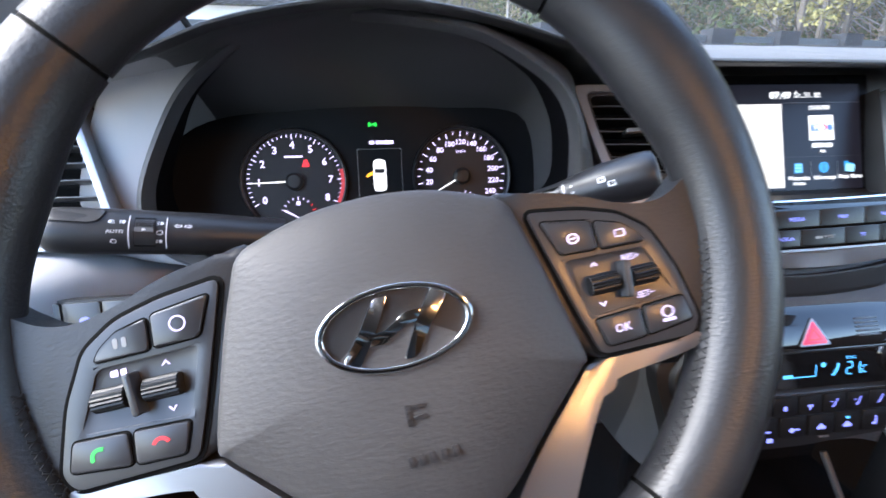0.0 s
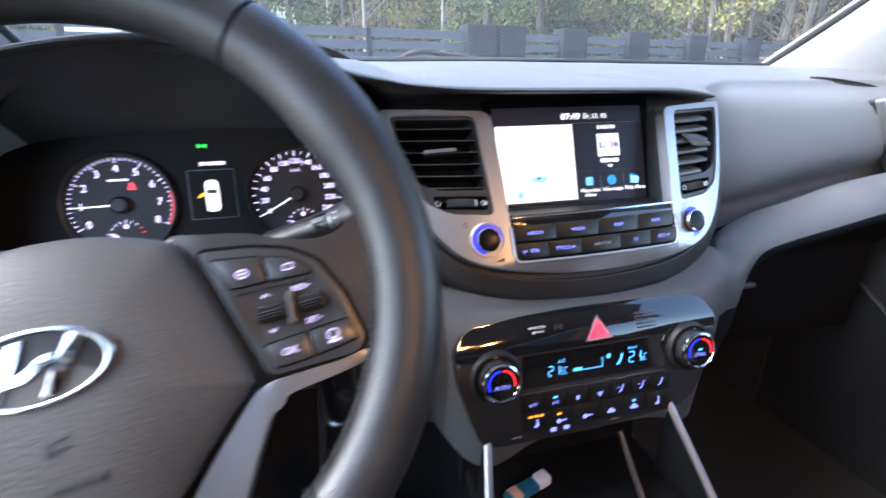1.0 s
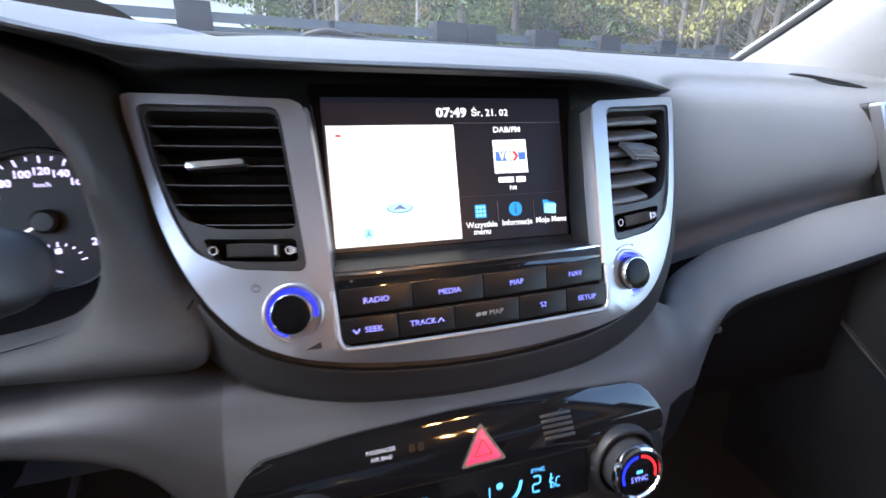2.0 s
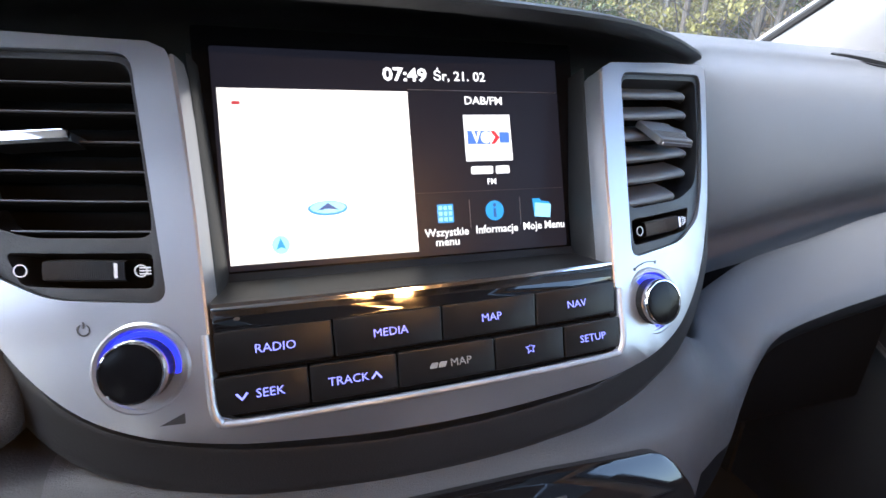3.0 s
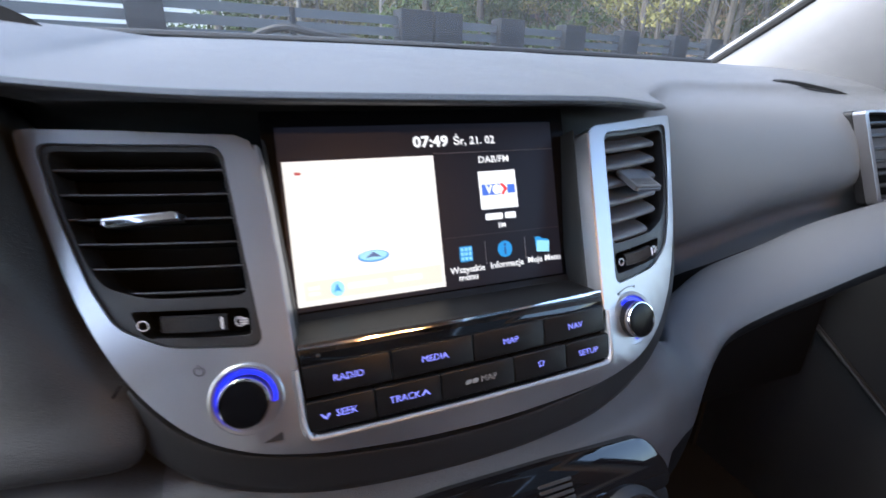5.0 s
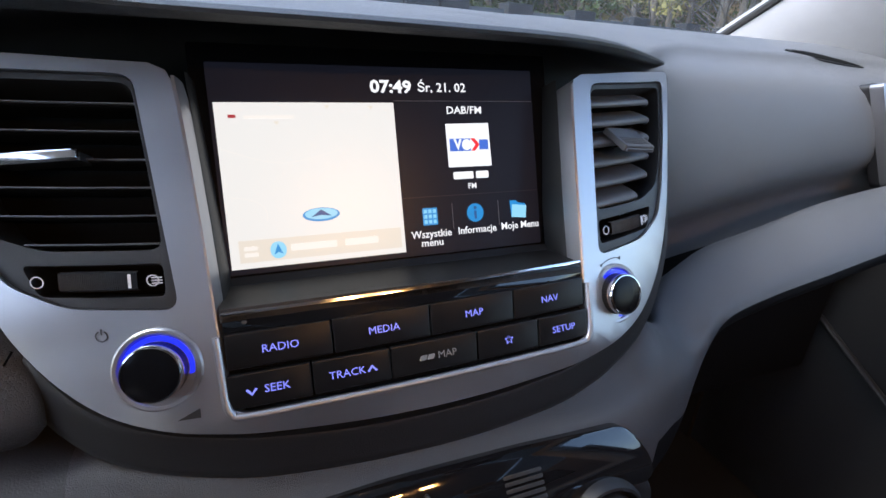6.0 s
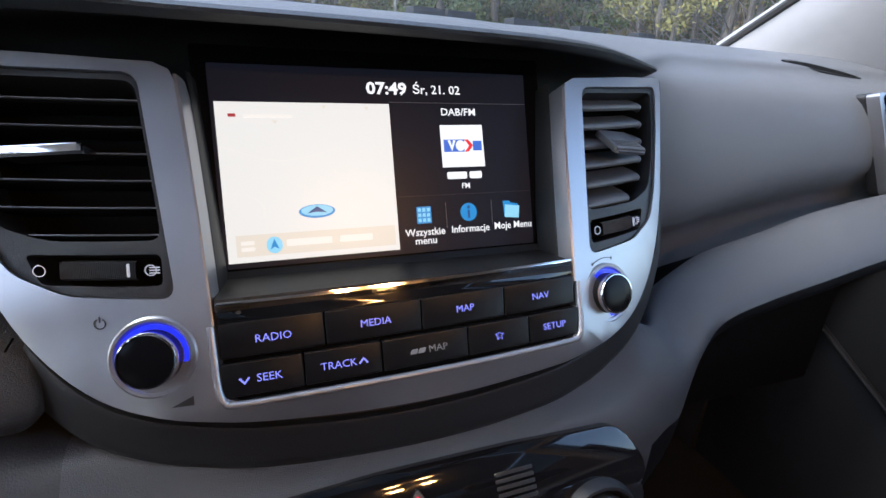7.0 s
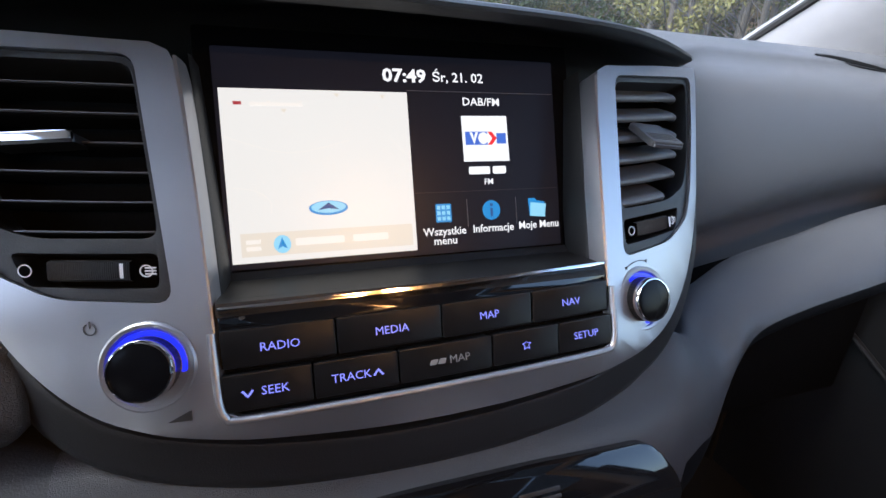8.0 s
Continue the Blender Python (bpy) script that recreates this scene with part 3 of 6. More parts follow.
# ---- two knobs of the media unit ----
def media_knob(side):
    u, v = 0.1178 * side, 0.0180
    p = Vector(bent(u, v, 0.0))
    n = 90
    ring = [[((0.0116 + (0.00025 if i % 2 else 0)) * math.cos(2 * math.pi * i / n), (0.0116 + (0.00025 if i % 2 else 0)) * math.sin(2 * math.pi * i / n), h) for i in range(n)] for h in (0.0, 0.0056)]
    k = part("media_knob", loft(ring), M_BUTTON, unit, "knurled black rotary knob", m=pose(*p, 3, (-7 if side < 0 else 5), 0))
    part("collar", lathe([(0.0182, -0.004), (0.0177, 0.0006), (0.0168, 0.0012), (0.0154, 0.0010), (0.0142, -0.001), (0.0142, -0.004)], 48), M_SILVER, k, "flared silver collar")
    part("light_ring", lathe([(0.0142, -0.002), (0.0142, 0.0005), (0.0122, 0.0005), (0.0122, -0.002)], 48), M_RINGBLUE, k, "blue lit ring")
    part("rim", lathe([(0.0116, 0.0050), (0.0120, 0.0060), (0.0119, 0.0076), (0.0113, 0.0086), (0.0108, 0.0087), (0.0106, 0.0080)], 48), M_CHROME, k, "chrome rim")
    part("cap", lathe([(0.0107, 0.0070), (0.0107, 0.0082), (0.0088, 0.0086), (0.004, 0.0088), (0.0004, 0.0088)], 48), M_CAP, k, "gloss black cap")
    return k


for s in (-1, 1):
    media_knob(s)


# ---- air vents in the fascia ----
def inside(pts, v):
    """Where a level line meets an outline."""
    xs = []
    for a, b in zip(pts, pts[1:] + pts[:1]):
        if (a[1] - v) * (b[1] - v) < 0:
            xs.append(a[0] + (b[0] - a[0]) * (v - a[1]) / (b[1] - a[1]))
    return min(xs), max(xs)


def shrink(pts, d):
    c = np.mean(np.array(pts), axis=0)
    k = len(pts)
    out = []
    for i in range(k):
        t = Vector(pts[(i + 1) % k][:2]) - Vector(pts[i - 1][:2])
        nrm = Vector((-t.y, t.x)).normalized()
        if nrm.dot(Vector(c) - Vector(pts[i][:2])) < 0:
            nrm = -nrm
        out.append((pts[i][0] + nrm.x * d, pts[i][1] + nrm.y * d))
    return out


def fascia_vent(side):
    th = thing("air_vent", FASCIA, "black slatted air vent with a silver-tipped slider and thumbwheel", "air vent", "centre air vents")
    hole = VENT_HOLE
    cut = [side * c for c in np.arange(0.105, 0.205, 0.008)]
    grille = rounded([(0.1180, 0.1405), (0.1118, 0.0685), (0.157, 0.0685), (0.176, 0.0745), (0.1835, 0.0885), (0.1905, 0.113), (0.1955, 0.1410)], 0.006, 4)
    slot = rounded([(0.1125, 0.0485), (0.1125, 0.0625), (0.166, 0.0625), (0.160, 0.0495)], 0.003, 3)
    plate = pierced(mir(shrink(hole, 0.0003), side), [mir(grille, side), mir(slot, side)], -0.030, -0.0022, cut, bevel=0.0008)
    part("bezel", bend(plate), M_DASH2, th, angle=40)
    # Flat black sheet in place of the deep unlit space behind.
    part("duct", bend(moved(pierced(mir(shrink(hole, 0.001), side), [], -0.034, -0.0305, cut), pose(0, 0, 0))), M_DEEP, th, "black sheet standing in for the unlit depth behind the slats")
    for i in range(6):
        v = 0.1315 - 0.0121 * i
        a, b = inside(grille, v)
        if side > 0:
            b -= 0.0055
        rings = []
        for q in (0.0, 0.15, 0.3, 0.45, 0.6, 0.75, 0.88, 0.95, 0.985, 1.0):
            u = side * (a + 0.0005 + (b - a - 0.001) * q)
            sunk = 0.006 * max(0.0, (q - 0.88) / 0.12) ** 2 if side > 0 else 0.0
            prof = [(-0.0036, -0.0012), (-0.0028, 0.0000), (-0.0032, 0.0014), (-0.0045, 0.0028), (-0.010, 0.0066), (-0.018, 0.0112), (-0.019, 0.0084), (-0.011, 0.0022), (-0.0060, -0.0014), (-0.0046, -0.0018)] if side > 0 else [(-0.0050, 0.0009), (-0.0042, 0.0002), (-0.0050, -0.0006), (-0.008, -0.0008), (-0.022, -0.0006), (-0.022, 0.0008), (-0.013, 0.0012), (-0.008, 0.0012)]
            rings.append([bent(u, v + dv, dn - sunk) for dn, dv in prof])
        # Same slats both sides: black on the left for shade, grey where lit.
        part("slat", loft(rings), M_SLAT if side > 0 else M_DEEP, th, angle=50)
        # Pale strip painted along each blackened slat for its lit front edge.
        if side < 0:
            edge = [[bent(r[0][0], v + dv, dn) for dn, dv in ((-0.0046, 0.0008), (-0.0034, 0.0006), (-0.0034, 0.0001), (-0.0046, -0.0001))] for r in rings]
            part("slat_edge", loft(edge), M_SLAT, th)
    # slider on the middle slat
    w = 0.0165 if side < 0 else 0.0145
    p = Vector(bent(-0.1545 if side < 0 else 0.1465, 0.1065, 0.002))
    tm = pose(*p, 0, -9 if side < 0 else 13, 0) @ pose(0, 0, 0, 92 if side < 0 else 138, 0, 0) @ pose(0, 0, 0, 0, 180, 0)
    out = 0.0012 if side < 0 else 0.0095
    tab = prism(rounded([(-w + 0.001, -0.012), (w - 0.001, -0.012), (w, out), (-w, out)], 0.002, 3), -0.0020, 0.0018, 0.0008)
    slider = part("slider", tab, M_VENT if side < 0 else M_SLAT, th, "slider tab", m=tm)
    if side < 0:
        part("slider_tip", prism(rrect(0, out + 0.0008, 2 * w, 0.0030, 0.0014), -0.0012, 0.0022, 0.0010, 3), M_CHROME, slider, "bright chrome slider edge")
    else:
        part("slider_tip", prism(rrect(0, out + 0.0004, 2 * w - 0.003, 0.0014, 0.0006), -0.0016, 0.0002, 0.0004), M_SATIN, slider, "thin satin slider edge")
        for q in range(4):
            part("ridge", box(-w + 0.004, w - 0.002, 0.0005 + q * 0.0018, 0.0013 + q * 0.0018, 0.0012, 0.0024, 0.0003), M_SLAT, slider)
    # thumbwheel with ribs
    c0, c1 = 0.1235, 0.1520
    ribs = 44
    rr = 0.024
    rings = []
    for j in range(ribs * 2 + 1):
        a = -0.62 + 1.24 * j / (ribs * 2)
        r = rr - (0.0003 if j % 2 else 0)
        u = side * ((c0 + c1) / 2) + rr * 0.62 * math.sin(a) / math.sin(0.62)
        d = rr * (math.cos(a) - 1) + 0.0022 - (rr - r)
        rings.append([bent(u, 0.0515, d - 0.003), bent(u, 0.0522, d), bent(u, 0.0553, d + 0.0004), bent(u, 0.0592, d), bent(u, 0.06, d - 0.003)])
    part("thumbwheel", loft(rings, closed=False), M_RUBBER, th, "ribbed black thumbwheel", angle=20)
    lo = prism(rrect(0, 0, 0.0012, 0.0058, 0.0003), 0, 0.0004)
    part("mark", bend(moved(lo, pose(-0.1250 if side < 0 else 0.1500, 0.0556, 0.0008 if side < 0 else 0.001))), M_PRINT, th, "white thumbwheel mark")
    # open and closed marks
    o_at, s_at = (0.1605, 0.1170) if side < 0 else (0.1180, 0.1575)
    ring = pierced(ellipse(0, 0, 0.0026, 0.0026, 24), [ellipse(0, 0, 0.0021, 0.0021, 24)], 0, 0.0002)
    part("closed_mark", bend(moved(ring, pose(side * o_at, 0.0556, -0.0021))), M_PRINT, th)
    sy = pierced(ellipse(0, 0, 0.0025, 0.0025, 24), [ellipse(0, 0, 0.002, 0.002, 24)], 0, 0.0002)
    for q in (-1, 0, 1):
        merge(sy, prism(rrect(0.0016, q * 0.0012, 0.0042, 0.0006, 0.0002), 0.0001, 0.0003))
    part("open_mark", bend(moved(sy, pose(side * s_at, 0.0556, -0.0021))), M_PRINT, th)


fascia_vent(-1)
fascia_vent(1)

# ---- dashboard body: cross-sections from the windscreen down, along the car's width ----
STATIONS = [
    (-0.36, [(0.88, 1.368), (0.7, 1.327), (0.533, 1.3155), (0.52, 1.3065), (0.59, 1.301), (0.57, 1.25), (0.535, 1.187), (0.488, 1.182), (0.442, 1.164), (0.455, 1.09), (0.6, 0.95), (0.8, 0.82)]),
    (-0.25, [(0.891, 1.371), (0.7, 1.36), (0.513, 1.3285), (0.5, 1.3195), (0.57, 1.314), (0.57, 1.25), (0.535, 1.187), (0.488, 1.182), (0.442, 1.164), (0.455, 1.09), (0.6, 0.95), (0.8, 0.82)]),
    (-0.15, [(0.901, 1.374), (0.7, 1.372), (0.495, 1.3505), (0.482, 1.3415), (0.552, 1.336), (0.69, 1.23), (0.64, 1.135), (0.6, 1.13), (0.62, 1.1), (0.66, 1.05), (0.74, 0.93), (0.8, 0.81)]),
    (-0.08, [(0.908, 1.376), (0.7, 1.382), (0.489, 1.3725), (0.476, 1.3635), (0.546, 1.358), (0.69, 1.23), (0.64, 1.135), (0.6, 1.13), (0.62, 1.1), (0.66, 1.05), (0.74, 0.93), (0.8, 0.81)]),
    (0.015, [(0.917, 1.379), (0.7, 1.384), (0.487, 1.385), (0.474, 1.376), (0.544, 1.3705), (0.69, 1.23), (0.64, 1.135), (0.6, 1.13), (0.62, 1.1), (0.66, 1.05), (0.74, 0.93), (0.8, 0.81)]),
    (0.1, [(0.926, 1.381), (0.7, 1.381), (0.487, 1.3775), (0.474, 1.3685), (0.544, 1.363), (0.69, 1.23), (0.64, 1.135), (0.6, 1.13), (0.62, 1.1), (0.66, 1.05), (0.74, 0.93), (0.8, 0.81)]),
    (0.185, [(0.93, 1.382), (0.7, 1.377), (0.488, 1.357), (0.475, 1.348), (0.545, 1.3425), (0.69, 1.23), (0.64, 1.135), (0.6, 1.13), (0.62, 1.1), (0.66, 1.05), (0.74, 0.93), (0.8, 0.81)]),
    (0.214, [(0.932, 1.382), (0.72, 1.3735), (0.4885, 1.351), (0.4755, 1.342), (0.55, 1.325), (0.545, 1.24), (0.5, 1.175), (0.512, 1.146), (0.512, 1.13), (0.55, 1.07), (0.58, 0.95), (0.72, 0.8)]),
    (0.235, [(0.935, 1.383), (0.72, 1.368), (0.488, 1.347), (0.475, 1.338), (0.55, 1.318), (0.545, 1.24), (0.5, 1.17), (0.508, 1.142), (0.512, 1.13), (0.55, 1.07), (0.58, 0.95), (0.7, 0.8)]),
    (0.3, [(0.94, 1.383), (0.72, 1.371), (0.487, 1.3435), (0.474, 1.3345), (0.56, 1.33), (0.56, 1.24), (0.51, 1.16), (0.496, 1.136), (0.482, 1.12), (0.482, 1.06), (0.48, 0.98), (0.66, 0.8)]),
    (0.418, [(0.95, 1.384), (0.72, 1.37), (0.485, 1.342), (0.472, 1.333), (0.56, 1.335), (0.56, 1.24), (0.51, 1.16), (0.49, 1.134), (0.478, 1.12), (0.478, 1.06), (0.47, 0.99), (0.66, 0.8)]),
    (0.52, [(0.945, 1.383), (0.72, 1.369), (0.499, 1.34), (0.486, 1.331), (0.57, 1.33), (0.57, 1.24), (0.515, 1.16), (0.496, 1.136), (0.486, 1.12), (0.486, 1.06), (0.48, 0.98), (0.66, 0.8)]),
    (0.6, [(0.935, 1.381), (0.73, 1.368), (0.538, 1.3335), (0.525, 1.3245), (0.585, 1.32), (0.58, 1.24), (0.575, 1.19), (0.575, 1.15), (0.57, 1.12), (0.56, 1.06), (0.52, 0.97), (0.7, 0.8)]),
    (0.648, [(0.93, 1.38), (0.73, 1.368), (0.581, 1.332), (0.568, 1.323), (0.594, 1.312), (0.590, 1.23), (0.592, 1.18), (0.600, 1.14), (0.60, 1.12), (0.595, 1.06), (0.52, 0.96), (0.66, 0.8)]),
    (0.675, [(0.925, 1.379), (0.73, 1.367), (0.6258, 1.3405), (0.605, 1.3264), (0.6, 1.302), (0.591, 1.196), (0.607, 1.150), (0.606, 1.114), (0.6, 1.094), (0.6, 1.074), (0.55, 0.965), (0.74, 0.82)]),
    (0.74, [(0.915, 1.378), (0.75, 1.368), (0.6608, 1.3485), (0.64, 1.3344), (0.606, 1.302), (0.591, 1.198), (0.612, 1.16), (0.606, 1.132), (0.6, 1.112), (0.6, 1.092), (0.64, 1.02), (0.82, 0.84)]),
    (0.81, [(0.9062, 1.3767), (0.7544, 1.3671), (0.6652, 1.3476), (0.6444, 1.3335), (0.606, 1.302), (0.591, 1.212), (0.612, 1.172), (0.606, 1.144), (0.6, 1.124), (0.6, 1.104), (0.6444, 1.0244), (0.82, 0.8488)]),
    (0.9, [(0.895, 1.375), (0.76, 1.366), (0.6708, 1.3465), (0.65, 1.3324), (0.606, 1.302), (0.591, 1.226), (0.612, 1.187), (0.606, 1.159), (0.6, 1.139), (0.6, 1.119), (0.65, 1.03), (0.82, 0.86)]),
    (1.06, [(0.87, 1.371), (0.75, 1.362), (0.6808, 1.3445), (0.66, 1.3304), (0.606, 1.302), (0.591, 1.240), (0.612, 1.205), (0.606, 1.177), (0.6, 1.157), (0.6, 1.137), (0.65, 1.04), (0.82, 0.88)]),
    (1.18, [(0.84, 1.366), (0.74, 1.358), (0.6808, 1.3405), (0.66, 1.3264), (0.606, 1.302), (0.591, 1.245), (0.612, 1.214), (0.606, 1.186), (0.6, 1.166), (0.6, 1.146), (0.65, 1.05), (0.82, 0.9)]),
]


def dash_rings():
    cols = [spline([(x, *st[1][i]) for x, st in ((s[0], s) for s in STATIONS)], 5, False) for i in range(12)]
    k = len(cols[0])
    return [spline([cols[i][j] for i in range(12)], 5, False) for j in range(k)]


_rings = dash_rings()
dash = thing("dashboard", pose(0, 0, 0), "dark grey soft-touch car dashboard with a hooded centre", "dashboard")
edge = 5 * 3 + 1
lip = 5 * 2 + 1
kr = next(i for i, r in enumerate(_rings) if r[0][0] > 0.625)
part("top_pad", loft([r[:lip + 1] for r in _rings], closed=False), M_PAD, dash, "grained grey-black top pad", angle=60)
# Continues the top pad; its dark colour stands in for shade.
part("hood_lip", loft([r[lip:edge + 1] for r in _rings[:kr + 1]], closed=False), M_LIP, dash, "rounded front edge of the hood, darkened for shade", angle=60)
part("pad_edge", loft([r[lip:edge + 1] for r in _rings[kr:]], closed=False), M_PAD, dash, "rounded edge of the top pad", angle=60)
k0 = next(i for i, r in enumerate(_rings) if r[0][0] > 0.655)
kl = next(i for i, r in enumerate(_rings) if r[0][0] > -0.16)
part("knee_panel", loft([r[edge:] for r in _rings[:kl + 1]], closed=False), M_KNEE, dash, "panel beside the driver's knee, lightened for door light", angle=60)
part("front_panel", loft([r[edge:] for r in _rings[kl:k0 + 1]], closed=False), M_DASH, dash, "dark grey front panel", angle=60)
part("passenger_panel", loft([r[edge:37] for r in _rings[k0:]], closed=False), M_SOFT, dash, "smooth grey passenger-side face", angle=60)
# The face carries on here, blackened in place of footwell shade.
part("under_panel", loft([r[36:] for r in _rings[k0:]], closed=False), M_SHADED, dash, "underside above the passenger footwell, blackened for shade", angle=60)

# collar below and beside the silver fascia
_path = [(-x, y) for x, y in (HALF + [(0.2100, 0.150)])[::-1]] + (HALF + [(0.2100, 0.150)])[1:]
_path = spline(_path, 4, False)


def normal(i):
    t = Vector(_path[min(i + 1, len(_path) - 1)]) - Vector(_path[max(i - 1, 0)])
    return Vector((t.y, -t.x)).normalized()


def past_edge(i, o, d):
    """A place outside the silver edge: o along the fascia, d in depth."""
    p, q = _path[i], normal(i)
    return bent(p[0] + q.x * o, p[1] + q.y * o, d)


def low_part(p):
    return max(0.0, min(1.0, (0.10 - p[1]) / 0.10))


def gap_width(p):
    return 0.0016 + 0.0040 * low_part(p)


rings, lips = [], []
SEAM_AT = next(i for i, p in enumerate(_path) if p[1] < 0.028)
for i, p in enumerate(_path):
    dr = 0.0062 * droop(p[0])
    g = gap_width(p)
    w = 0.0135 + 0.0165 * low_part(p) ** 1.5
    rings.append([past_edge(i, o, d) for o, d in ((-0.003, -0.014 - dr), (-0.001, -0.0172 - dr), (g * 0.5, -0.0178 - dr), (g + 0.001, -0.0178 - dr))])
    if i >= SEAM_AT - 9:
        sunk = 0.005 if i < SEAM_AT else 0.0
        prof = [(g, -0.0200 - dr), (g + 0.0003, -0.0125 - dr), (g + 0.0012, -0.0110 - dr), (g + 0.0028, -0.0110 - dr), (g + 0.0045, -0.0120 - dr), (w * 0.75, -0.0150 - dr * 0.9), (w * 0.92, -0.0195 - dr * 0.7), (w, -0.026 - dr * 0.5), (w - 0.001, -0.038), (w * 0.6, -0.062)]
        proud = 0.0085 * max(0.0, min(1.0, (p[0] - 0.125) / 0.05))
        lips.append([past_edge(i, o, d - sunk + proud) for o, d in prof])
part("collar_groove", loft(rings, closed=False), M_BLACK, dash, "dark groove round the silver fascia", angle=60, m=FASCIA)
part("fascia_collar", loft(lips, closed=False), M_DASH2, dash, "dark grey rounded collar", angle=50, m=FASCIA)

part("seam", tube(spline([bent(-0.1745, 0.0265, -0.0060), bent(-0.1800, 0.0190, -0.0085), bent(-0.1850, 0.0120, -0.0150)], 4, False), 0.0005, 6), M_DEEP, dash, "dark seam in the collar", m=FASCIA)

# panel between collar and climate controls, and the console's flanks
rings = []
SH = [
    (0.05, [(0.520, 1.140), (0.490, 1.134), (0.478, 1.124), (0.488, 1.110), (0.55, 1.097)]),
    (0.13, [(0.500, 1.147), (0.474, 1.140), (0.462, 1.129), (0.470, 1.112), (0.54, 1.092)]),
    (0.20, [(0.474, 1.154), (0.454, 1.142), (0.445, 1.124), (0.450, 1.102), (0.52, 1.070)]),
    (0.245, [(0.462, 1.149), (0.442, 1.132), (0.429, 1.103), (0.428, 1.055), (0.46, 0.980)]),
    (0.285, [(0.452, 1.144), (0.436, 1.129), (0.420, 1.107), (0.404, 1.040), (0.402, 0.960)]),
    (0.35, [(0.448, 1.139), (0.431, 1.127), (0.421, 1.112), (0.402, 1.040), (0.400, 0.985)]),
    (0.418, [(0.448, 1.138), (0.431, 1.126), (0.421, 1.112), (0.402, 1.040), (0.400, 0.985)]),
    (0.48, [(0.448, 1.139), (0.432, 1.127), (0.422, 1.112), (0.403, 1.040), (0.400, 0.985)]),
    (0.545, [(0.454, 1.147), (0.439, 1.132), (0.425, 1.110), (0.410, 1.040), (0.412, 0.960)]),
    (0.58, [(0.462, 1.160), (0.442, 1.138), (0.432, 1.105), (0.430, 1.040), (0.44, 0.960)]),
    (0.606, [(0.476, 1.150), (0.450, 1.134), (0.441, 1.108), (0.443, 1.040), (0.465, 0.960)]),
    (0.630, [(0.500, 1.147), (0.464, 1.130), (0.452, 1.102), (0.455, 1.040), (0.480, 0.970)]),
    (0.648, [(0.518, 1.148), (0.480, 1.138), (0.463, 1.116), (0.468, 1.060), (0.490, 0.985)]),
    (0.664, [(0.530, 1.152), (0.492, 1.147), (0.471, 1.132), (0.478, 1.088), (0.500, 1.015)]),
    (0.69, [(0.540, 1.157), (0.508, 1.156), (0.483, 1.143), (0.484, 1.120), (0.520, 1.070)]),
    (0.74, [(0.556, 1.164), (0.515, 1.166), (0.489, 1.154), (0.487, 1.132), (0.535, 1.112)]),
    (0.81, [(0.556, 1.179), (0.515, 1.180), (0.489, 1.166), (0.487, 1.144), (0.535, 1.124)]),
    (0.9, [(0.556, 1.199), (0.515, 1.197), (0.489, 1.181), (0.487, 1.159), (0.535, 1.139)]),
    (1.06, [(0.556, 1.217), (0.515, 1.215), (0.489, 1.199), (0.487, 1.177), (0.535, 1.157)]),
    (1.18, [(0.556, 1.226), (0.515, 1.224), (0.489, 1.208), (0.487, 1.186), (0.535, 1.166)]),
]
# a hidden back edge: behind the collar, and further right sunk behind the crease below the passenger face
SH = [(x, [(ps[0][0] + 0.03, ps[0][1] - 0.002) if x < 0.59 else (ps[0][0] + 0.014, ps[0][1] - 0.040)] + ps) for x, ps in SH]
cols = [spline([(x, *ps[i]) for x, ps in SH], 5, False) for i in range(6)]
_sh = [spline([cols[i][j] for i in range(6)], 5, False) for j in range(len(cols[0]))]
_ks = next(i for i, r in enumerate(_sh) if r[0][0] > 0.25)
_kb = next(i for i, r in enumerate(_sh) if r[0][0] > 0.585)
# Same sheet as the shroud; darker colour stands in for shade at its left.
part("column_surround", loft(_sh[:_ks + 1], closed=False), M_DASH3, dash, "left end of the shroud, darkened for shade", angle=60)
part("lower_shroud", loft(_sh[_ks:_kb + 1], closed=False), M_WING, dash, "dark grey shroud round the climate controls", angle=60)
part("passenger_bolster", loft([r[:18] for r in _sh[_kb:]], closed=False), M_WING, dash, "dark grey padded roll below the passenger face", angle=60)
# The roll's colour turns black where it would fall into its own shade.
part("bolster_underside", loft([r[17:] for r in _sh[_kb:]], closed=False), M_SHADED, dash, "underside of the padded roll, blackened for shade", angle=60)

# passenger end vent
EV = pose(1.069, 0.583, 1.257, 90 - 11.5, 0, 0)
ev = thing("side_vent", EV, "black slatted end vent with a silver frame", "air vent")
_eo = rounded([(-0.035, -0.058), (0.060, -0.054), (0.070, 0.056), (-0.085, 0.060)], 0.008, 5)
_ei = rounded([(-0.029, -0.052), (0.054, -0.048), (0.063, 0.053), (-0.0765, 0.057)], 0.006, 5)
part("frame", pierced(_eo, [_ei], -0.010, 0.003, bevel=0.0015), M_SATIN, ev, "silver frame")
part("surround", pierced(shrink(_eo, -0.001), [_ei], -0.02, -0.0102), M_BLACK, ev, "black surround")
# A black sheet stands in for unlit depth behind these slats.
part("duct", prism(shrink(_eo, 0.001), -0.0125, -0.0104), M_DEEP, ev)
for i in range(7):
    v = -0.048 + 0.0155 * i
    a, b = inside(_ei, v)
    part("slat", box(a + 0.001, b - 0.001, v - 0.0022, v + 0.0022, -0.0098, -0.002, 0.0012), M_VENT, ev)
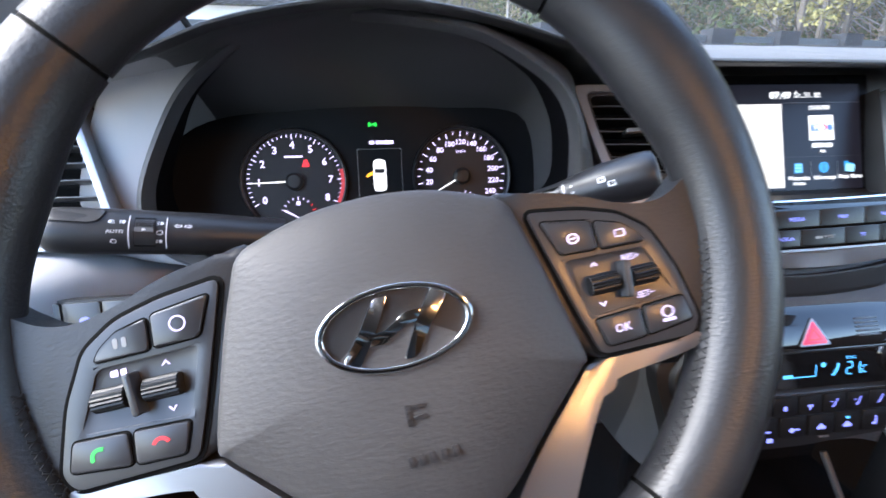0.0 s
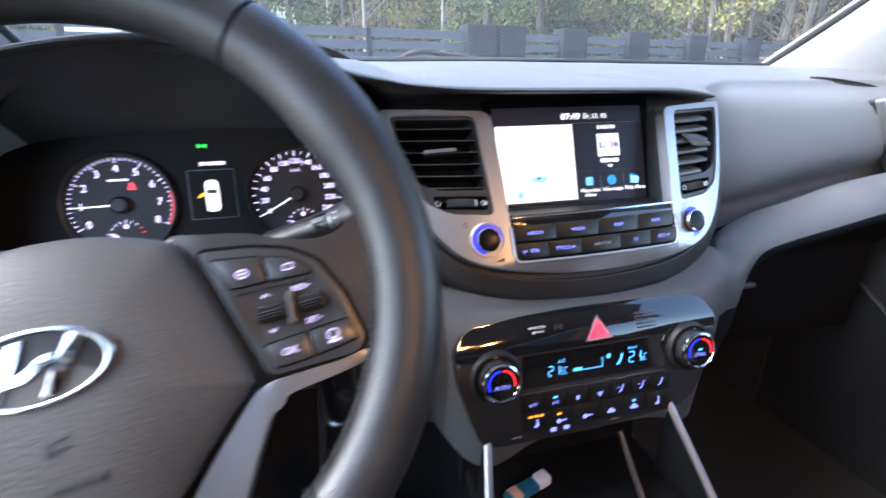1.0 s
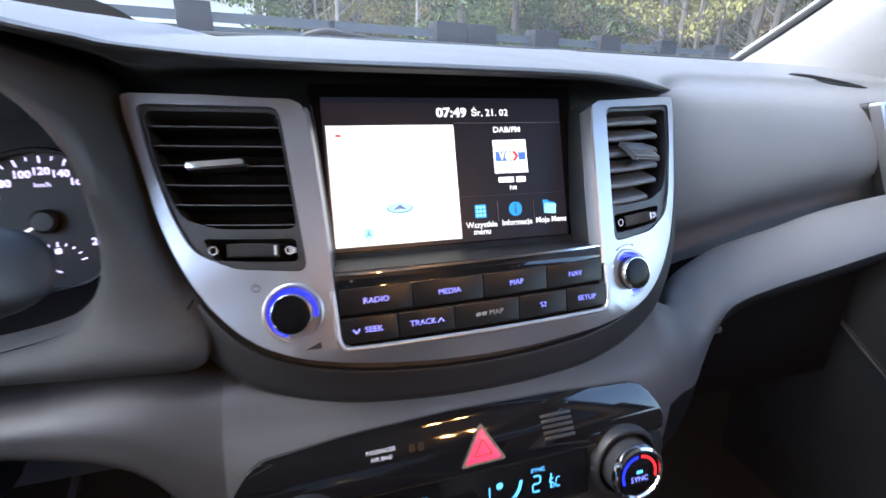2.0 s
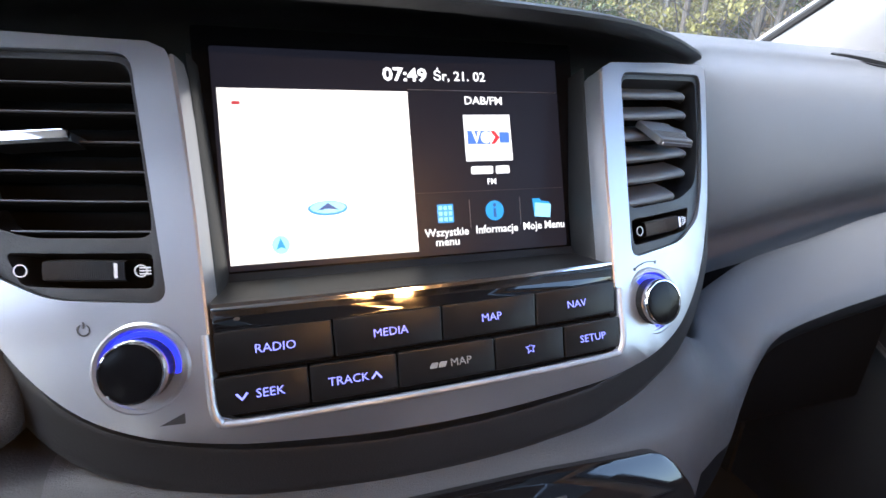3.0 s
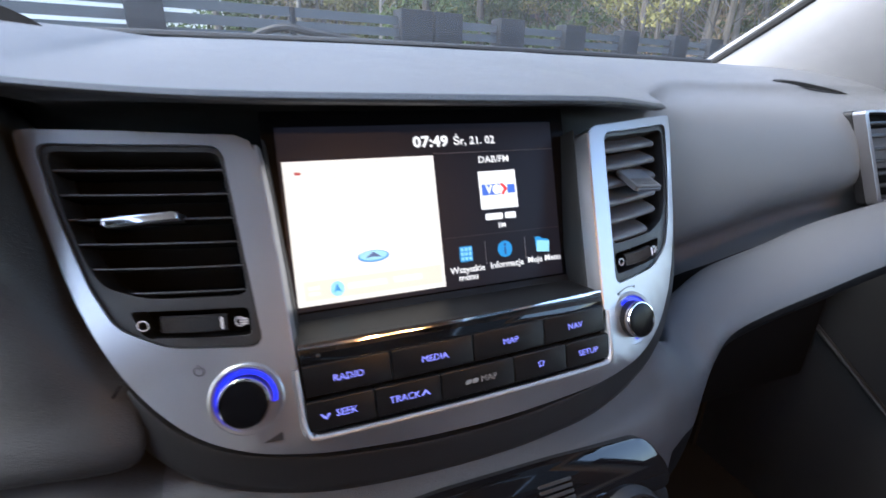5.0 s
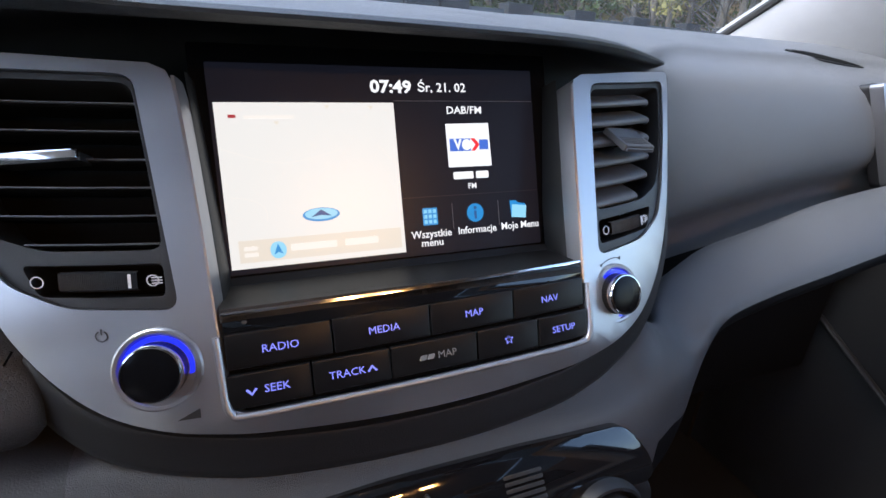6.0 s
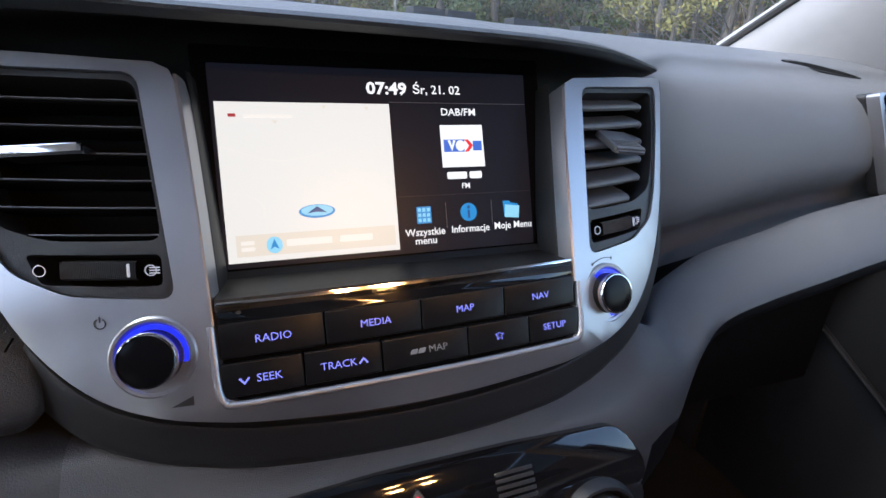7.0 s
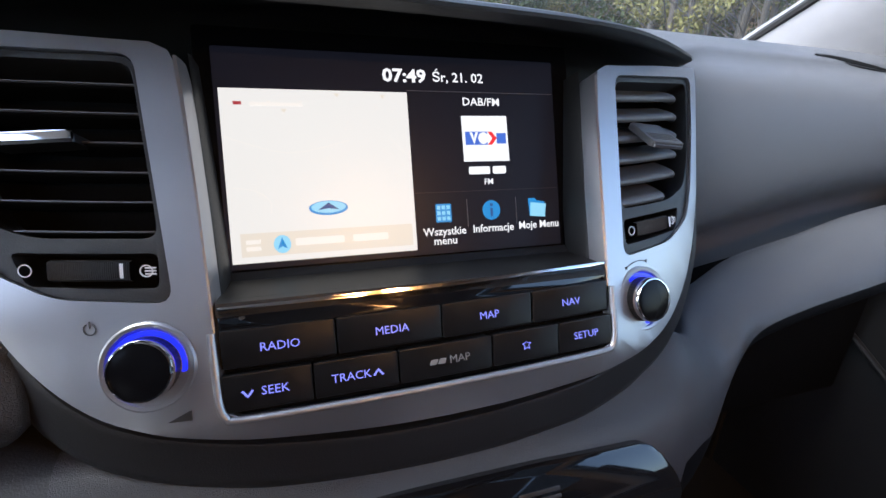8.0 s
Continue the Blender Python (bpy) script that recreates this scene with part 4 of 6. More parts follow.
# driver's end vent
EV2 = pose(-0.262, 0.532, 1.258, 90 - 22, 0, 0)
ev2 = thing("side_vent", EV2, "black slatted end vent with a silver frame", "air vent")
_do = rounded([(-0.055, -0.0765), (0.0625, -0.0765), (0.0195, 0.066), (-0.055, 0.066)], 0.008, 5)
_di = rounded([(-0.048, -0.0717), (0.0540, -0.0717), (0.0140, 0.060), (-0.048, 0.060)], 0.006, 5)
part("frame", pierced(_do, [_di], -0.02, 0.010, bevel=0.0015), M_SILVER, ev2, "silver frame")
# Again a flat sheet, black for the unlit depth of the vent.
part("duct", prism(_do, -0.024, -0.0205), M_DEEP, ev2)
for i in range(8):
    v = -0.060 + 0.0150 * i
    a, b = inside(_di, v)
    part("slat", box(a + 0.001, b - 0.001, v - 0.0006, v + 0.0006, -0.014, 0.006, 0.0004), M_SLAT, ev2)
# switches below the driver's vent
sw = thing("switch_bank", pose(-0.235, 0.452, 1.138, 78), "row of black dashboard switches with lit symbols", "switch panel")
part("plate", prism(rrect(0, 0, 0.125, 0.046, 0.004), -0.01, 0.0, 0.001), M_BLACK, sw)
for i in range(4):
    x = -0.045 + 0.030 * i
    key = part("key", prism(rrect(x, 0, 0.028, 0.042, 0.002), 0, 0.003, 0.001), M_SWITCH, sw)
    if i < 3:
        flat("pictogram", ellipse(x + 0.002, 0.006, 0.0045, 0.003, 14), 0.003, M_BLUE, key)
part("level_wheel", moved(tube([(-0.004, 0, 0), (0.004, 0, 0)], 0.008, 24), pose(-0.015, -0.012, 0.0015)), M_VENT, sw, "ribbed thumbwheel")

# tweeter slot and glovebox
tw = thing("defroster_slot", pose(0.99, 0.667, 1.3395, 34, 5.8, -3.4), "narrow dark slot in the dashboard top", "grille")
part("surround", prism(spline([(-0.060, 0.002), (-0.02, 0.0075), (0.03, 0.006), (0.075, -0.002), (0.03, -0.006), (-0.02, -0.006)], 6), -0.012, 0.0012, 0.0005), M_BLACK, tw)
part("slot", prism(spline([(-0.052, 0.001), (-0.02, 0.0050), (0.03, 0.0040), (0.066, -0.002), (0.03, -0.004), (-0.02, -0.0035)], 6), 0.0008, 0.0016), M_DEEP, tw)
glove = thing("glovebox", pose(0.90, 0.64, 1.01), "dark grey glovebox lid with a small latch", "glovebox")
# Lid blackened to stand in for the shade under the dash.
part("lid", box(-0.20, 0.22, -0.015, 0.015, -0.125, 0.055, 0.010, 3), M_SHADED, glove)
part("latch", box(-0.082, -0.048, -0.028, -0.014, -0.004, 0.006, 0.003), M_SATIN, glove, "satin latch")

# ---- climate control panel ----
CLIM = pose(0.408, 0.391, 1.025, 90 - 12)
clim = thing("climate_control_unit", CLIM, "gloss black climate control panel with blue display and lit keys", "climate control")
# the upper band leans further back than the panel below it
BAND = pose(0, 0.066, 0.001, -16)
_top = rounded([(-0.152, 0.0004), (0.1465, 0.0004), (0.146, 0.015), (0.131, 0.037), (0.06, 0.0405), (-0.017, 0.041), (-0.08, 0.0385), (-0.138, 0.032), (-0.151, 0.014)], 0.009, 5)
part("top_band", moved(prism(_top, -0.03, 0.0, 0.0014, 3), BAND), M_GLOSS, clim, "gloss black upper band")
_low = rounded([(-0.152, 0.0655), (-0.150, 0.045), (-0.133, -0.016), (-0.120, -0.0275), (0.0, -0.0275), (0.100, -0.020), (0.120, -0.006), (0.146, 0.046), (0.146, 0.0655)], 0.008, 4)
part("lower_panel", prism(_low, -0.03, -0.001, 0.0015, 3), M_BLACK, clim, "satin black lower panel")
disp = part("display", prism(rrect(-0.001, 0.0470, 0.165, 0.034, 0.002), -0.002, -0.0004), M_GLOSS, clim, "dark display window with blue figures")
part("strip", prism(rrect(-0.001, 0.0246, 0.172, 0.0013, 0.0005), -0.002, 0.0004, 0.0003), M_CHROME, clim, "thin chrome strip")


def seg_text(body, x, y, h):
    """Seven-segment figures."""
    on = {"2": "abged", "1": "bc", "5": "afgcd", "C": "afed"}
    bm = bmesh.new()
    w = h * 0.5
    for ch in body:
        if ch == ".":
            prism(rrect(x - w * 0.15, y - h / 2, h * 0.1, h * 0.1, 0.0001, 1), 0, 0.0002, bm=bm)
            continue
        if ch == " ":
            x += w * 0.6
            continue
        for s in on[ch]:
            cx, cy, hor = {"a": (0, 0.5, 1), "g": (0, 0, 1), "d": (0, -0.5, 1), "b": (0.5, 0.25, 0), "c": (0.5, -0.25, 0), "f": (-0.5, 0.25, 0), "e": (-0.5, -0.25, 0)}[s]
            sw, sh = (w * 0.85, h * 0.1) if hor else (h * 0.1, h * 0.42)
            prism(rrect(x + w / 2 + cx * w, y + cy * h, sw, sh, h * 0.03, 1), 0, 0.0002, bm=bm)
        x += w * 1.45
    return moved(bm, pose(0, 0, -0.0003))


part("left_figures", seg_text("21", -0.0555, 0.0445, 0.0098), M_ICE, disp)
part("left_figures", seg_text("5C", -0.0425, 0.0430, 0.0068), M_ICE, disp)
part("right_figures", seg_text("21", 0.0375, 0.0460, 0.0115), M_ICE, disp)
part("right_figures", seg_text("5C", 0.0505, 0.0440, 0.0068), M_ICE, disp)
words("lettering", "A/C", 0.0048, -0.0405, 0.0535, -0.0003, M_ICE, disp)
words("lettering", "SYNC", 0.0042, 0.0415, 0.0560, -0.0003, M_ICE, disp)
_bar = bmesh.new()
prism(rrect(-0.0225, 0.0420, 0.010, 0.0034, 0.001), 0, 0.0002, bm=_bar)
prism(rrect(-0.0075, 0.0408, 0.026, 0.0009, 0.0003), 0, 0.0002, bm=_bar)
prism(rrect(0.0057, 0.0460, 0.0009, 0.011, 0.0003), 0, 0.0002, bm=_bar)
prism(ellipse(0.0130, 0.0510, 0.0024, 0.0024, 16), 0, 0.0002, bm=_bar)
prism([(0.0215, 0.0400), (0.0255, 0.0400), (0.0285, 0.0450), (0.0300, 0.0510), (0.0280, 0.0520), (0.0260, 0.0455), (0.0240, 0.0422)], 0, 0.0002, bm=_bar)
part("fan_bar", moved(_bar, pose(0, 0, -0.0003)), M_ICE, disp)
# row marks: small lit pictograms on the keys
for i, u in enumerate((-0.0739, -0.049, -0.0237, 0.0019, 0.0269, 0.0519, 0.075)):
    key = part("key", prism(rrect(u, 0.0135, 0.0235, 0.0175, 0.0015), -0.004, 0.0006, 0.0008), M_BUTTON, clim)
    if i == 0:
        words("lettering", "OFF", 0.0048, u, 0.0120, 0.0008, M_BLUE, key)
    elif i == 1:
        words("lettering", "A/C", 0.0048, u, 0.0105, 0.0008, M_BLUE, key)
        flat("lamp", rrect(u, 0.0165, 0.005, 0.0022, 0.0005), 0.0007, M_ICE, key)
    else:
        s = bmesh.new()
        if i == 2:
            prism(rrect(u, 0.0118, 0.0034, 0.0044, 0.0006), 0, 0.0002, bm=s)
        elif i == 3:
            for q in range(3):
                prism(ellipse(u + 0.0016 * math.cos(q * 2.1 + 0.5), 0.0118 + 0.0016 * math.sin(q * 2.1 + 0.5), 0.0017, 0.001, 12, 30 + 120 * q), 0, 0.0002, bm=s)
            prism(rrect(u, 0.0118, 0.0052, 0.0006, 0.0002), 0, 0.0002, bm=s)
        else:
            prism([(u - 0.0028, 0.0092), (u - 0.0006, 0.0092), (u + 0.0012, 0.0112), (u + 0.0024, 0.0150), (u + 0.0012, 0.0152), (u, 0.0122), (u - 0.0012, 0.0106)], 0, 0.0002, bm=s)
            prism(ellipse(u + 0.0024, 0.0164, 0.0010, 0.0010, 10), 0, 0.0002, bm=s)
            if i < 6:
                prism(rrect(u - 0.003, 0.0145, 0.003, 0.0006, 0.0002), 0, 0.0002, bm=s)
        part("pictogram", moved(s, pose(0, 0, 0.0007)), M_BLUE, key)
for i, u in enumerate((-0.0709, -0.0441, -0.014, 0.0152, 0.0427, 0.0716)):
    key = part("key", prism(rrect(u, -0.0075, 0.0262, 0.0205, 0.0015), -0.004, 0.0004, 0.0008), M_BUTTON, clim)
    s = bmesh.new()
    if i in (0, 5):
        prism([(u - 0.0022, -0.0125), (u + 0.0016, -0.0125), (u + 0.0024, -0.0105), (u + 0.0024, -0.0062), (u + 0.0004, -0.0072), (u + 0.0002, -0.0102), (u - 0.0022, -0.0105)], 0, 0.0002, bm=s)
        prism(ellipse(u + 0.0012, -0.0050, 0.0012, 0.0012, 10), 0, 0.0002, bm=s)
    elif i in (1, 2):
        prism(ellipse(u - 0.0015, -0.0105, 0.0028, 0.0024, 14), 0, 0.0002, bm=s)
        prism(rrect(u + 0.0035, -0.0100, 0.0065, 0.0015, 0.0004), 0, 0.0002, bm=s)
    else:
        prism([(u - 0.0045, -0.0120), (u + 0.0045, -0.0120), (u + 0.0045, -0.0095), (u + 0.0025, -0.0090), (u + 0.0012, -0.0068), (u - 0.0018, -0.0068), (u - 0.0030, -0.0090), (u - 0.0045, -0.0095)], 0, 0.0002, bm=s)
    part("pictogram", moved(s, pose(0, 0, 0.0005)), M_BLUE, key)
    if i == 0:
        for q in range(3):
            flat("lamp", rrect(u - 0.006 + 0.006 * q, -0.0005, 0.0045, 0.0022, 0.0004), 0.0005, M_AMBER, key)
    if i == 1:
        flat("lamp", rrect(u - 0.001, -0.0025, 0.0045, 0.0022, 0.0004), 0.0005, M_AMBER, key)
    if i == 4:
        flat("lamp", rrect(u, -0.0030, 0.0040, 0.0022, 0.0004), 0.0005, M_ICE, key)
for u in (-0.052, -0.0375):
    s = prism(rrect(u, -0.0185, 0.0062, 0.0042, 0.0008), -0.0002, 0.0002)
    part("pictogram", moved(s, pose(0, 0, 0.0004)), M_BLUE, clim)
bars("lettering", -0.092, -0.0205, -0.0008, [0.006, 0.004], 0.0018, M_DIMPRINT, clim)
bars("lettering", 0.020, -0.0205, -0.0008, [0.006, 0.004], 0.0018, M_DIMPRINT, clim)
# upper band: airbag lamp, hazard key, microphone grille
words("lettering", "PASSENGER", 0.0036, 0, 0, 0, M_PRINT, clim, m=BAND @ pose(-0.0638, 0.0250, 0.0003))
words("lettering", "AIR BAG", 0.0036, 0, 0, 0, M_PRINT, clim, m=BAND @ pose(-0.0638, 0.0205, 0.0003))
for q in range(2):
    part("lamp_mark", moved(prism(rrect(-0.0440 + 0.006 * q, 0.0230, 0.004, 0.005, 0.0008), -0.001, 0.0003), BAND), M_BUTTON, clim)
haz = part("hazard_key", moved(prism(rounded([(-0.0145, 0.0038), (0.0188, 0.0044), (0.0028, 0.0310)], 0.0026, 3), -0.0004, 0.0012, 0.0006), BAND), M_BUTTON, clim, "black triangular hazard key with chrome edge")
_o = rounded([(-0.0138, 0.0043), (0.0181, 0.0049), (0.0028, 0.0302)], 0.0024, 3)
_i = rounded([(-0.0112, 0.0057), (0.0154, 0.0062), (0.0028, 0.0275)], 0.0020, 3)
part("edge", moved(pierced(_o, [_i], 0.0008, 0.0016), BAND), M_SATIN, haz, "satin edge")
part("lens", moved(prism(_i, 0.0, 0.0014, 0.0005), BAND), M_HAZ, haz, "pink-red lit hazard triangle")
_j = rounded([(-0.0050, 0.0092), (0.0096, 0.0095), (0.0027, 0.0212)], 0.0014, 3)
_k = rounded([(-0.0029, 0.0104), (0.0074, 0.0106), (0.0027, 0.0188)], 0.0011, 3)
part("triangle_mark", moved(pierced(_j, [_k], 0.0012, 0.0016), BAND), M_DIMRED, haz)
for q in range(5):
    part("grille_slot", moved(prism(rrect(0.0592 + (2 - q) * 0.0004, 0.0108 + 0.0038 * q, 0.0235, 0.0020, 0.0006), -0.0004, 0.0006, 0.0004), BAND), M_SWITCH, clim)


def climate_knob(u, word):
    n = 100
    ring = [[((0.0196 + (0.0003 if i % 2 else 0)) * math.cos(2 * math.pi * i / n), (0.0196 + (0.0003 if i % 2 else 0)) * math.sin(2 * math.pi * i / n), h) for i in range(n)] for h in (-0.002, 0.014)]
    k = part("temperature_knob", loft(ring), M_SWITCH, clim, "knurled temperature knob", m=pose(u, 0.048, 0))
    part("hood", lathe([(0.0275, -0.004), (0.0272, 0.002), (0.0255, 0.0055), (0.0238, 0.0058), (0.0222, 0.003), (0.0220, -0.004)], 48), M_BLACK, k, "round black well")
    part("rim", lathe([(0.0198, 0.0135), (0.0201, 0.0150), (0.0196, 0.0178), (0.0183, 0.0188), (0.0170, 0.0186), (0.0164, 0.0172)], 56), M_CHROME, k, "chrome rim")
    part("face", lathe([(0.0166, 0.0160), (0.0166, 0.0172), (0.012, 0.0175), (0.0004, 0.0176)], 48), M_GLOSS, k, "gloss black dial face")
    face = k

    def arc(a0, a1, mt):
        o = [(0.0142 * math.cos(radians(a0 + (a1 - a0) * i / 14)), 0.0142 * math.sin(radians(a0 + (a1 - a0) * i / 14))) for i in range(15)]
        i_ = [(x * 0.86, y * 0.86) for x, y in o[::-1]]
        part("scale_arc", moved(prism((o + i_)[::-1], 0, 0.0003), pose(0, 0, 0.0176)), mt, face)
    arc(205, 95, M_RINGBLUE)
    arc(85, -15, M_RED)
    words("lettering", word, 0.0056, 0, -0.0035, 0.0179, M_BLUE, face)
    if word == "SYNC":
        flat("lamp", rrect(0, 0.002, 0.005, 0.0022, 0.0004), 0.0178, M_ICE, face)


climate_knob(-0.112, "AUTO")
climate_knob(0.110, "SYNC")

# ---- instrument cluster ----
GAUGE = pose(0.022, 0.605, 1.221, 90 - 14)
cluster = thing("instrument_cluster", GAUGE, "black instrument cluster with two lit round dials and a small display", "instrument cluster")
part("face", prism(rounded([(-0.245, -0.10), (0.255, -0.10), (0.245, 0.10), (0.15, 0.175), (-0.15, 0.175), (-0.24, 0.10)], 0.03, 5), -0.02, -0.006), M_DIAL, cluster, "black cluster face")


def dial(cx, cy, r, ticks, minor, numbers, a0, a1, needle, red=None):
    d = part("dial", prism(ellipse(cx, cy, r, r, 64), -0.006, -0.0045), M_DIALFACE, cluster, "round dark dial")
    part("dial_ring", moved(lathe([(r + 0.0025, -0.006), (r + 0.0028, 0.0), (r + 0.0012, 0.003), (r - 0.0006, 0.002), (r - 0.0012, -0.005)], 72), pose(cx, cy, 0)), M_VENT, cluster, "thin grey dial ring")
    total = ticks * minor
    for i in range(total + 1):
        a = radians(a0 + (a1 - a0) * i / total)
        big = i % minor == 0
        ln, w = (0.0056, 0.0011) if big else (0.0032, 0.0009)
        q = prism(rrect(r - 0.0035 - ln / 2, 0, ln, w, 0.0002, 1), -0.0044, -0.0041)
        part("tick", moved(q, pose(cx, cy, 0) @ Matrix.Rotation(a, 4, 'Z')), M_RED if red and a0 + (a1 - a0) * i / total < red else M_LILAC, d)
    for i, n in enumerate(numbers):
        a = radians(a0 + (a1 - a0) * i / (len(numbers) - 1))
        words("numeral", n, 0.0112 if len(numbers) < 10 else 0.0084, cx + (r - 0.0165) * math.cos(a), cy + (r - 0.0155) * math.sin(a), -0.0042, M_LILAC, d, bold=0.02)
    a = radians(needle)
    ne = part("needle", moved(prism([(-0.004, -0.0011), (r - 0.008, -0.0004), (r - 0.008, 0.0004), (-0.004, 0.0011)], 0.001, 0.0022), pose(cx, cy, 0) @ Matrix.Rotation(a, 4, 'Z')), M_WHITE, d, "white needle")
    part("needle_cap", moved(lathe([(0.0095, -0.004), (0.0095, 0.002), (0.007, 0.0040), (0.0005, 0.0042)], 28), pose(cx, cy, 0)), M_BLACK, d, "black needle cap")
    return d


d1 = dial(-0.0935, 0.0015, 0.0555, 8, 5, [str(i) for i in range(9)], 210, -28, 181)
d2 = dial(0.0945, 0.0015, 0.0545, 12, 2, [str(i * 20) for i in range(13)], 208, -28, 209)
_ro = [(0.0545 * math.cos(radians(a)), 0.0545 * math.sin(radians(a))) for a in np.linspace(-28, 14, 14)]
_ri = [(x * 0.93, y * 0.93) for x, y in _ro[::-1]]
part("red_zone", moved(prism((_ro + _ri)[::-1], -0.0043, -0.0040), pose(-0.0935, 0.0015, 0)), M_DIMRED, d1, "red zone band")
bars("lettering", -0.0935, 0.0290, -0.0042, [0.020], 0.0022, M_LILAC, d1)
words("lettering", "km/h", 0.0056, 0.0945, 0.0300, -0.0042, M_LILAC, d2)
part("warning_lamp", prism([(-0.0850, 0.0175), (-0.0765, 0.0175), (-0.0790, 0.0255), (-0.0825, 0.0255)], -0.0043, -0.0040), M_RED, d1, "red warning lamp")
for cx, dd, needle in ((-0.0915, d1, 205), (0.0985, d2, 150)):
    for i in range(9):
        a = radians(165 - 150 * i / 8)
        q = prism(rrect(0.0175, 0, 0.004 if i % 4 == 0 else 0.0025, 0.0011, 0.0002, 1), -0.0044, -0.0041)
        part("tick", moved(q, pose(cx, -0.0345, 0) @ Matrix.Rotation(a, 4, 'Z')), M_RED if i >= 7 and dd is d1 else M_LILAC, dd)
    part("small_needle", moved(prism([(-0.012, -0.0012), (0.006, -0.0004), (0.006, 0.0004), (-0.012, 0.0012)], -0.003, -0.002), pose(cx - 0.004, -0.0365, 0) @ Matrix.Rotation(radians(-30), 4, 'Z')), M_LILAC, dd, "short white needle")
    bars("pictogram", cx, -0.0225, -0.0042, [0.0045], 0.0045, M_LILAC, dd)
cd = part("display", prism(rrect(0.0012, 0.0075, 0.0505, 0.0570, 0.001), -0.006, -0.0046), M_DIAL, cluster, "small display with a white car picture")
part("frame_line", moved(pierced(rrect(0.0012, 0.0075, 0.0500, 0.0560, 0.001), [rrect(0.0012, 0.0075, 0.0488, 0.0548, 0.001)], 0, 0.0003), pose(0, 0, -0.0046)), M_DIMPRINT, cd)
part("car_picture", prism(spline([(-0.0060, -0.0105), (-0.0068, 0.0), (-0.0066, 0.014), (-0.0058, 0.0215), (0.0, 0.0240), (0.0070, 0.0215), (0.0078, 0.014), (0.0080, 0.0), (0.0072, -0.0105), (0.0, -0.0125)], 3), -0.0045, -0.0042), M_WHITE, cd, "white car outline")
part("car_window", prism(rrect(0.0006, 0.0105, 0.0110, 0.0045, 0.001), -0.0041, -0.0039), M_DARKPRINT, cd)
part("open_door", prism([(-0.0066, 0.0065), (-0.0062, 0.0110), (-0.0125, 0.0080), (-0.0150, 0.0050), (-0.0140, 0.0035)], -0.0045, -0.0042), M_AMBER, cd, "orange open door sign")
bars("lettering", 0.004, 0.0425, -0.0055, [0.006, 0.020], 0.0040, M_LILAC, cluster)
_pl = bmesh.new()
for s in (-1, 1):
    prism(rounded([(-0.0050 + s * 0.0008, 0.0612), (-0.0050 + s * 0.0048, 0.0600), (-0.0050 + s * 0.0048, 0.0650), (-0.0050 + s * 0.0008, 0.0638)][::s], 0.0008, 2), -0.0058, -0.0052, bm=_pl)
prism(rrect(-0.0050, 0.0625, 0.004, 0.0012, 0.0003), -0.0058, -0.0052, bm=_pl)
part("position_lamp", _pl, M_GREEN, cluster, "green side light lamp")

# binnacle: a hooded frame round the cluster
ARCH = [(-0.166, 1.180), (-0.184, 1.225), (-0.157, 1.290), (-0.126, 1.330), (-0.077, 1.3600), (0.005, 1.3735), (0.060, 1.3670), (0.110, 1.355), (0.152, 1.334), (0.177, 1.315), (0.192, 1.288), (0.1965, 1.255), (0.1945, 1.224), (0.182, 1.200), (0.158, 1.188), (0.090, 1.178), (0.00, 1.168), (-0.10, 1.160)]


def ahead(x, z):
    """The hood's right-hand side stands nearer to the seats than its left."""
    k = max(0.0, min(1.0, (x + 0.04) / 0.15))
    return (0.046 + (z - 1.25) * 0.18) * k * k * (3 - 2 * k)


def arch(y, grow, k=1.0):
    c = (0.015, 1.25)
    out = []
    for x, z in spline(ARCH, 6):
        d = Vector((x - c[0], z - c[1]))
        d *= 1 + grow / d.length
        out.append((c[0] + d.x, y + (z - 1.25) * 0.18 - k * ahead(x, z), c[1] + d.y))
    return out


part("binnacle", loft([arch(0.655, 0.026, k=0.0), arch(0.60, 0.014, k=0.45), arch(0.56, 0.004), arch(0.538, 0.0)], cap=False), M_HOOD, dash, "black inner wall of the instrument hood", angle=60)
part("binnacle_rim", loft([arch(0.538, 0.0), arch(0.527, 0.0012), arch(0.5205, 0.005), arch(0.522, 0.0095), arch(0.531, 0.0125)], cap=False), M_DASH, dash, "dark grey rounded rim of the instrument hood", angle=60)


def flange(y, k):
    """The panel beside the instruments: wide at the sides, narrow above and below."""
    out = []
    for (x0, y0, z0), (x1, y1, z1) in zip(arch(y, 0.012), arch(y, 0.013)):
        side = max(0.0, min(1.0, (1.345 - z0) / 0.03)) * max(0.0, min(1.0, (z0 - 1.165) / 0.03))
        w = (0.008 + 0.050 * side if x0 < 0.0 else 0.008 + 0.030 * side) * k
        out.append((x0 + (x1 - x0) * 1000 * w, y0 + (0.12 if x0 < 0 else 0.35) * w, z0 + (z1 - z0) * 1000 * w))
    return out


_fl = [flange(0.531, 0), flange(0.531, 0.35), flange(0.532, 0.7), flange(0.536, 1.0), flange(0.60, 1.02)]
_cut = next(i for i in range(len(_fl[0])) if _fl[0][i][0] >= 0.0)
_end = next(i for i in range(_cut, len(_fl[0])) if _fl[0][i][0] < 0.0 and i > _cut)
# padded flank between the instruments and the fascia
def beside(v):
    """World place just outside the fascia's silver edge, at a height on its slope."""
    i = next(k for k, p in enumerate(_path) if p[1] <= v)
    return FASCIA @ Vector(past_edge(i, gap_width(_path[i]) + 0.0004, -0.0135))


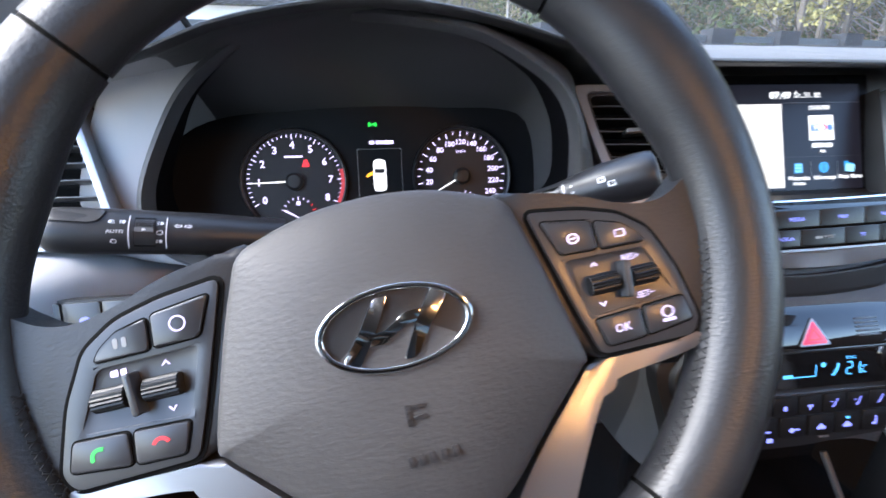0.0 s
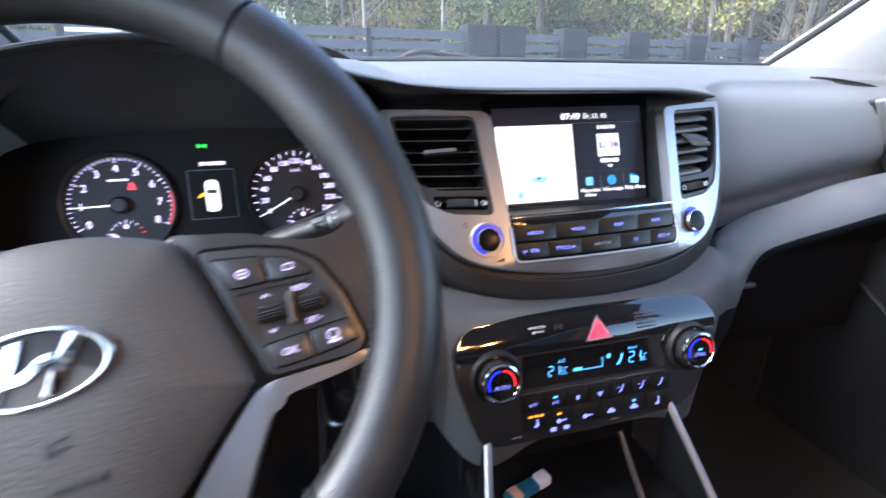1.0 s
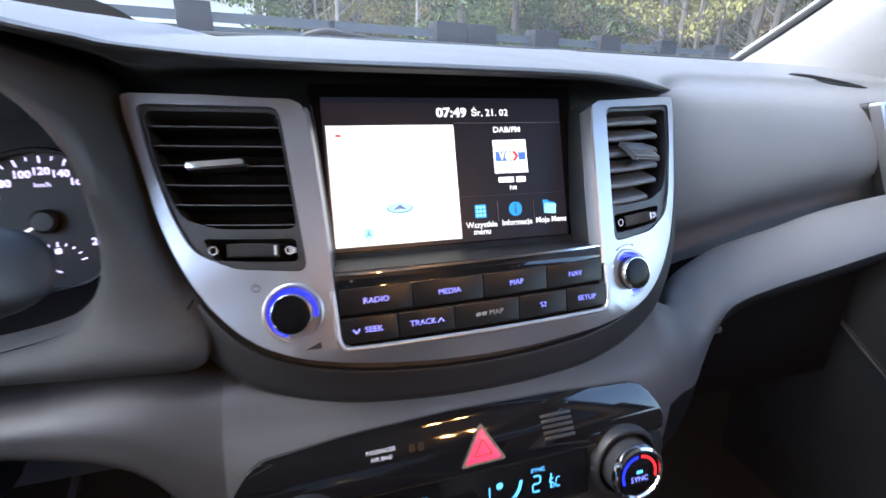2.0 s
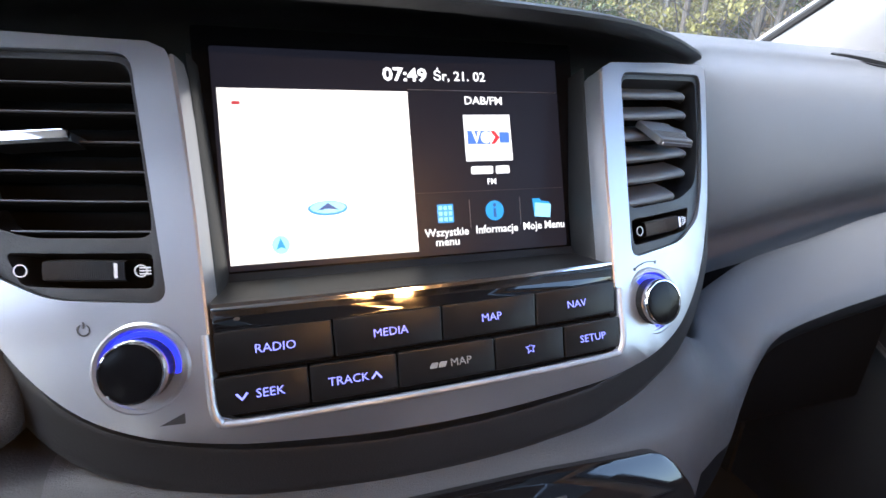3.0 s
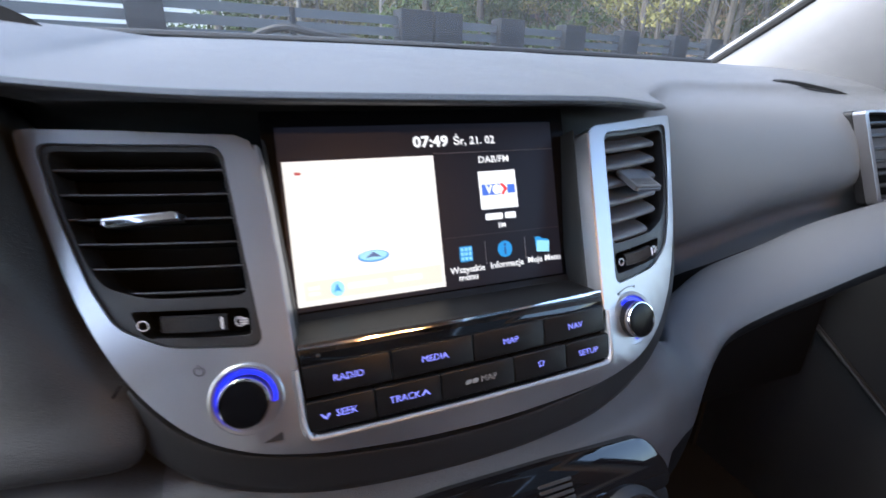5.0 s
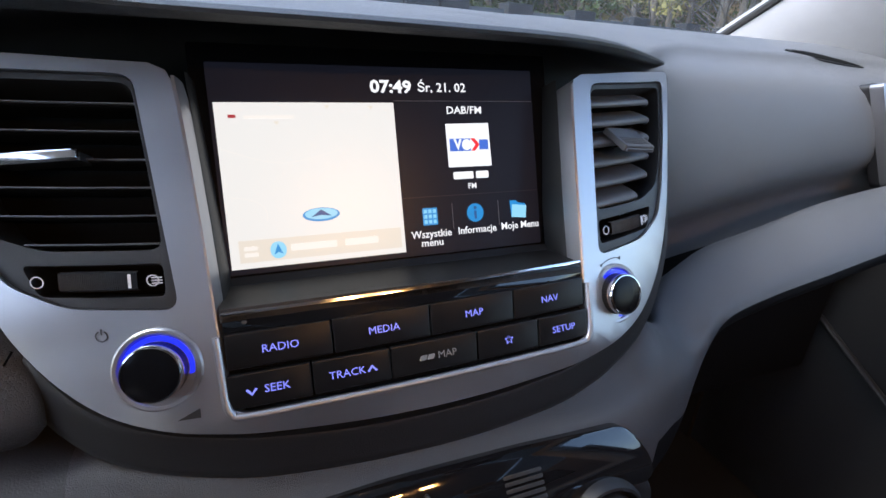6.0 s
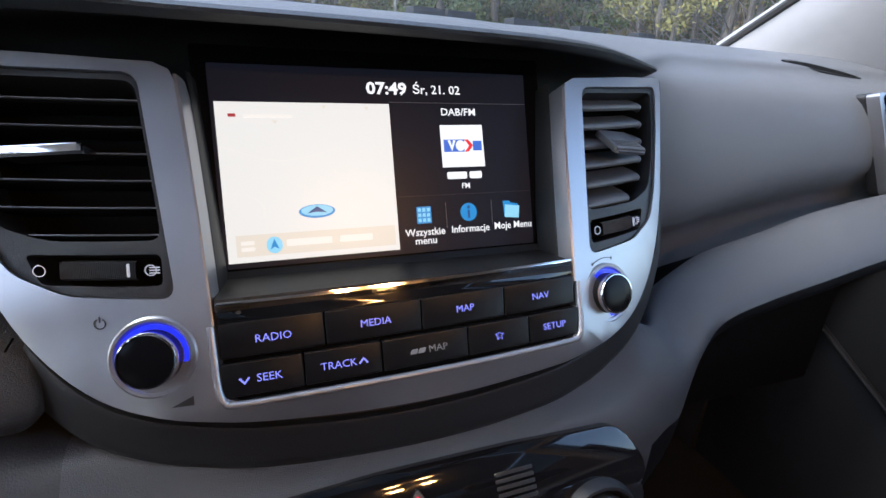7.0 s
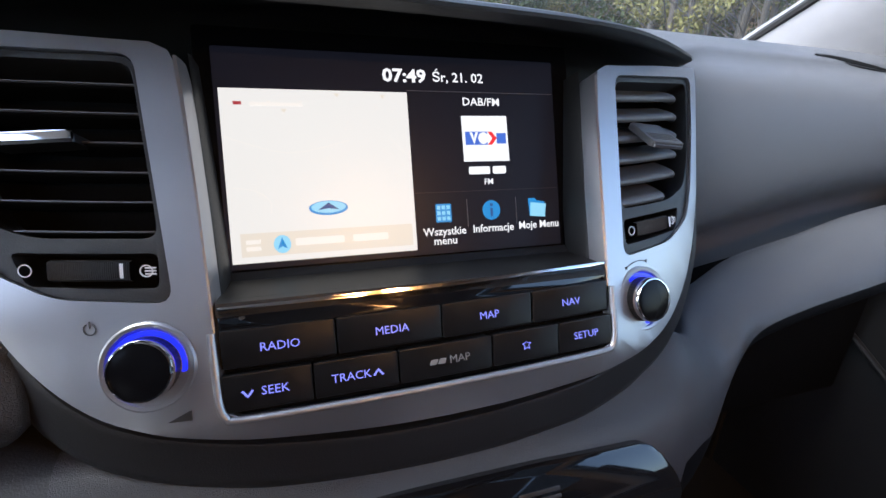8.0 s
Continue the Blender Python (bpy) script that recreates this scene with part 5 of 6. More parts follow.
FLANK = [((0.060, 0.482, 1.3705), (0.064, 0.505, 1.380)), ((0.112, 0.4785, 1.3590), (0.122, 0.515, 1.370)), ((0.1545, 0.4765, 1.3375), (0.172, 0.520, 1.350)), ((0.180, 0.4755, 1.3175), (0.199, 0.524, 1.334)), ((0.1905, 0.475, 1.304), beside(0.149)), ((0.1965, 0.475, 1.285), beside(0.122)), ((0.2005, 0.475, 1.258), beside(0.092)), ((0.200, 0.475, 1.238), beside(0.064)), ((0.195, 0.475, 1.213), beside(0.042)), ((0.1835, 0.475, 1.1965), beside(0.0278)), ((0.166, 0.475, 1.1865), (0.247, 0.456, 1.168)), ((0.135, 0.4755, 1.180), (0.205, 0.470, 1.157)), ((0.09, 0.4765, 1.1735), (0.12, 0.490, 1.152)), ((0.03, 0.478, 1.166), (0.03, 0.500, 1.146))]
_in = spline([tuple(a) for a, b in FLANK], 5, False)
_out = spline([tuple(b) for a, b in FLANK], 5, False)
rings = []
for a, b in zip(_in, _out):
    a, b = Vector(a), Vector(b)
    swell = min(0.010, 0.25 * (b - a).length) * (1.25 if b.z < 1.185 else 1.0)
    ring = [a + Vector((0.0, 0.014, 0.0))]
    for q in (0.0, 0.06, 0.15, 0.3, 0.45, 0.6, 0.75, 0.88, 0.96, 1.0):
        ring.append(a.lerp(b, q) + Vector((0.30, -0.92, 0.10)) * swell * math.sin(math.pi * q) ** 0.8)
    ring.append(b + Vector((0.0, 0.012, -0.002)))
    ring.append(b + Vector((0.0, 0.050, -0.006)))
    rings.append([tuple(p) for p in ring])
part("binnacle_flank", loft(rings, closed=False), M_FLANK, dash, "grained dark grey padded flank beside the instruments", angle=60)
# Door light is painted into this panel's pale colour as well.
part("binnacle_panel", loft([[r[i % len(r)] for i in range(_end, len(_fl[0]) + _cut)] for r in _fl], closed=False), M_KNEE, dash, "panel beside the instruments, lightened for door light", angle=60)

# ---- steering wheel: turned a little to the left; its frame lies in the rim's plane ----
_wt = radians(25)
_wo = Vector((0.031 - 0.004, 0.243 + 0.0215 * math.sin(_wt) + 0.022 * math.cos(_wt), 1.235 + 0.0215 * math.cos(_wt) - 0.022 * math.sin(_wt)))
WHEEL = pose(*_wo, 90 - 25) @ pose(0, 0, 0, 0, 0, 9.1)
wheel = thing("steering_wheel", WHEEL, "black leather steering wheel with silver lower spokes and lit switches", "steering wheel")
RM, RA, RB = 0.1640, 0.0195, 0.0168


def rim_ring(a, n=22, grow=0.0):
    out = []
    # thumb rests: the rim swells a little beside the upper spokes
    deg = math.degrees(a) % 360
    side = min(abs(deg - 25), abs(deg - 155))
    swell = 0.0022 * math.exp(-(side / 14) ** 2)
    for k in range(n):
        b = 2 * math.pi * k / n
        ra, rb = RA + grow + (swell * 2 if math.cos(b) < 0 else 0), RB + grow + swell
        r = RM + ra * math.cos(b)
        out.append((r * math.cos(a), r * math.sin(a), rb * math.sin(b)))
    return out


def arc_mesh(a0, a1, steps, grow=0.0):
    full = abs(a1 - a0) >= 359.9
    rings = [rim_ring(radians(a0 + (a1 - a0) * i / steps), grow=grow) for i in range(steps + (0 if full else 1))]
    if full:
        rings.append(rings[0])
    return loft(rings, cap=not full)


SEAMS = (47.5, 132.5, 232, 308)
for a0, a1 in ((47.9, 132.1), (132.9, 231.6), (232.4, 307.6), (308.4, 407.1)):
    part("rim_cover", arc_mesh(a0, a1, max(12, int((a1 - a0) / 3))), M_RIM, wheel)
part("rim_core", arc_mesh(0, 360, 90, grow=-0.0012), M_DEEP, wheel, "dark gaps between the leather pieces")
# cross stitches along the inner side of the rim
st = bmesh.new()
for a0, a1 in ((-48, -6), (12, 36), (144, 168), (186, 228)):
    k = int((a1 - a0) / 1.7)
    for i in range(k):
        a = radians(a0 + (a1 - a0) * (i + 0.5) / k)
        for sg in (-1, 1):
            p = []
            for q in (-1, 0, 1):
                b = math.pi - 0.30 + 0.13 * q
                aa = a + sg * q * 0.010
                r = RM + (RA + 0.0005) * math.cos(b)
                p.append((r * math.cos(aa), r * math.sin(aa), (RB + 0.0008) * math.sin(b)))
            merge(st, tube(p, 0.00042, 5))
tagged(part("stitching", st, M_RUBBER, wheel, "black cross stitching"), kind="stuff")

# airbag cover
HUBR = [(0.0, 0.0314), (0.023, 0.0300), (0.045, 0.0250), (0.0575, 0.0195), (0.0625, 0.0060), (0.0705, -0.0230), (0.0790, -0.0530), (0.0755, -0.0590), (0.0610, -0.0715), (0.0475, -0.0845), (0.0330, -0.1000), (0.0180, -0.1095), (0.0, -0.1120)]
_h = spline(HUBR, 4, False)
HUB = _h + [(-x, y) for x, y in _h[::-1]][1:-1]
_c = (0.0, -0.030)


def hub_ring(s, z):
    """The outline shrunk towards the middle, where it grows rounder."""
    k = max(0.0, 1 - s) ** 0.45
    out = []
    for x, y in HUB:
        d = Vector((x - _c[0], y - _c[1]))
        q = math.atan2(d.y / 0.074, d.x / 0.072)
        e = Vector((0.072 * math.cos(q), 0.074 * math.sin(q)))
        d = d.lerp(e, k) * s
        out.append((_c[0] + d.x, _c[1] + d.y, z))
    return out


HUBZ = ((0.985, -0.020), (0.99, 0.000), (0.99, 0.0060), (0.982, 0.0085), (0.965, 0.0102), (0.93, 0.0118), (0.88, 0.0134), (0.80, 0.0157), (0.72, 0.0175), (0.63, 0.0192), (0.53, 0.0207), (0.43, 0.0217), (0.32, 0.0224), (0.2, 0.0227), (0.05, 0.0228))
rings = [hub_ring(s, z) for s, z in HUBZ]
part("airbag_cover", loft(rings), M_LEATHER, wheel, "grained black airbag cover", angle=50)
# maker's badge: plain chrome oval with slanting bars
EM = pose(0, -0.0222, 0.0222, 3)
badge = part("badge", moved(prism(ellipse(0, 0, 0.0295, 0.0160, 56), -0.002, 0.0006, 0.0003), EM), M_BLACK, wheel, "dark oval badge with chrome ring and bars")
_r = pierced(ellipse(0, 0, 0.0300, 0.0165, 64), [ellipse(0, 0, 0.0272, 0.0141, 64)], -0.001, 0.0026, bevel=0.0007)
part("badge_ring", moved(_r, EM), M_CHROME, badge)
_bl = [(-0.0218, -0.0086), (-0.0158, -0.0120), (-0.0072, 0.0006), (-0.0006, 0.0126), (-0.0064, 0.0124), (-0.0128, 0.0022)]
for o in (_bl, [(-x, -y) for x, y in _bl]):
    part("badge_bar", moved(prism(rounded(o, 0.0014, 4), 0, 0.0022, 0.0004), EM), M_CHROME, badge)
_w = spline([(-0.0110, -0.0030), (-0.003, -0.0022), (0.003, 0.0022), (0.0110, 0.0030)], 5, False)
part("badge_bar", moved(prism([(x, y + 0.0022) for x, y in _w][::-1] + [(x, y - 0.0022) for x, y in _w], 0, 0.0020, 0.0004), EM), M_CHROME, badge)
for x, y, w, h in ((-0.002, -0.0555, 0.0022, 0.0080), (0.0020, -0.0530, 0.0060, 0.0016), (0.0022, -0.0570, 0.0050, 0.0016), (-0.0045, -0.0730, 0.0025, 0.0042), (-0.0005, -0.0730, 0.0025, 0.0042), (0.0035, -0.0730, 0.0025, 0.0042), (0.0080, -0.0730, 0.0025, 0.0042), (0.0125, -0.0730, 0.0025, 0.0042)):
    emb = prism(rrect(x, y, w, h, 0.0004), 0.012, 0.0005 + float(np.interp((-0.030 - y) / 0.076, [0.0, 0.2, 0.32, 0.43, 0.53, 0.63, 0.72], [0.0228, 0.0227, 0.0224, 0.0217, 0.0207, 0.0192, 0.0175])), 0.0003)
    part("embossed_mark", emb, M_RIM, wheel)


def mirror(pts, s):
    return [(x * s, y) for x, y in pts][::s]


SPOKE = spline([(0.052, 0.0222), (0.070, 0.0205), (0.0880, 0.0168), (0.1080, 0.0090), (0.1240, 0.0058), (0.1360, 0.0085), (0.1460, 0.0150), (0.1560, 0.0215), (0.1640, 0.0100), (0.1660, -0.0150), (0.1620, -0.0520), (0.1540, -0.0720), (0.1440, -0.0690), (0.1360, -0.0600), (0.110, -0.0585), (0.0860, -0.0585), (0.070, -0.0450), (0.058, -0.010)], 4)
PANEL = rounded([(0.0655, 0.0120), (0.0900, 0.0085), (0.1070, 0.0035), (0.1195, -0.0055), (0.1280, -0.0250), (0.1335, -0.0500), (0.1290, -0.0565), (0.0845, -0.0555), (0.0780, -0.0345), (0.0715, -0.0105)], 0.004, 4)
for s in (1, -1):
    sp = prism(mirror(SPOKE, s), -0.016, 0.0035, 0.005, 4)
    part("spoke", sp, M_RIM, wheel, angle=50)
    rec = rounded([(0.0775, -0.0125), (0.1155, -0.0135), (0.1245, -0.0365), (0.0845, -0.0385)], 0.003, 4)
    pan = part("switch_panel", pierced(mirror(PANEL, s), [mirror(rec, s)], -0.004, 0.0052, bevel=0.0009), M_SWITCH, wheel, "dark grey switch panel")
    part("panel_gap", pierced(mirror(shrink(PANEL, -0.0020), s), [mirror(rec, s)], -0.004, 0.0040), M_DEEP, pan, "black gap round the panel")
    # keys above and below, a recess with two rollers between
    K = [rounded([(0.0705, 0.0065), (0.0930, 0.0030), (0.0935, -0.0100), (0.0765, -0.0092)], 0.0018, 3),
         rounded([(0.0950, 0.0022), (0.1065, -0.0010), (0.1130, -0.0060), (0.1160, -0.0108), (0.0955, -0.0104)], 0.0018, 3),
         rounded([(0.0850, -0.0405), (0.1058, -0.0395), (0.1064, -0.0520), (0.0885, -0.0525)], 0.0018, 3),
         rounded([(0.1078, -0.0393), (0.1275, -0.0385), (0.1298, -0.0495), (0.1080, -0.0518)], 0.0018, 3)]
    for i, o in enumerate(K):
        key = part("key", prism(mirror(o, s), 0.003, 0.0066, 0.0007), M_SWITCH, pan)
        part("key_gap", prism(mirror(shrink(o, -0.0008), s), 0.003, 0.0055), M_DEEP, key, "black gap round the key")
        c = np.mean(np.array(o), axis=0)
        cx, cy = c[0] * s, c[1]
        if s > 0:
            if i == 1:
                part("pictogram", moved(pierced(rrect(cx, cy, 0.0050, 0.0034, 0.0008, 2), [rrect(cx, cy, 0.0040, 0.0024, 0.0005, 2)], 0, 0.0002), pose(0, 0, 0.0067)), M_LILAC, key)
            elif i == 0:
                sign = pierced(ellipse(cx, cy - 0.001, 0.0028, 0.0024, 20), [ellipse(cx, cy - 0.001, 0.0021, 0.0017, 20)], 0, 0.0002)
                prism(rrect(cx, cy - 0.001, 0.0026, 0.0006, 0.0002, 2), 0, 0.0002, bm=sign)
                part("pictogram", moved(sign, pose(0, 0, 0.0067)), M_LILAC, key)
            elif i == 2:
                words("lettering", "OK", 0.0052, cx, cy, 0.0068, M_LILAC, key)
            else:
                part("pictogram", moved(pierced(ellipse(cx, cy + 0.001, 0.0030, 0.0026, 20), [ellipse(cx, cy + 0.001, 0.0024, 0.0020, 20)], 0, 0.0002), pose(0, 0, 0.0067)), M_LILAC, key)
                bars("lettering", cx, cy - 0.0026, 0.0067, [0.006], 0.0013, M_LILAC, key)
        else:
            if i == 0:
                part("pictogram", moved(pierced(ellipse(cx, cy, 0.0032, 0.0032, 24), [ellipse(cx, cy, 0.0026, 0.0026, 24)], 0, 0.0002), pose(0, 0, 0.0067)), M_LILAC, key)
            elif i == 1:
                bars("pictogram", cx, cy, 0.0066, [0.0018, 0.0018], 0.0040, M_DIMPRINT, key)
            else:
                a0 = 135 if i == 3 else 90
                o1 = [(0.0036 * math.cos(radians(a0 - 70 + 140 * q / 10)), 0.0036 * math.sin(radians(a0 - 70 + 140 * q / 10))) for q in range(11)]
                o2 = [(x * 0.62, y * 0.62) for x, y in o1[::-1]]
                receiver = prism((o1 + o2)[::-1], 0, 0.0002)
                part("pictogram", moved(receiver, pose(cx, cy - 0.001, 0.0067)), M_GREEN if i == 3 else M_RED, key)
    a_, b_, c_, d_ = (Vector(q) for q in ((0.0765, -0.0115), (0.1165, -0.0125), (0.1255, -0.0375), (0.0835, -0.0395)))
    scoop = []
    for f, z in ((0.0, 0.0048), (0.06, 0.0042), (0.2, 0.0038), (0.45, 0.0037), (0.62, 0.0038), (0.80, 0.0041), (0.93, 0.0046), (1.0, 0.0049)):
        l_, r_ = a_.lerp(d_, f), b_.lerp(c_, f)
        scoop.append([(s * (l_.x + (r_.x - l_.x) * q), l_.y + (r_.y - l_.y) * q, z + 0.0008 * abs(2 * q - 1) ** 6) for q in (0.0, 0.04, 0.1, 0.3, 0.5, 0.7, 0.9, 0.96, 1.0)])
    part("recess", loft(scoop, closed=False), M_SWITCH, pan, "scooped roller recess", angle=60)
    for cx, w in ((0.0925, 0.0135), (0.1115, 0.0120)):
        rings = []
        for x, k in ((-0.5, 0.86), (-0.47, 1.0), (0.47, 1.0), (0.5, 0.86)):
            rings.append([(s * (cx + w * x), -0.0255 + (0.0045 - (0.0004 if q % 2 else 0)) * k * math.cos(2 * math.pi * q / 36), 0.0058 + (0.0045 - (0.0004 if q % 2 else 0)) * k * math.sin(2 * math.pi * q / 36)) for q in range(36)])
        part("roller", loft(rings), M_BUTTON, pan, "ribbed roller", angle=15)
    lv = prism(rrect(0, 0, 0.0030, 0.0165, 0.0012, 3), 0, 0.0072, 0.001)
    part("toggle", moved(lv, pose(s * 0.1022, -0.0255, 0.004, 0, 0, -6 * s)), M_SWITCH, pan, "grey toggle lever")
    chevron(s * 0.091, -0.0165, 1, pan, M_LILAC, 0.8, 0.0044)
    chevron(s * 0.091, -0.0345, -1, pan, M_LILAC, 0.8, 0.0047)
    if s > 0:
        words("lettering", "RES+", 0.0040, 0.1085, -0.0168, 0.0044, M_LILAC, pan)
        words("lettering", "SET−", 0.0040, 0.1115, -0.0343, 0.0047, M_LILAC, pan)
    else:
        bars("pictogram", -0.1085, -0.0165, 0.0044, [0.0028, 0.0022], 0.0026, M_LILAC, pan)
    # silver lower spoke
    sil = spline([(0.1345, -0.0560), (0.1335, -0.0615), (0.1150, -0.0645), (0.0935, -0.0665), (0.0840, -0.0705), (0.0755, -0.0820), (0.0640, -0.1020), (0.0530, -0.1230), (0.0450, -0.1400), (0.0430, -0.1540), (0.0240, -0.1560), (0.0230, -0.1400), (0.0270, -0.1180), (0.0380, -0.1010), (0.0520, -0.0845), (0.0650, -0.0715), (0.0740, -0.0625), (0.0800, -0.0585), (0.1000, -0.0582), (0.1200, -0.0578)], 3)
    part("lower_spoke", prism(mirror(sil, s), -0.018, 0.0040, 0.0022, 3), M_SATIN, wheel, "satin silver lower spoke", angle=45)
part("hub_back", moved(lathe([(0.040, -0.07), (0.045, -0.03), (0.050, -0.012), (0.04, -0.008)], 32), pose(0, -0.035, 0)), M_BLACK, wheel, "black hub back")

# ---- steering column with stalks and key ----
column = thing("steering_column", WHEEL, "black plastic steering column shroud", "steering column")
part("shroud", loft([[(0.052 * sx * math.cos(2 * math.pi * i / 28), -0.055 + 0.045 * sy * math.sin(2 * math.pi * i / 28), z) for i in range(28)] for z, sx, sy in ((-0.03, 1.0, 1.0), (-0.07, 1.2, 1.05), (-0.16, 1.3, 1.0), (-0.30, 1.35, 1.0))]), M_BLACK, column)


class Stalk:
    """A round lever along a line; marks are laid on its skin by length, height and lift."""

    def __init__(self, name, a, b, sizes, label, squash=0.84, turn=0.0):
        self.a, self.d = Vector(a), (Vector(b) - Vector(a)).normalized()
        self.long = (Vector(b) - Vector(a)).length
        self.side = self.d.cross(Vector((0, 0, 1))).normalized()
        if self.side.y > 0:
            self.side = -self.side
        self.up = Vector((0, 0, 1)) - self.d * self.d.z
        self.up.normalize()
        self.sizes, self.squash, self.turn = sizes, squash, turn
        self.th = thing(name, pose(*a), label, "control stalk", "steering column stalks")
        rings = []
        for f in sorted({*np.linspace(0, 1, 25), 0.985, 0.993, 0.998}):
            rings.append([tuple(self.skin(f * self.long, 0, 0, q)) for q in range(28)])
        part("lever", loft(rings), M_VENT, self.th, angle=60)

    def radius(self, s):
        return float(np.interp(s / self.long, [k for k, _ in self.sizes], [r for _, r in self.sizes]))

    def skin(self, s, h, lift, q=None):
        r = self.radius(s) + lift
        phi = self.turn + h / max(r, 0.004) if q is None else 2 * math.pi * q / 28
        return self.d * s + self.side * r * math.cos(phi) + self.up * r * self.squash * math.sin(phi)

    def mark(self, name, bm, s, h, material, label=""):
        bmesh.ops.subdivide_edges(bm, edges=[e for e in bm.edges if e.calc_length() > 0.003], cuts=5, use_grid_fill=True)
        for v in bm.verts:
            flip = -1 if self.d.x < 0 else 1
            v.co = self.skin(s + v.co.x * flip, h + v.co.y, v.co.z + 0.0002)
        return part(name, bm, material, self.th, label)


def lamp_sign(k):
    bm = bmesh.new()
    prism(rounded([(-0.0002, -0.0014), (0.0012, -0.0012), (0.0018, 0.0), (0.0012, 0.0012), (-0.0002, 0.0014)], 0.0004, 2), 0, 0.0002, bm=bm)
    for q in range(k):
        prism(rrect(-0.0014, -0.0010 + 0.0010 * q, 0.0016, 0.0004, 0.0001, 1), 0, 0.0002, bm=bm)
    return bm


def ring_sign(r):
    return pierced(ellipse(0, 0, r, r, 16), [ellipse(0, 0, r * 0.74, r * 0.74, 16)], 0, 0.0002)


def arrow_sign(sg):
    o = [(0.0026 * sg, 0), (0.0006 * sg, 0.0018), (0.0006 * sg, 0.0008), (-0.0020 * sg, 0.0008), (-0.0020 * sg, -0.0008), (0.0006 * sg, -0.0008), (0.0006 * sg, -0.0018)][::-sg]
    i = [(x * 0.62 + 0.0002 * sg, y * 0.58) for x, y in o]
    return pierced(o, [i], 0, 0.0002)


L = Stalk("light_stalk", (-0.048, 0.424, 1.2165), (-0.188, 0.391, 1.2385), [(0, 0.0150), (0.2, 0.0160), (0.36, 0.0172), (0.5, 0.0172), (0.7, 0.0178), (0.9, 0.0176), (0.96, 0.0164), (0.985, 0.0135), (0.998, 0.006), (1, 0.003)], "black indicator and headlight stalk with white printed symbols", turn=0.40)
L.mark("line", prism(rrect(0, 0, 0.0006, 0.027, 0.0002, 1), 0, 0.0002), 0.0943, -0.001, M_PRINT)
L.mark("line", prism(rrect(0, 0, 0.0006, 0.026, 0.0002, 1), 0, 0.0002), 0.0735, -0.001, M_PRINT)
L.mark("roller_window", prism(rrect(0, 0, 0.0120, 0.0235, 0.0008, 2), 0, 0.0003), 0.0855, -0.001, M_DEEP, "dark roller window")
for q in range(4):
    L.mark("roller_rib", prism(rrect(0, 0, 0.0105, 0.0010, 0.0002, 1), 0.0002, 0.0012), 0.0856, 0.0035 + 0.0017 * q, M_SWITCH)
L.mark("roller", prism(rrect(0, 0, 0.0105, 0.0032, 0.0006, 2), 0.0002, 0.0022), 0.0856, 0.0010, M_SLAT, "grey roller ridge")
L.mark("roller_mark", prism([(-0.001, -0.001), (0.0014, 0.0), (-0.001, 0.001)], 0.0022, 0.0025), 0.0856, 0.0010, M_PRINT)
L.mark("symbol", lamp_sign(3), 0.0768, 0.0062, M_PRINT)
L.mark("symbol", ring_sign(0.0019), 0.0770, -0.0010, M_PRINT)
L.mark("symbol", lamp_sign(3), 0.0772, -0.0078, M_PRINT)
L.mark("symbol", arrow_sign(-1), 0.0665, 0.0045, M_PRINT)
L.mark("symbol", arrow_sign(1), 0.0612, 0.0045, M_PRINT)
for sg in (-1, 1):
    o = lamp_sign(3)
    for v in o.verts:
        v.co.x = sg * (abs(v.co.x + 0.0035)) * 0.9
    L.mark("symbol", o, 0.1008, 0.0066, M_PRINT)
L.mark("symbol", ring_sign(0.0017), 0.1022, -0.0085, M_PRINT)
_cu = words("lettering", "AUTO", 0.0034, 0, 0, 0, M_PRINT, L.th)
for v in _cu.data.vertices:
    v.co = L.skin(0.1014 - v.co.x, -0.0010 + v.co.y, v.co.z + 0.0004)
# flat bright top of the stalk's end
L.mark("tip_face", prism(rounded([(-0.020, -0.004), (0.014, -0.005), (0.018, 0.007), (-0.018, 0.007)], 0.004, 4), -0.0002, 0.0010, 0.0005), 0.1250, 0.0105, M_SWITCH, "glossy flat stalk end")

R = Stalk("wiper_stalk", (0.105, 0.425, 1.2225), (0.2125, 0.375, 1.2655), [(0, 0.0115), (0.3, 0.0118), (0.45, 0.0128), (0.62, 0.0165), (0.72, 0.0188), (0.9, 0.0192), (0.97, 0.0184), (0.985, 0.0172), (0.998, 0.012), (1, 0.003)], "black wiper stalk with white printed symbols", turn=0.35)
R.mark("line", prism(rrect(0, 0, 0.0012, 0.018, 0.0003, 1), 0, 0.0002), 0.0640, 0.001, M_SATIN)
R.mark("roller_window", prism(rrect(0, 0, 0.0125, 0.0165, 0.0008, 2), 0, 0.0003), 0.0550, 0.001, M_DEEP, "dark roller window")
R.mark("roller", prism(rrect(0, 0, 0.0105, 0.0040, 0.0008, 2), 0.0002, 0.0018), 0.0550, 0.0035, M_SLAT, "grey roller ridge")
for h in (0.0055, 0.0, -0.0055):
    R.mark("symbol", ring_sign(0.0011), 0.0700 - h * 0.1, h, M_PRINT)
for q, (x, h) in enumerate(((0.0900, 0.0030), (0.0960, -0.0018))):
    R.mark("symbol", pierced(rrect(0, 0, 0.0052, 0.0044, 0.0008), [rrect(0.0002, 0.0002, 0.0036, 0.0028, 0.0005)], 0, 0.0002), x, h, M_PRINT)
    R.mark("symbol", prism(rrect(0, 0, 0.0006, 0.0040, 0.0002, 1), 0, 0.0002), x + 0.0008, h, M_PRINT)

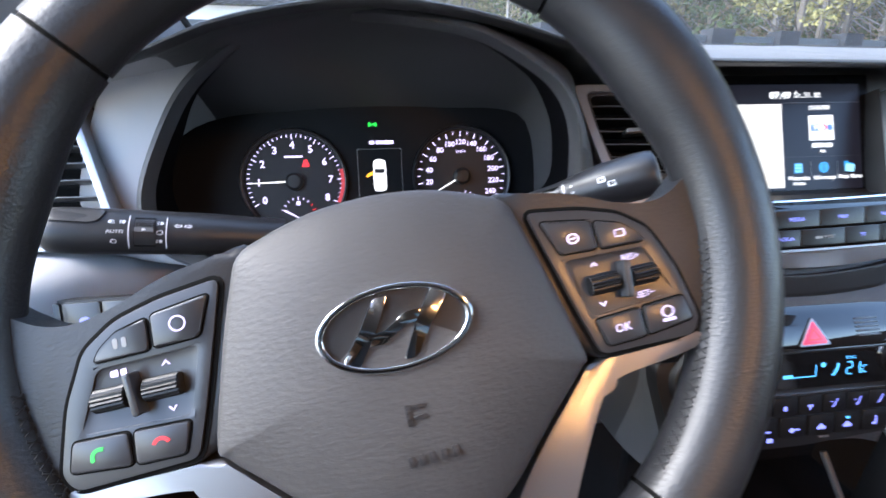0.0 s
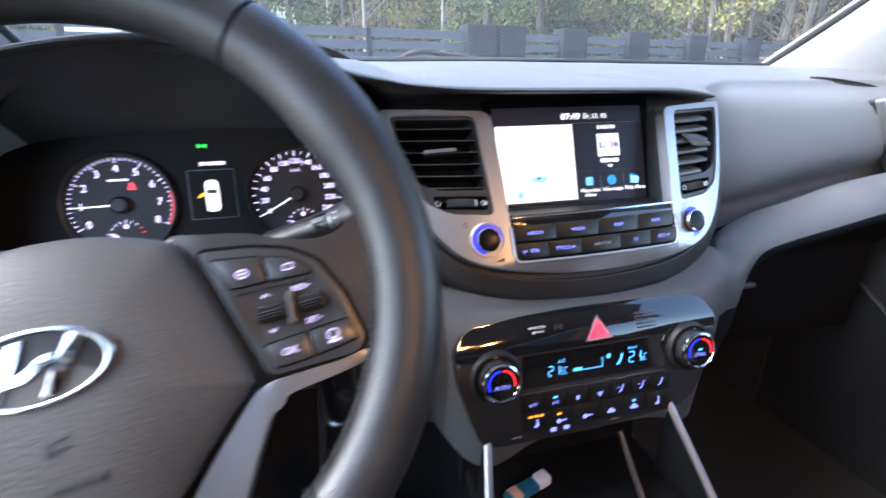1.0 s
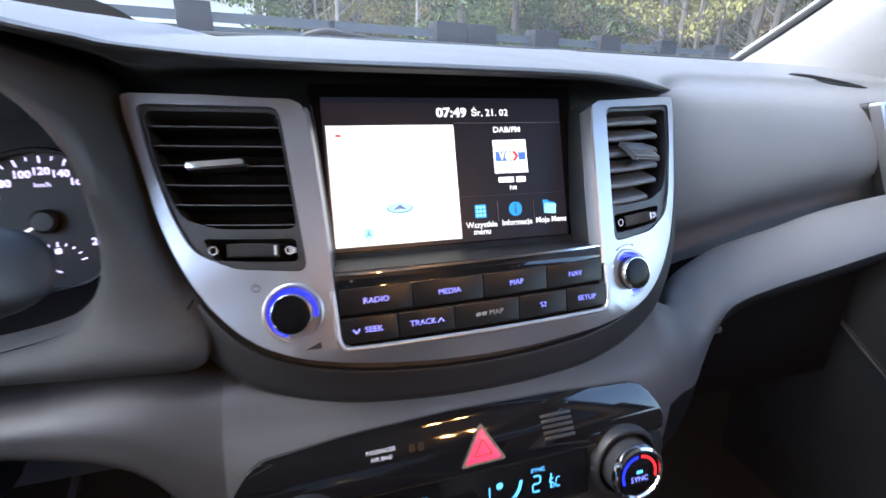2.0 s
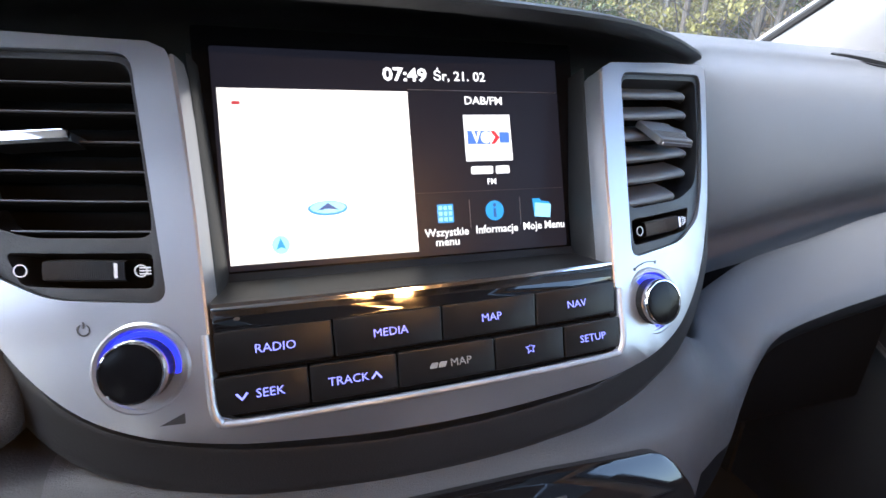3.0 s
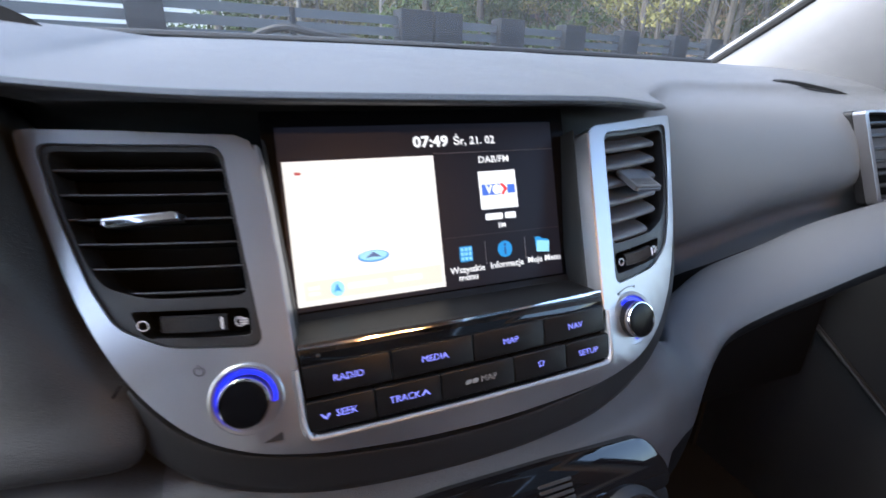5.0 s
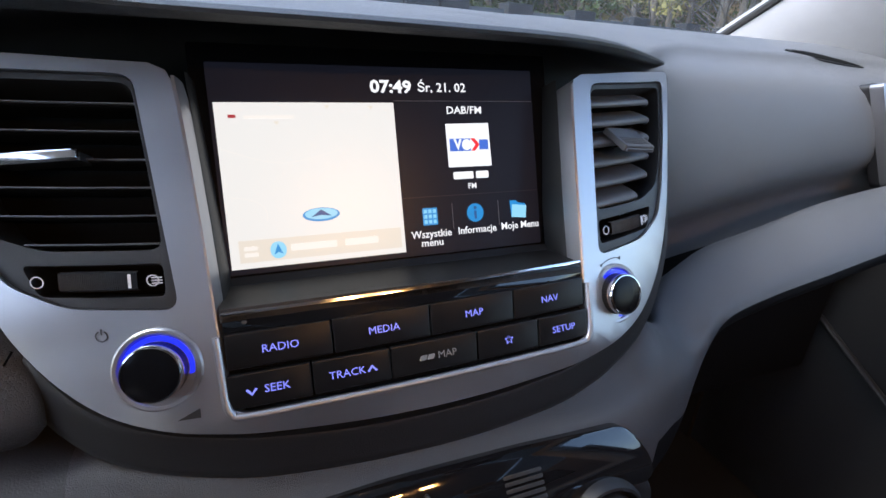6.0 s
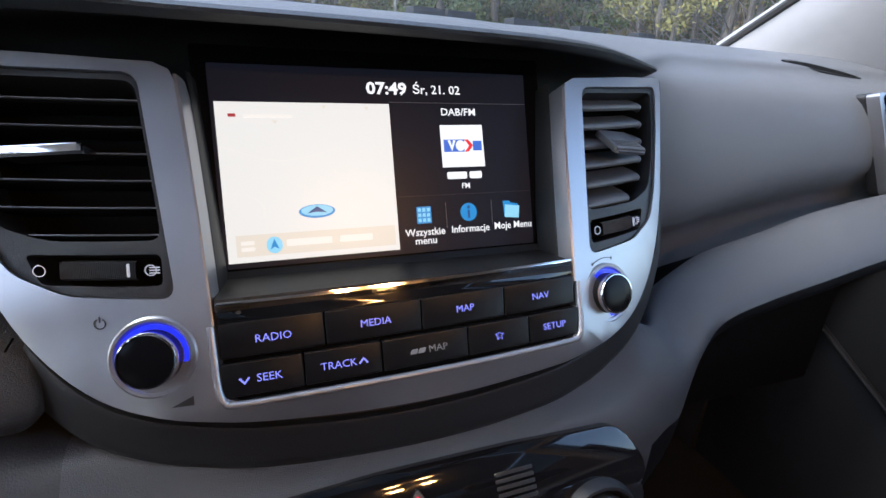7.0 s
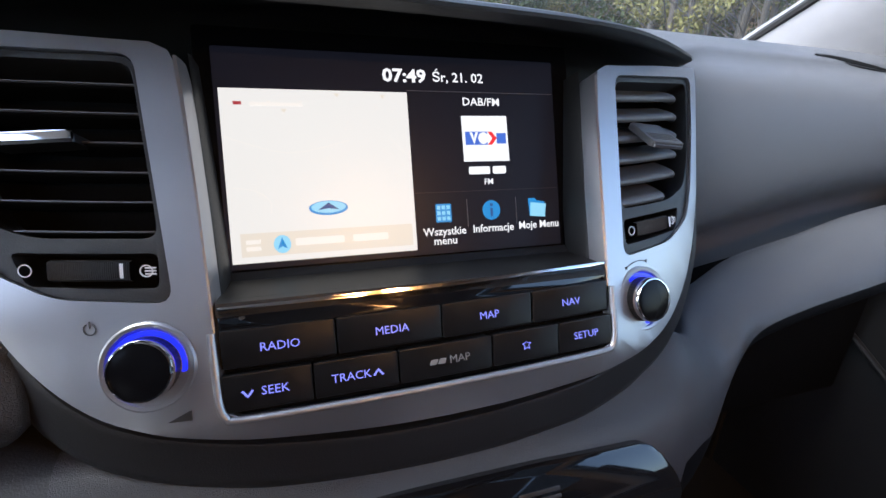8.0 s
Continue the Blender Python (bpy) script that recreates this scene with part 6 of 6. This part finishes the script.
fob = thing("key_fob", pose(0.150, 0.365, 1.125), "black car key with chrome rim hanging from the ignition", "key")
part("case", moved(prism(rounded([(-0.017, -0.036), (0.017, -0.036), (0.019, 0.030), (-0.019, 0.030)], 0.012, 5), -0.006, 0.006, 0.003, 3), pose(0, 0, 0, 75, 0, 20)), M_GLOSS, fob)
part("rim", moved(pierced(rounded([(-0.0195, -0.0385), (0.0195, -0.0385), (0.0215, 0.0325), (-0.0215, 0.0325)], 0.013, 6), [rounded([(-0.017, -0.036), (0.017, -0.036), (0.019, 0.030), (-0.019, 0.030)], 0.012, 6)], -0.004, 0.004, bevel=0.001), pose(0, 0, 0, 75, 0, 20)), M_CHROME, fob, "chrome rim")
part("blade", moved(lathe([(0.010, 0.0), (0.011, 0.012), (0.009, 0.022)], 20), pose(0.0, 0.004, 0.030, -60, 0, 0)), M_CHROME, fob, "chrome key head")

# ---- console, footwells, cabin shell ----
con = thing("center_console", pose(0.392, 0.30, 0.90), "dark plastic centre console with an open tray and bright rails", "console")
# Tray, back wall and sides take the same black, for low cabin shade.
part("tray", box(-0.110, 0.118, -0.25, 0.17, -0.02, 0.008, 0.006), M_SHADED, con)
part("back_wall", box(-0.115, 0.120, 0.155, 0.17, -0.02, 0.12, 0.003), M_SHADED, con)
for s in (-1, 1):
    k = 0.0 if s > 0 else -0.004
    pts = [(s * 0.106, 0.092, 0.108 + k), (s * 0.118, 0.047, 0.054 + k), (s * 0.124, 0.010, 0.018 + k), (s * 0.128, -0.05, -0.010 + k), (s * 0.130, -0.25, -0.014 + k)]
    part("rail", tube(spline(pts, 5, False), 0.0042, 10), M_SATIN, con, "satin rail")
    part("side", loft([[(p[0] + s * 0.001, p[1], p[2]), (p[0] + s * 0.006, p[1], p[2] - 0.004), (p[0] + s * 0.022, p[1] + 0.02, -0.30), (p[0] + s * 0.001, p[1] + 0.02, -0.30)] for p in spline(pts, 4, False)]), M_SHADED, con)
part("divider", tube(spline([(0.051, 0.095, 0.078), (0.060, 0.045, 0.012), (0.064, 0.01, 0.006), (0.066, -0.06, 0.010)], 4, False), 0.0032, 8), M_SWITCH, con, "thin grey divider rib")
lever = thing("gear_lever", pose(0.500, 0.270, 0.905), "gear lever with a black and silver knob", "gear lever")
part("boot", lathe([(0.040, -0.01), (0.030, 0.0), (0.014, 0.012)], 24), M_RUBBER, lever, "black leather boot")
part("stem", lathe([(0.008, 0.005), (0.007, 0.02)], 16), M_CHROME, lever)
part("knob", moved(lathe([(0.010, 0.0), (0.020, 0.008), (0.024, 0.022), (0.020, 0.036), (0.010, 0.042), (0.001, 0.043)], 28), pose(0, 0, 0.010)), M_SATIN, lever, "silver-topped knob")
lighter = thing("lighter", pose(0.340, 0.404, 0.913, 0, 0, 18), "small blue and white pocket lighter lying in the tray", "lighter")
part("body", box(-0.030, 0.012, -0.008, 0.008, -0.005, 0.006, 0.003), mat("blue_print", (0.02, 0.13, 0.22), 0.3, var=0.3, scale=120), lighter, "dark blue body")
part("label", box(-0.026, -0.012, -0.0082, 0.0082, -0.002, 0.0064, 0.002), mat("orange_print", (0.7, 0.42, 0.3), 0.4), lighter, "pale orange label")
part("cap", box(0.012, 0.030, -0.008, 0.008, -0.005, 0.008, 0.003), mat("white_plastic", (0.7, 0.7, 0.72), 0.35), lighter, "white cap")

floor = part("floor", box(-0.34, 1.18, -2.0, 0.95, 0.52, 0.56), M_CARPET)
tagged(floor, "dark carpeted car floor", "floor", kind="structure")
fw = part("firewall", box(-0.34, 1.18, 0.93, 0.97, 0.52, 1.36), M_CARPET)
tagged(fw, "dark carpeted firewall behind the footwells", "wall", kind="structure")
mat1 = thing("floor_mat", pose(0.05, 0.45, 0.56), "black ribbed rubber floor mat", "floor mat")
part("sheet", box(-0.25, 0.20, -0.35, 0.30, 0.0, 0.012, 0.003), M_RUBBER, mat1)
for i in range(16):
    part("rib", box(-0.22, 0.17, -0.32 + 0.035 * i, -0.31 + 0.035 * i, 0.010, 0.018, 0.002), M_RUBBER, mat1)
for x, w, y, z, nm in ((0.10, 0.035, 0.62, 0.70, "brake_pedal"), (0.19, 0.025, 0.66, 0.66, "accelerator_pedal"), (-0.03, 0.035, 0.62, 0.70, "clutch_pedal")):
    ped = thing(nm, pose(x, y, z, -35), "black rubber-faced foot pedal on a steel arm", "pedal", "foot pedals")
    part("pad", box(-w, w, -0.012, 0.0, -0.045, 0.045, 0.005), M_RUBBER, ped)
    part("arm", tube([(0, 0.0, 0.03), (0.0, 0.06, 0.10), (0, 0.12, 0.24)], 0.007, 8), M_SWITCH, ped, "dark steel arm")



def front_seat(x):
    """An unseen seat behind the camera, added to shade footwells from the rear windows."""
    th = thing("front_seat", pose(x, -0.45, 0.56), "unseen black cloth front seat with a headrest, added for shade", "car seat", "front seats")
    part("base", box(-0.20, 0.20, -0.20, 0.24, 0.0, 0.12, 0.02), M_BLACK, th)
    part("cushion", box(-0.25, 0.25, -0.22, 0.30, 0.12, 0.28, 0.05, 4), M_SEAT, th)
    part("backrest", moved(box(-0.25, 0.25, -0.07, 0.07, 0.0, 0.56, 0.05, 4), pose(0, -0.20, 0.26, 14)), M_SEAT, th)
    part("headrest", moved(box(-0.13, 0.13, -0.05, 0.05, 0.57, 0.67, 0.03, 4), pose(0, -0.20, 0.26, 12)), M_SEAT, th)
    for s in (-0.06, 0.06):
        part("headrest_post", moved(tube([(s, 0, 0.52), (s, 0, 0.60)], 0.006, 8), pose(0, -0.20, 0.26, 12)), M_CHROME, th)


front_seat(0.025)
front_seat(0.81)

rd = thing("passenger_door", pose(1.17, 0.0, 0.6), "dark grey inner door panel with an armrest", "car door")
part("panel", box(0.0, 0.05, 0.42, 0.95, -0.06, 0.74, 0.01), M_DASH2, rd)
part("panel", box(0.0, 0.05, -0.55, 0.418, -0.06, 0.62, 0.01), M_DASH2, rd)
part("armrest", loft([[(-0.06, -0.4, 0.34), (0.0, -0.4, 0.36), (0.0, -0.4, 0.30), (-0.05, -0.4, 0.29)], [(-0.05, 0.25, 0.38), (0.0, 0.25, 0.41), (0.0, 0.25, 0.33), (-0.045, 0.25, 0.32)], [(-0.01, 0.55, 0.46), (0.0, 0.55, 0.48), (0.0, 0.55, 0.42), (-0.008, 0.55, 0.42)]]), M_DASH2, rd)
part("pocket_edge", tube([(-0.004, -0.3, 0.16), (-0.014, 0.2, 0.17), (-0.010, 0.5, 0.26), (-0.004, 0.75, 0.42)], 0.005, 8), M_DASH2, rd)


def pillar(name, a, b, w, d, label, mt=M_PILLAR):
    a, b = Vector(a), Vector(b)
    ax = (b - a).normalized()
    side = Vector((0, 1, 0)) - ax * ax.y
    side.normalize()
    out = ax.cross(side)
    rings = []
    for p in (a, a.lerp(b, 0.33), a.lerp(b, 0.66), b):
        rings.append([tuple(p + side * w * c + out * d * s) for c, s in ((math.cos(q * math.pi / 10), math.sin(q * math.pi / 10)) for q in range(20))])
    return tagged(part(name, loft(rings), mt, angle=60), label, "pillar", kind="structure")


roof = part("roof", box(-0.34, 1.18, -2.0, 0.34, 1.80, 1.84, 0.01), M_ROOF)
tagged(roof, "pale grey fabric roof lining", "ceiling", kind="structure")
rear = part("wall_rear", box(-0.34, 1.18, -2.0, -1.94, 0.52, 1.48), M_DASH)
tagged(rear, "dark rear wall of the cabin", "wall", kind="structure")
for x in (-0.33, 1.17):
    pillar("pillar_b", (x, -0.45, 0.55), (x * 0.9 + 0.04, -0.55, 1.82), 0.06, 0.03, "grey centre door pillar")
    pillar("pillar_c", (x, -1.88, 0.55), (x * 0.9 + 0.04, -1.80, 1.82), 0.16, 0.04, "grey rear roof pillar")
for x, nm in ((-0.36, "wall_left"), (1.17, "wall_right")):
    w_ = part(nm, box(x, x + 0.03, -1.94, -0.45, 0.52, 1.48), M_DASH)
    tagged(w_, "dark inner side wall behind the front doors", "wall", kind="structure")
kick = part("kick_panel", box(-0.38, -0.34, 0.55, 0.97, 0.52, 1.33), M_CARPET)
tagged(kick, "dark carpeted side of the driver's footwell", "wall", kind="structure")
kick2 = part("kick_panel", box(1.16, 1.20, 0.80, 0.97, 0.52, 1.33), M_CARPET)
tagged(kick2, "dark carpeted side of the passenger footwell", "wall", kind="structure")
# unseen panel, added to keep low side light out of the footwells
low_panel = part("side_sill", box(-0.38, -0.345, -0.45, 0.55, 0.52, 1.04, 0.01), M_DASH2)
tagged(low_panel, "unseen dark grey panel added to block low side light", "wall", kind="structure")
# windscreen pillars
def apillar(s, name):
    cx = 0.415
    rings = []
    # inner edge, visible cabin face, door-side edge, outer edge
    for (xi, yi, zi), (xo, yo, zo) in (((0.640, 0.905, 1.335), (0.80, 0.66, 1.285)), ((0.650, 0.870, 1.373), (0.79, 0.63, 1.335)), ((0.645, 0.66, 1.497), (0.765, 0.43, 1.475)), ((0.600, 0.30, 1.745), (0.690, 0.12, 1.735))):
        i, o = Vector((cx + s * xi, yi, zi)), Vector((cx + s * xo, yo, zo))
        m = i.lerp(o, 0.5) + Vector((-s * 0.016, -0.014, -0.006))
        rings.append([tuple(i), tuple(i.lerp(m, 0.5) + Vector((-s * 0.006, -0.008, 0))), tuple(m), tuple(m.lerp(o, 0.5) + Vector((-s * 0.006, -0.006, 0))), tuple(o), tuple(o + Vector((s * 0.03, 0.03, 0))), tuple(i.lerp(o, 0.5) + Vector((s * 0.03, 0.05, 0.02))), tuple(i + Vector((s * 0.012, 0.03, 0.01)))])
    sm = [spline([r[k] for r in rings], 5, False) for k in range(8)]
    ob = part(name, loft([[sm[k][j] for k in range(8)] for j in range(len(sm[0]))]), M_PILLAR, angle=60)
    tagged(ob, "pale grey cloth-covered windscreen pillar", "pillar", kind="structure")
    # black rubber edge of the windscreen
    tagged(part("seal", tube([(cx + s * 0.652, 0.885, 1.372), (cx + s * 0.650, 0.665, 1.500), (cx + s * 0.603, 0.305, 1.750)], 0.0065, 8), M_RUBBER), "black rubber windscreen seal", "seal", kind="structure")


apillar(1, "pillar_right")
apillar(-1, "pillar_left")
seal = part("seal_base", tube(spline([(-0.23, 0.885, 1.372), (0.02, 0.935, 1.384), (0.418, 0.965, 1.387), (0.80, 0.93, 1.380), (1.067, 0.885, 1.372)], 6, False), 0.0055, 8), M_RUBBER)
tagged(seal, "black rubber seal along the windscreen base", "seal", kind="structure")
screen_glass = bmesh.new()
gr = [[(0.415 + s * 0.66, 0.90, 1.372), (0.415 + s * 0.652, 0.68, 1.50), (0.415 + s * 0.608, 0.31, 1.755)] for s in (-1, -0.5, 0, 0.5, 1)]
for r, dy in zip(gr, (0, 0.055, 0.075, 0.055, 0)):
    r[:] = [(x, y + dy, z + 0.006) for x, y, z in r]
ws = part("windscreen", loft(gr, closed=False), M_GLASS, angle=60)
ws.visible_shadow = False
tagged(ws, "clear car windscreen", "windscreen", kind="structure")
# unseen tinted panes at the rear doors and tailgate, added to dim light from behind
for nm, bx in (("rear_door_glass", (-0.345, -0.341, -1.94, -0.50, 1.48, 1.80)), ("rear_door_glass", (1.186, 1.190, -1.94, -0.50, 1.48, 1.80)), ("tailgate_glass", (-0.33, 1.17, -1.975, -1.971, 1.48, 1.80))):
    tagged(part(nm, box(*bx), M_TINT), "unseen rear glass, tinted to dim light from behind", "window", kind="structure")
# roof lamp above the rear seats, lit because a door is open
oc = thing("roof_lamp", pose(0.60, -0.85, 1.80, 180), "pale grey roof lamp with two warm lit lenses", "ceiling lamp")
part("body", prism(rrect(0, 0, 0.25, 0.11, 0.03, 6), -0.001, 0.018, 0.008, 4), M_ROOF, oc)
M_LAMP = glow("warm_lamp", (1.0, 0.47, 0.14), 320.0)
for s in (-1, 1):
    part("lens", prism(rrect(s * 0.075, 0, 0.060, 0.060, 0.010), 0.016, 0.022, 0.002), M_LAMP, oc, "glowing warm lens")

# ---- wipers, outside world ----
cowl = part("cowl", loft([[(x, 0.985, 1.30), (x, 0.985, 1.355), (x, 1.10, 1.36), (x, 1.30, 1.34), (x, 1.30, 1.25)] for x in (-0.30, 0.0, 0.41, 0.80, 1.12)]), M_RUBBER)
tagged(cowl, "black plastic cowl panel below the windscreen", "cowl", kind="structure")
wiper = thing("wiper", pose(0.315, 1.07, 1.393), "black windscreen wiper parked at the glass base", "wiper")
part("arm", tube(spline([(-0.03, 0.03, -0.030), (0.0, 0.005, -0.004), (0.02, 0.0, 0.008), (0.055, -0.005, 0.016), (0.10, 0.0, 0.010), (0.20, 0.01, -0.002)], 6, False), 0.006, 8), M_RUBBER, wiper)
part("blade", tube([(0.02, 0.0, -0.004), (0.30, 0.02, -0.010)], 0.005, 8), M_RUBBER, wiper)
GROUND_Z = 0.12
M_GROUND = mat("wet_gravel", (0.16, 0.15, 0.13), 0.85, var=0.4, scale=3, bump=0.5, bscale=60)
ground = part("ground", box(-400, 400, -400, 900, GROUND_Z - 0.2, GROUND_Z), M_GROUND)
tagged(ground, "grey-brown gravel yard and meadow", "ground", kind="structure")
M_FENCE = mat("fence_grey", (0.010, 0.012, 0.016), 0.7, spec=0.12, var=0.2, scale=6, bump=0.2, bscale=80)
M_FENCE2 = mat("slat_blue_grey", (0.050, 0.057, 0.066), 0.7, spec=0.2, var=0.2, scale=5, bump=0.2, bscale=80)
# fence line: nearest point ahead and to the left, runs away to the right
FD = 5.3
FN = Vector((math.sin(radians(-12)), math.cos(radians(-12)), 0))
FT = Vector((FN.y, -FN.x, 0))
F0 = Vector((0.25, 0.2, GROUND_Z)) + FN * FD
FM = Matrix.Translation(F0) @ Matrix.Rotation(math.atan2(FT.y, FT.x), 4, 'Z')
fence = thing("slat_fence", FM, "dark grey garden fence of posts and horizontal slats", "fence")
POSTS = [(-5.2, 0.34), (-2.6, 0.34), (0.14, 0.30), (2.82, 0.42), (3.28, 0.40), (4.29, 0.42), (5.50, 0.42), (6.80, 0.40), (8.20, 0.42), (9.35, 0.42), (10.6, 0.42), (11.9, 0.42), (13.2, 0.42)]
for x, w in POSTS:
    part("post", box(x, x + w, -0.10, 0.12, 0.0, 1.90, 0.01), M_FENCE, fence)
for x in (-3.9, -1.2, 1.6):
    part("stake", box(x - 0.025, x + 0.025, -0.03, 0.03, 0, 1.82), M_FENCE, fence)
for i in range(len(POSTS) - 1):
    a, b = POSTS[i][0] + POSTS[i][1], POSTS[i + 1][0]
    if b - a < 0.2:
        continue
    for k in range(14):
        z = 0.12 + 0.124 * k
        part("slat", box(a, b, -0.012, 0.012, z, z + 0.088), M_FENCE2, fence)

# pale house beyond the fence
house = thing("house", pose(-4.6, 21, GROUND_Z, 0, 0, 8), "white rendered house with a grey roof behind the fence", "house")
part("wall", box(-4, 4, 0, 7, 0, 4.2), mat("render_white", (0.75, 0.74, 0.72), 0.9, var=0.06, scale=2), house)
part("roof", loft([[(-4.4, -0.5, 4.2), (4.4, -0.5, 4.2), (4.4, -0.5, 4.35), (-4.4, -0.5, 4.35)], [(-4.4, 3.5, 6.8), (4.4, 3.5, 6.8), (4.4, 3.5, 6.95), (-4.4, 3.5, 6.95)], [(-4.4, 7.5, 4.2), (4.4, 7.5, 4.2), (4.4, 7.5, 4.35), (-4.4, 7.5, 4.35)]]), M_FENCE, house)
for x in (-2.4, 0.4, 2.6):
    win = part("window", box(x - 0.6, x + 0.6, -0.03, 0.02, 1.0, 2.4), M_GLOSS, house)
    part("frame", pierced([(x - 0.66, 0.94), (x + 0.66, 0.94), (x + 0.66, 2.46), (x - 0.66, 2.46)], [[(x - 0.58, 1.02), (x + 0.58, 1.02), (x + 0.58, 2.38), (x - 0.58, 2.38)]], -0.03, 0.04), M_PRINT, win, m=pose(0, -0.02, 0, 90))

# trees: conifers, bare birches and rusty undergrowth
M_BARK = mat("bark", (0.07, 0.06, 0.05), 0.9, var=0.4, scale=8, bump=0.8, bscale=30)
M_BIRCH = mat("pale_bark", (0.15, 0.14, 0.125), 0.85, var=0.5, scale=6, bump=0.6, bscale=30)
M_NEEDLE = mat("needles", (0.062, 0.085, 0.033), 0.8, var=0.5, scale=1.5, spec=0.05)
M_LEAF = mat("yellow_green_leaves", (0.18, 0.165, 0.06), 0.8, var=0.5, scale=1.5, spec=0.05)
M_RUST = mat("rust_leaves", (0.24, 0.16, 0.10), 0.85, var=0.5, scale=1.5, spec=0.05)
M_TWIG = mat("grey_twigs", (0.18, 0.14, 0.085), 0.9, var=0.4, scale=2, spec=0.05)


def leaves(rng, centres, size, count, flatness=0.7):
    verts, faces = [], []
    for c, rad in centres:
        for _ in range(count):
            d = rng.normal(size=3)
            d /= np.linalg.norm(d)
            p = np.array(c) + d * rad * rng.random() ** 0.4 * np.array((1, 1, flatness))
            a, b = rng.normal(size=3), rng.normal(size=3)
            a /= np.linalg.norm(a)
            b -= a * (a @ b)
            b /= np.linalg.norm(b)
            s = size * (0.6 + 0.8 * rng.random())
            k = len(verts)
            verts += [tuple(p + a * s), tuple(p + b * s * 0.45), tuple(p - a * s), tuple(p - b * s * 0.45)]
            faces.append((k, k + 1, k + 2, k + 3))
    return verts, faces


def quads(name, vf, material, parent):
    me = bpy.data.meshes.new(name)
    me.from_pydata(vf[0], [], vf[1])
    me.materials.append(material)
    ob = new(name, me)
    ob.parent = parent
    return ob


def tree_model(kind, seed):
    rng = np.random.default_rng(seed)
    if kind == "conifer":
        h = 11 + 3 * rng.random()
        th = thing("conifer", pose(0, 0, -50), "dark green conifer at the wood's edge", "tree", "trees beyond the fence")
        part("trunk", tube([(0, 0, 0), (0.05, 0, h * 0.5), (0, 0, h)], [0.17, 0.1, 0.02], 8), M_BARK, th)
        cs = []
        for i in range(26):
            z = 0.6 + (h - 0.8) * i / 26
            r = 2.1 * (1 - z / h) + 0.15
            for q in range(5):
                a = rng.random() * 6.28
                cs.append(((r * 0.65 * math.cos(a), r * 0.65 * math.sin(a), z - 0.1 * r), 0.2 + r * 0.38))
        quads("crown", leaves(rng, cs, 0.10, 60, 0.45), M_NEEDLE, th)
    else:
        h = 8 + 3 * rng.random()
        bare = kind == "birch"
        th = thing("birch" if bare else "shrub_tree", pose(0, 0, -50), "bare pale-stemmed birch at the wood's edge" if bare else "bushy tree with yellow-green winter leaves", "tree", "trees beyond the fence")
        mt = M_BIRCH if bare else M_BARK
        part("trunk", tube([(0, 0, 0), (0.1, 0.05, h * 0.4), (0.0, 0, h)], [0.10, 0.07, 0.012], 8), mt, th)
        cs = []
        lim = bmesh.new()
        for i in range(16):
            z = h * (0.15 + 0.75 * rng.random())
            a = rng.random() * 6.28
            ln = (h - z) * 0.32 + 0.5
            e = (ln * math.cos(a), ln * math.sin(a), z + ln * 0.8)
            merge(lim, tube([(0.03, 0, z), (e[0] * 0.5, e[1] * 0.5, z + ln * 0.32), e], [0.02, 0.013, 0.004], 5))
            cs.append((e, 0.55 + 0.4 * rng.random()))
            cs.append(((e[0] * 0.55, e[1] * 0.55, z + ln * 0.4), 0.5))
        part("limbs", lim, mt, th)
        quads("crown", leaves(rng, cs, 0.035 if bare else 0.06, 90 if bare else 150), M_TWIG if bare else M_LEAF, th)
    return th


MODELS = [tree_model(k, s) for k, s in (("conifer", 1), ("conifer", 2), ("birch", 3), ("birch", 4), ("shrub", 5), ("shrub", 6))]
_rng = np.random.default_rng(11)
for i in range(86):
    az = -28 + 100 * (i + _rng.random()) / 86
    dist = 15 + 15 * _rng.random()
    if az < -4 and dist < 24:
        dist += 12
    pick = MODELS[int(_rng.random() * 6)] if not 18 < az < 34 else MODELS[(0, 1, 4, 5, 0, 2)[int(_rng.random() * 6)]]
    m = pose(0.3 + dist * math.sin(radians(az)), dist * math.cos(radians(az)), GROUND_Z, 0, 0, 360 * _rng.random()) @ Matrix.Scale(0.8 + 0.45 * _rng.random(), 4)
    c = copy_thing(pick, m)
    c.scale = [0.8 + 0.45 * _rng.random()] * 3
for mdl in MODELS:
    for o in (*mdl.children_recursive, mdl):
        bpy.data.objects.remove(o)
# undergrowth between the trees
_cs = []
for i in range(420):
    az = -30 + 105 * _rng.random()
    dist = 11 + 18 * _rng.random()
    _cs.append(((0.3 + dist * math.sin(radians(az)), dist * math.cos(radians(az)), GROUND_Z + 0.5 + 0.7 * _rng.random()), 0.6 + 0.6 * _rng.random()))
under = quads("undergrowth", leaves(_rng, _cs, 0.09, 90, 0.8), M_RUST, None)
tagged(under, "rust-brown winter undergrowth below the trees", "undergrowth", kind="stuff")
# far woods
_cs = []
for i in range(2400):
    az = -40 + 125 * _rng.random()
    dist = 34 + 10 * _rng.random()
    _cs.append(((dist * math.sin(radians(az)), dist * math.cos(radians(az)), GROUND_Z + 17 * _rng.random()), 2.0))
far = quads("far_woods", leaves(_rng, _cs, 0.42, 80, 0.9), M_TWIG, None)
tagged(far, "grey-brown bare woods in the distance", "woods", kind="stuff")
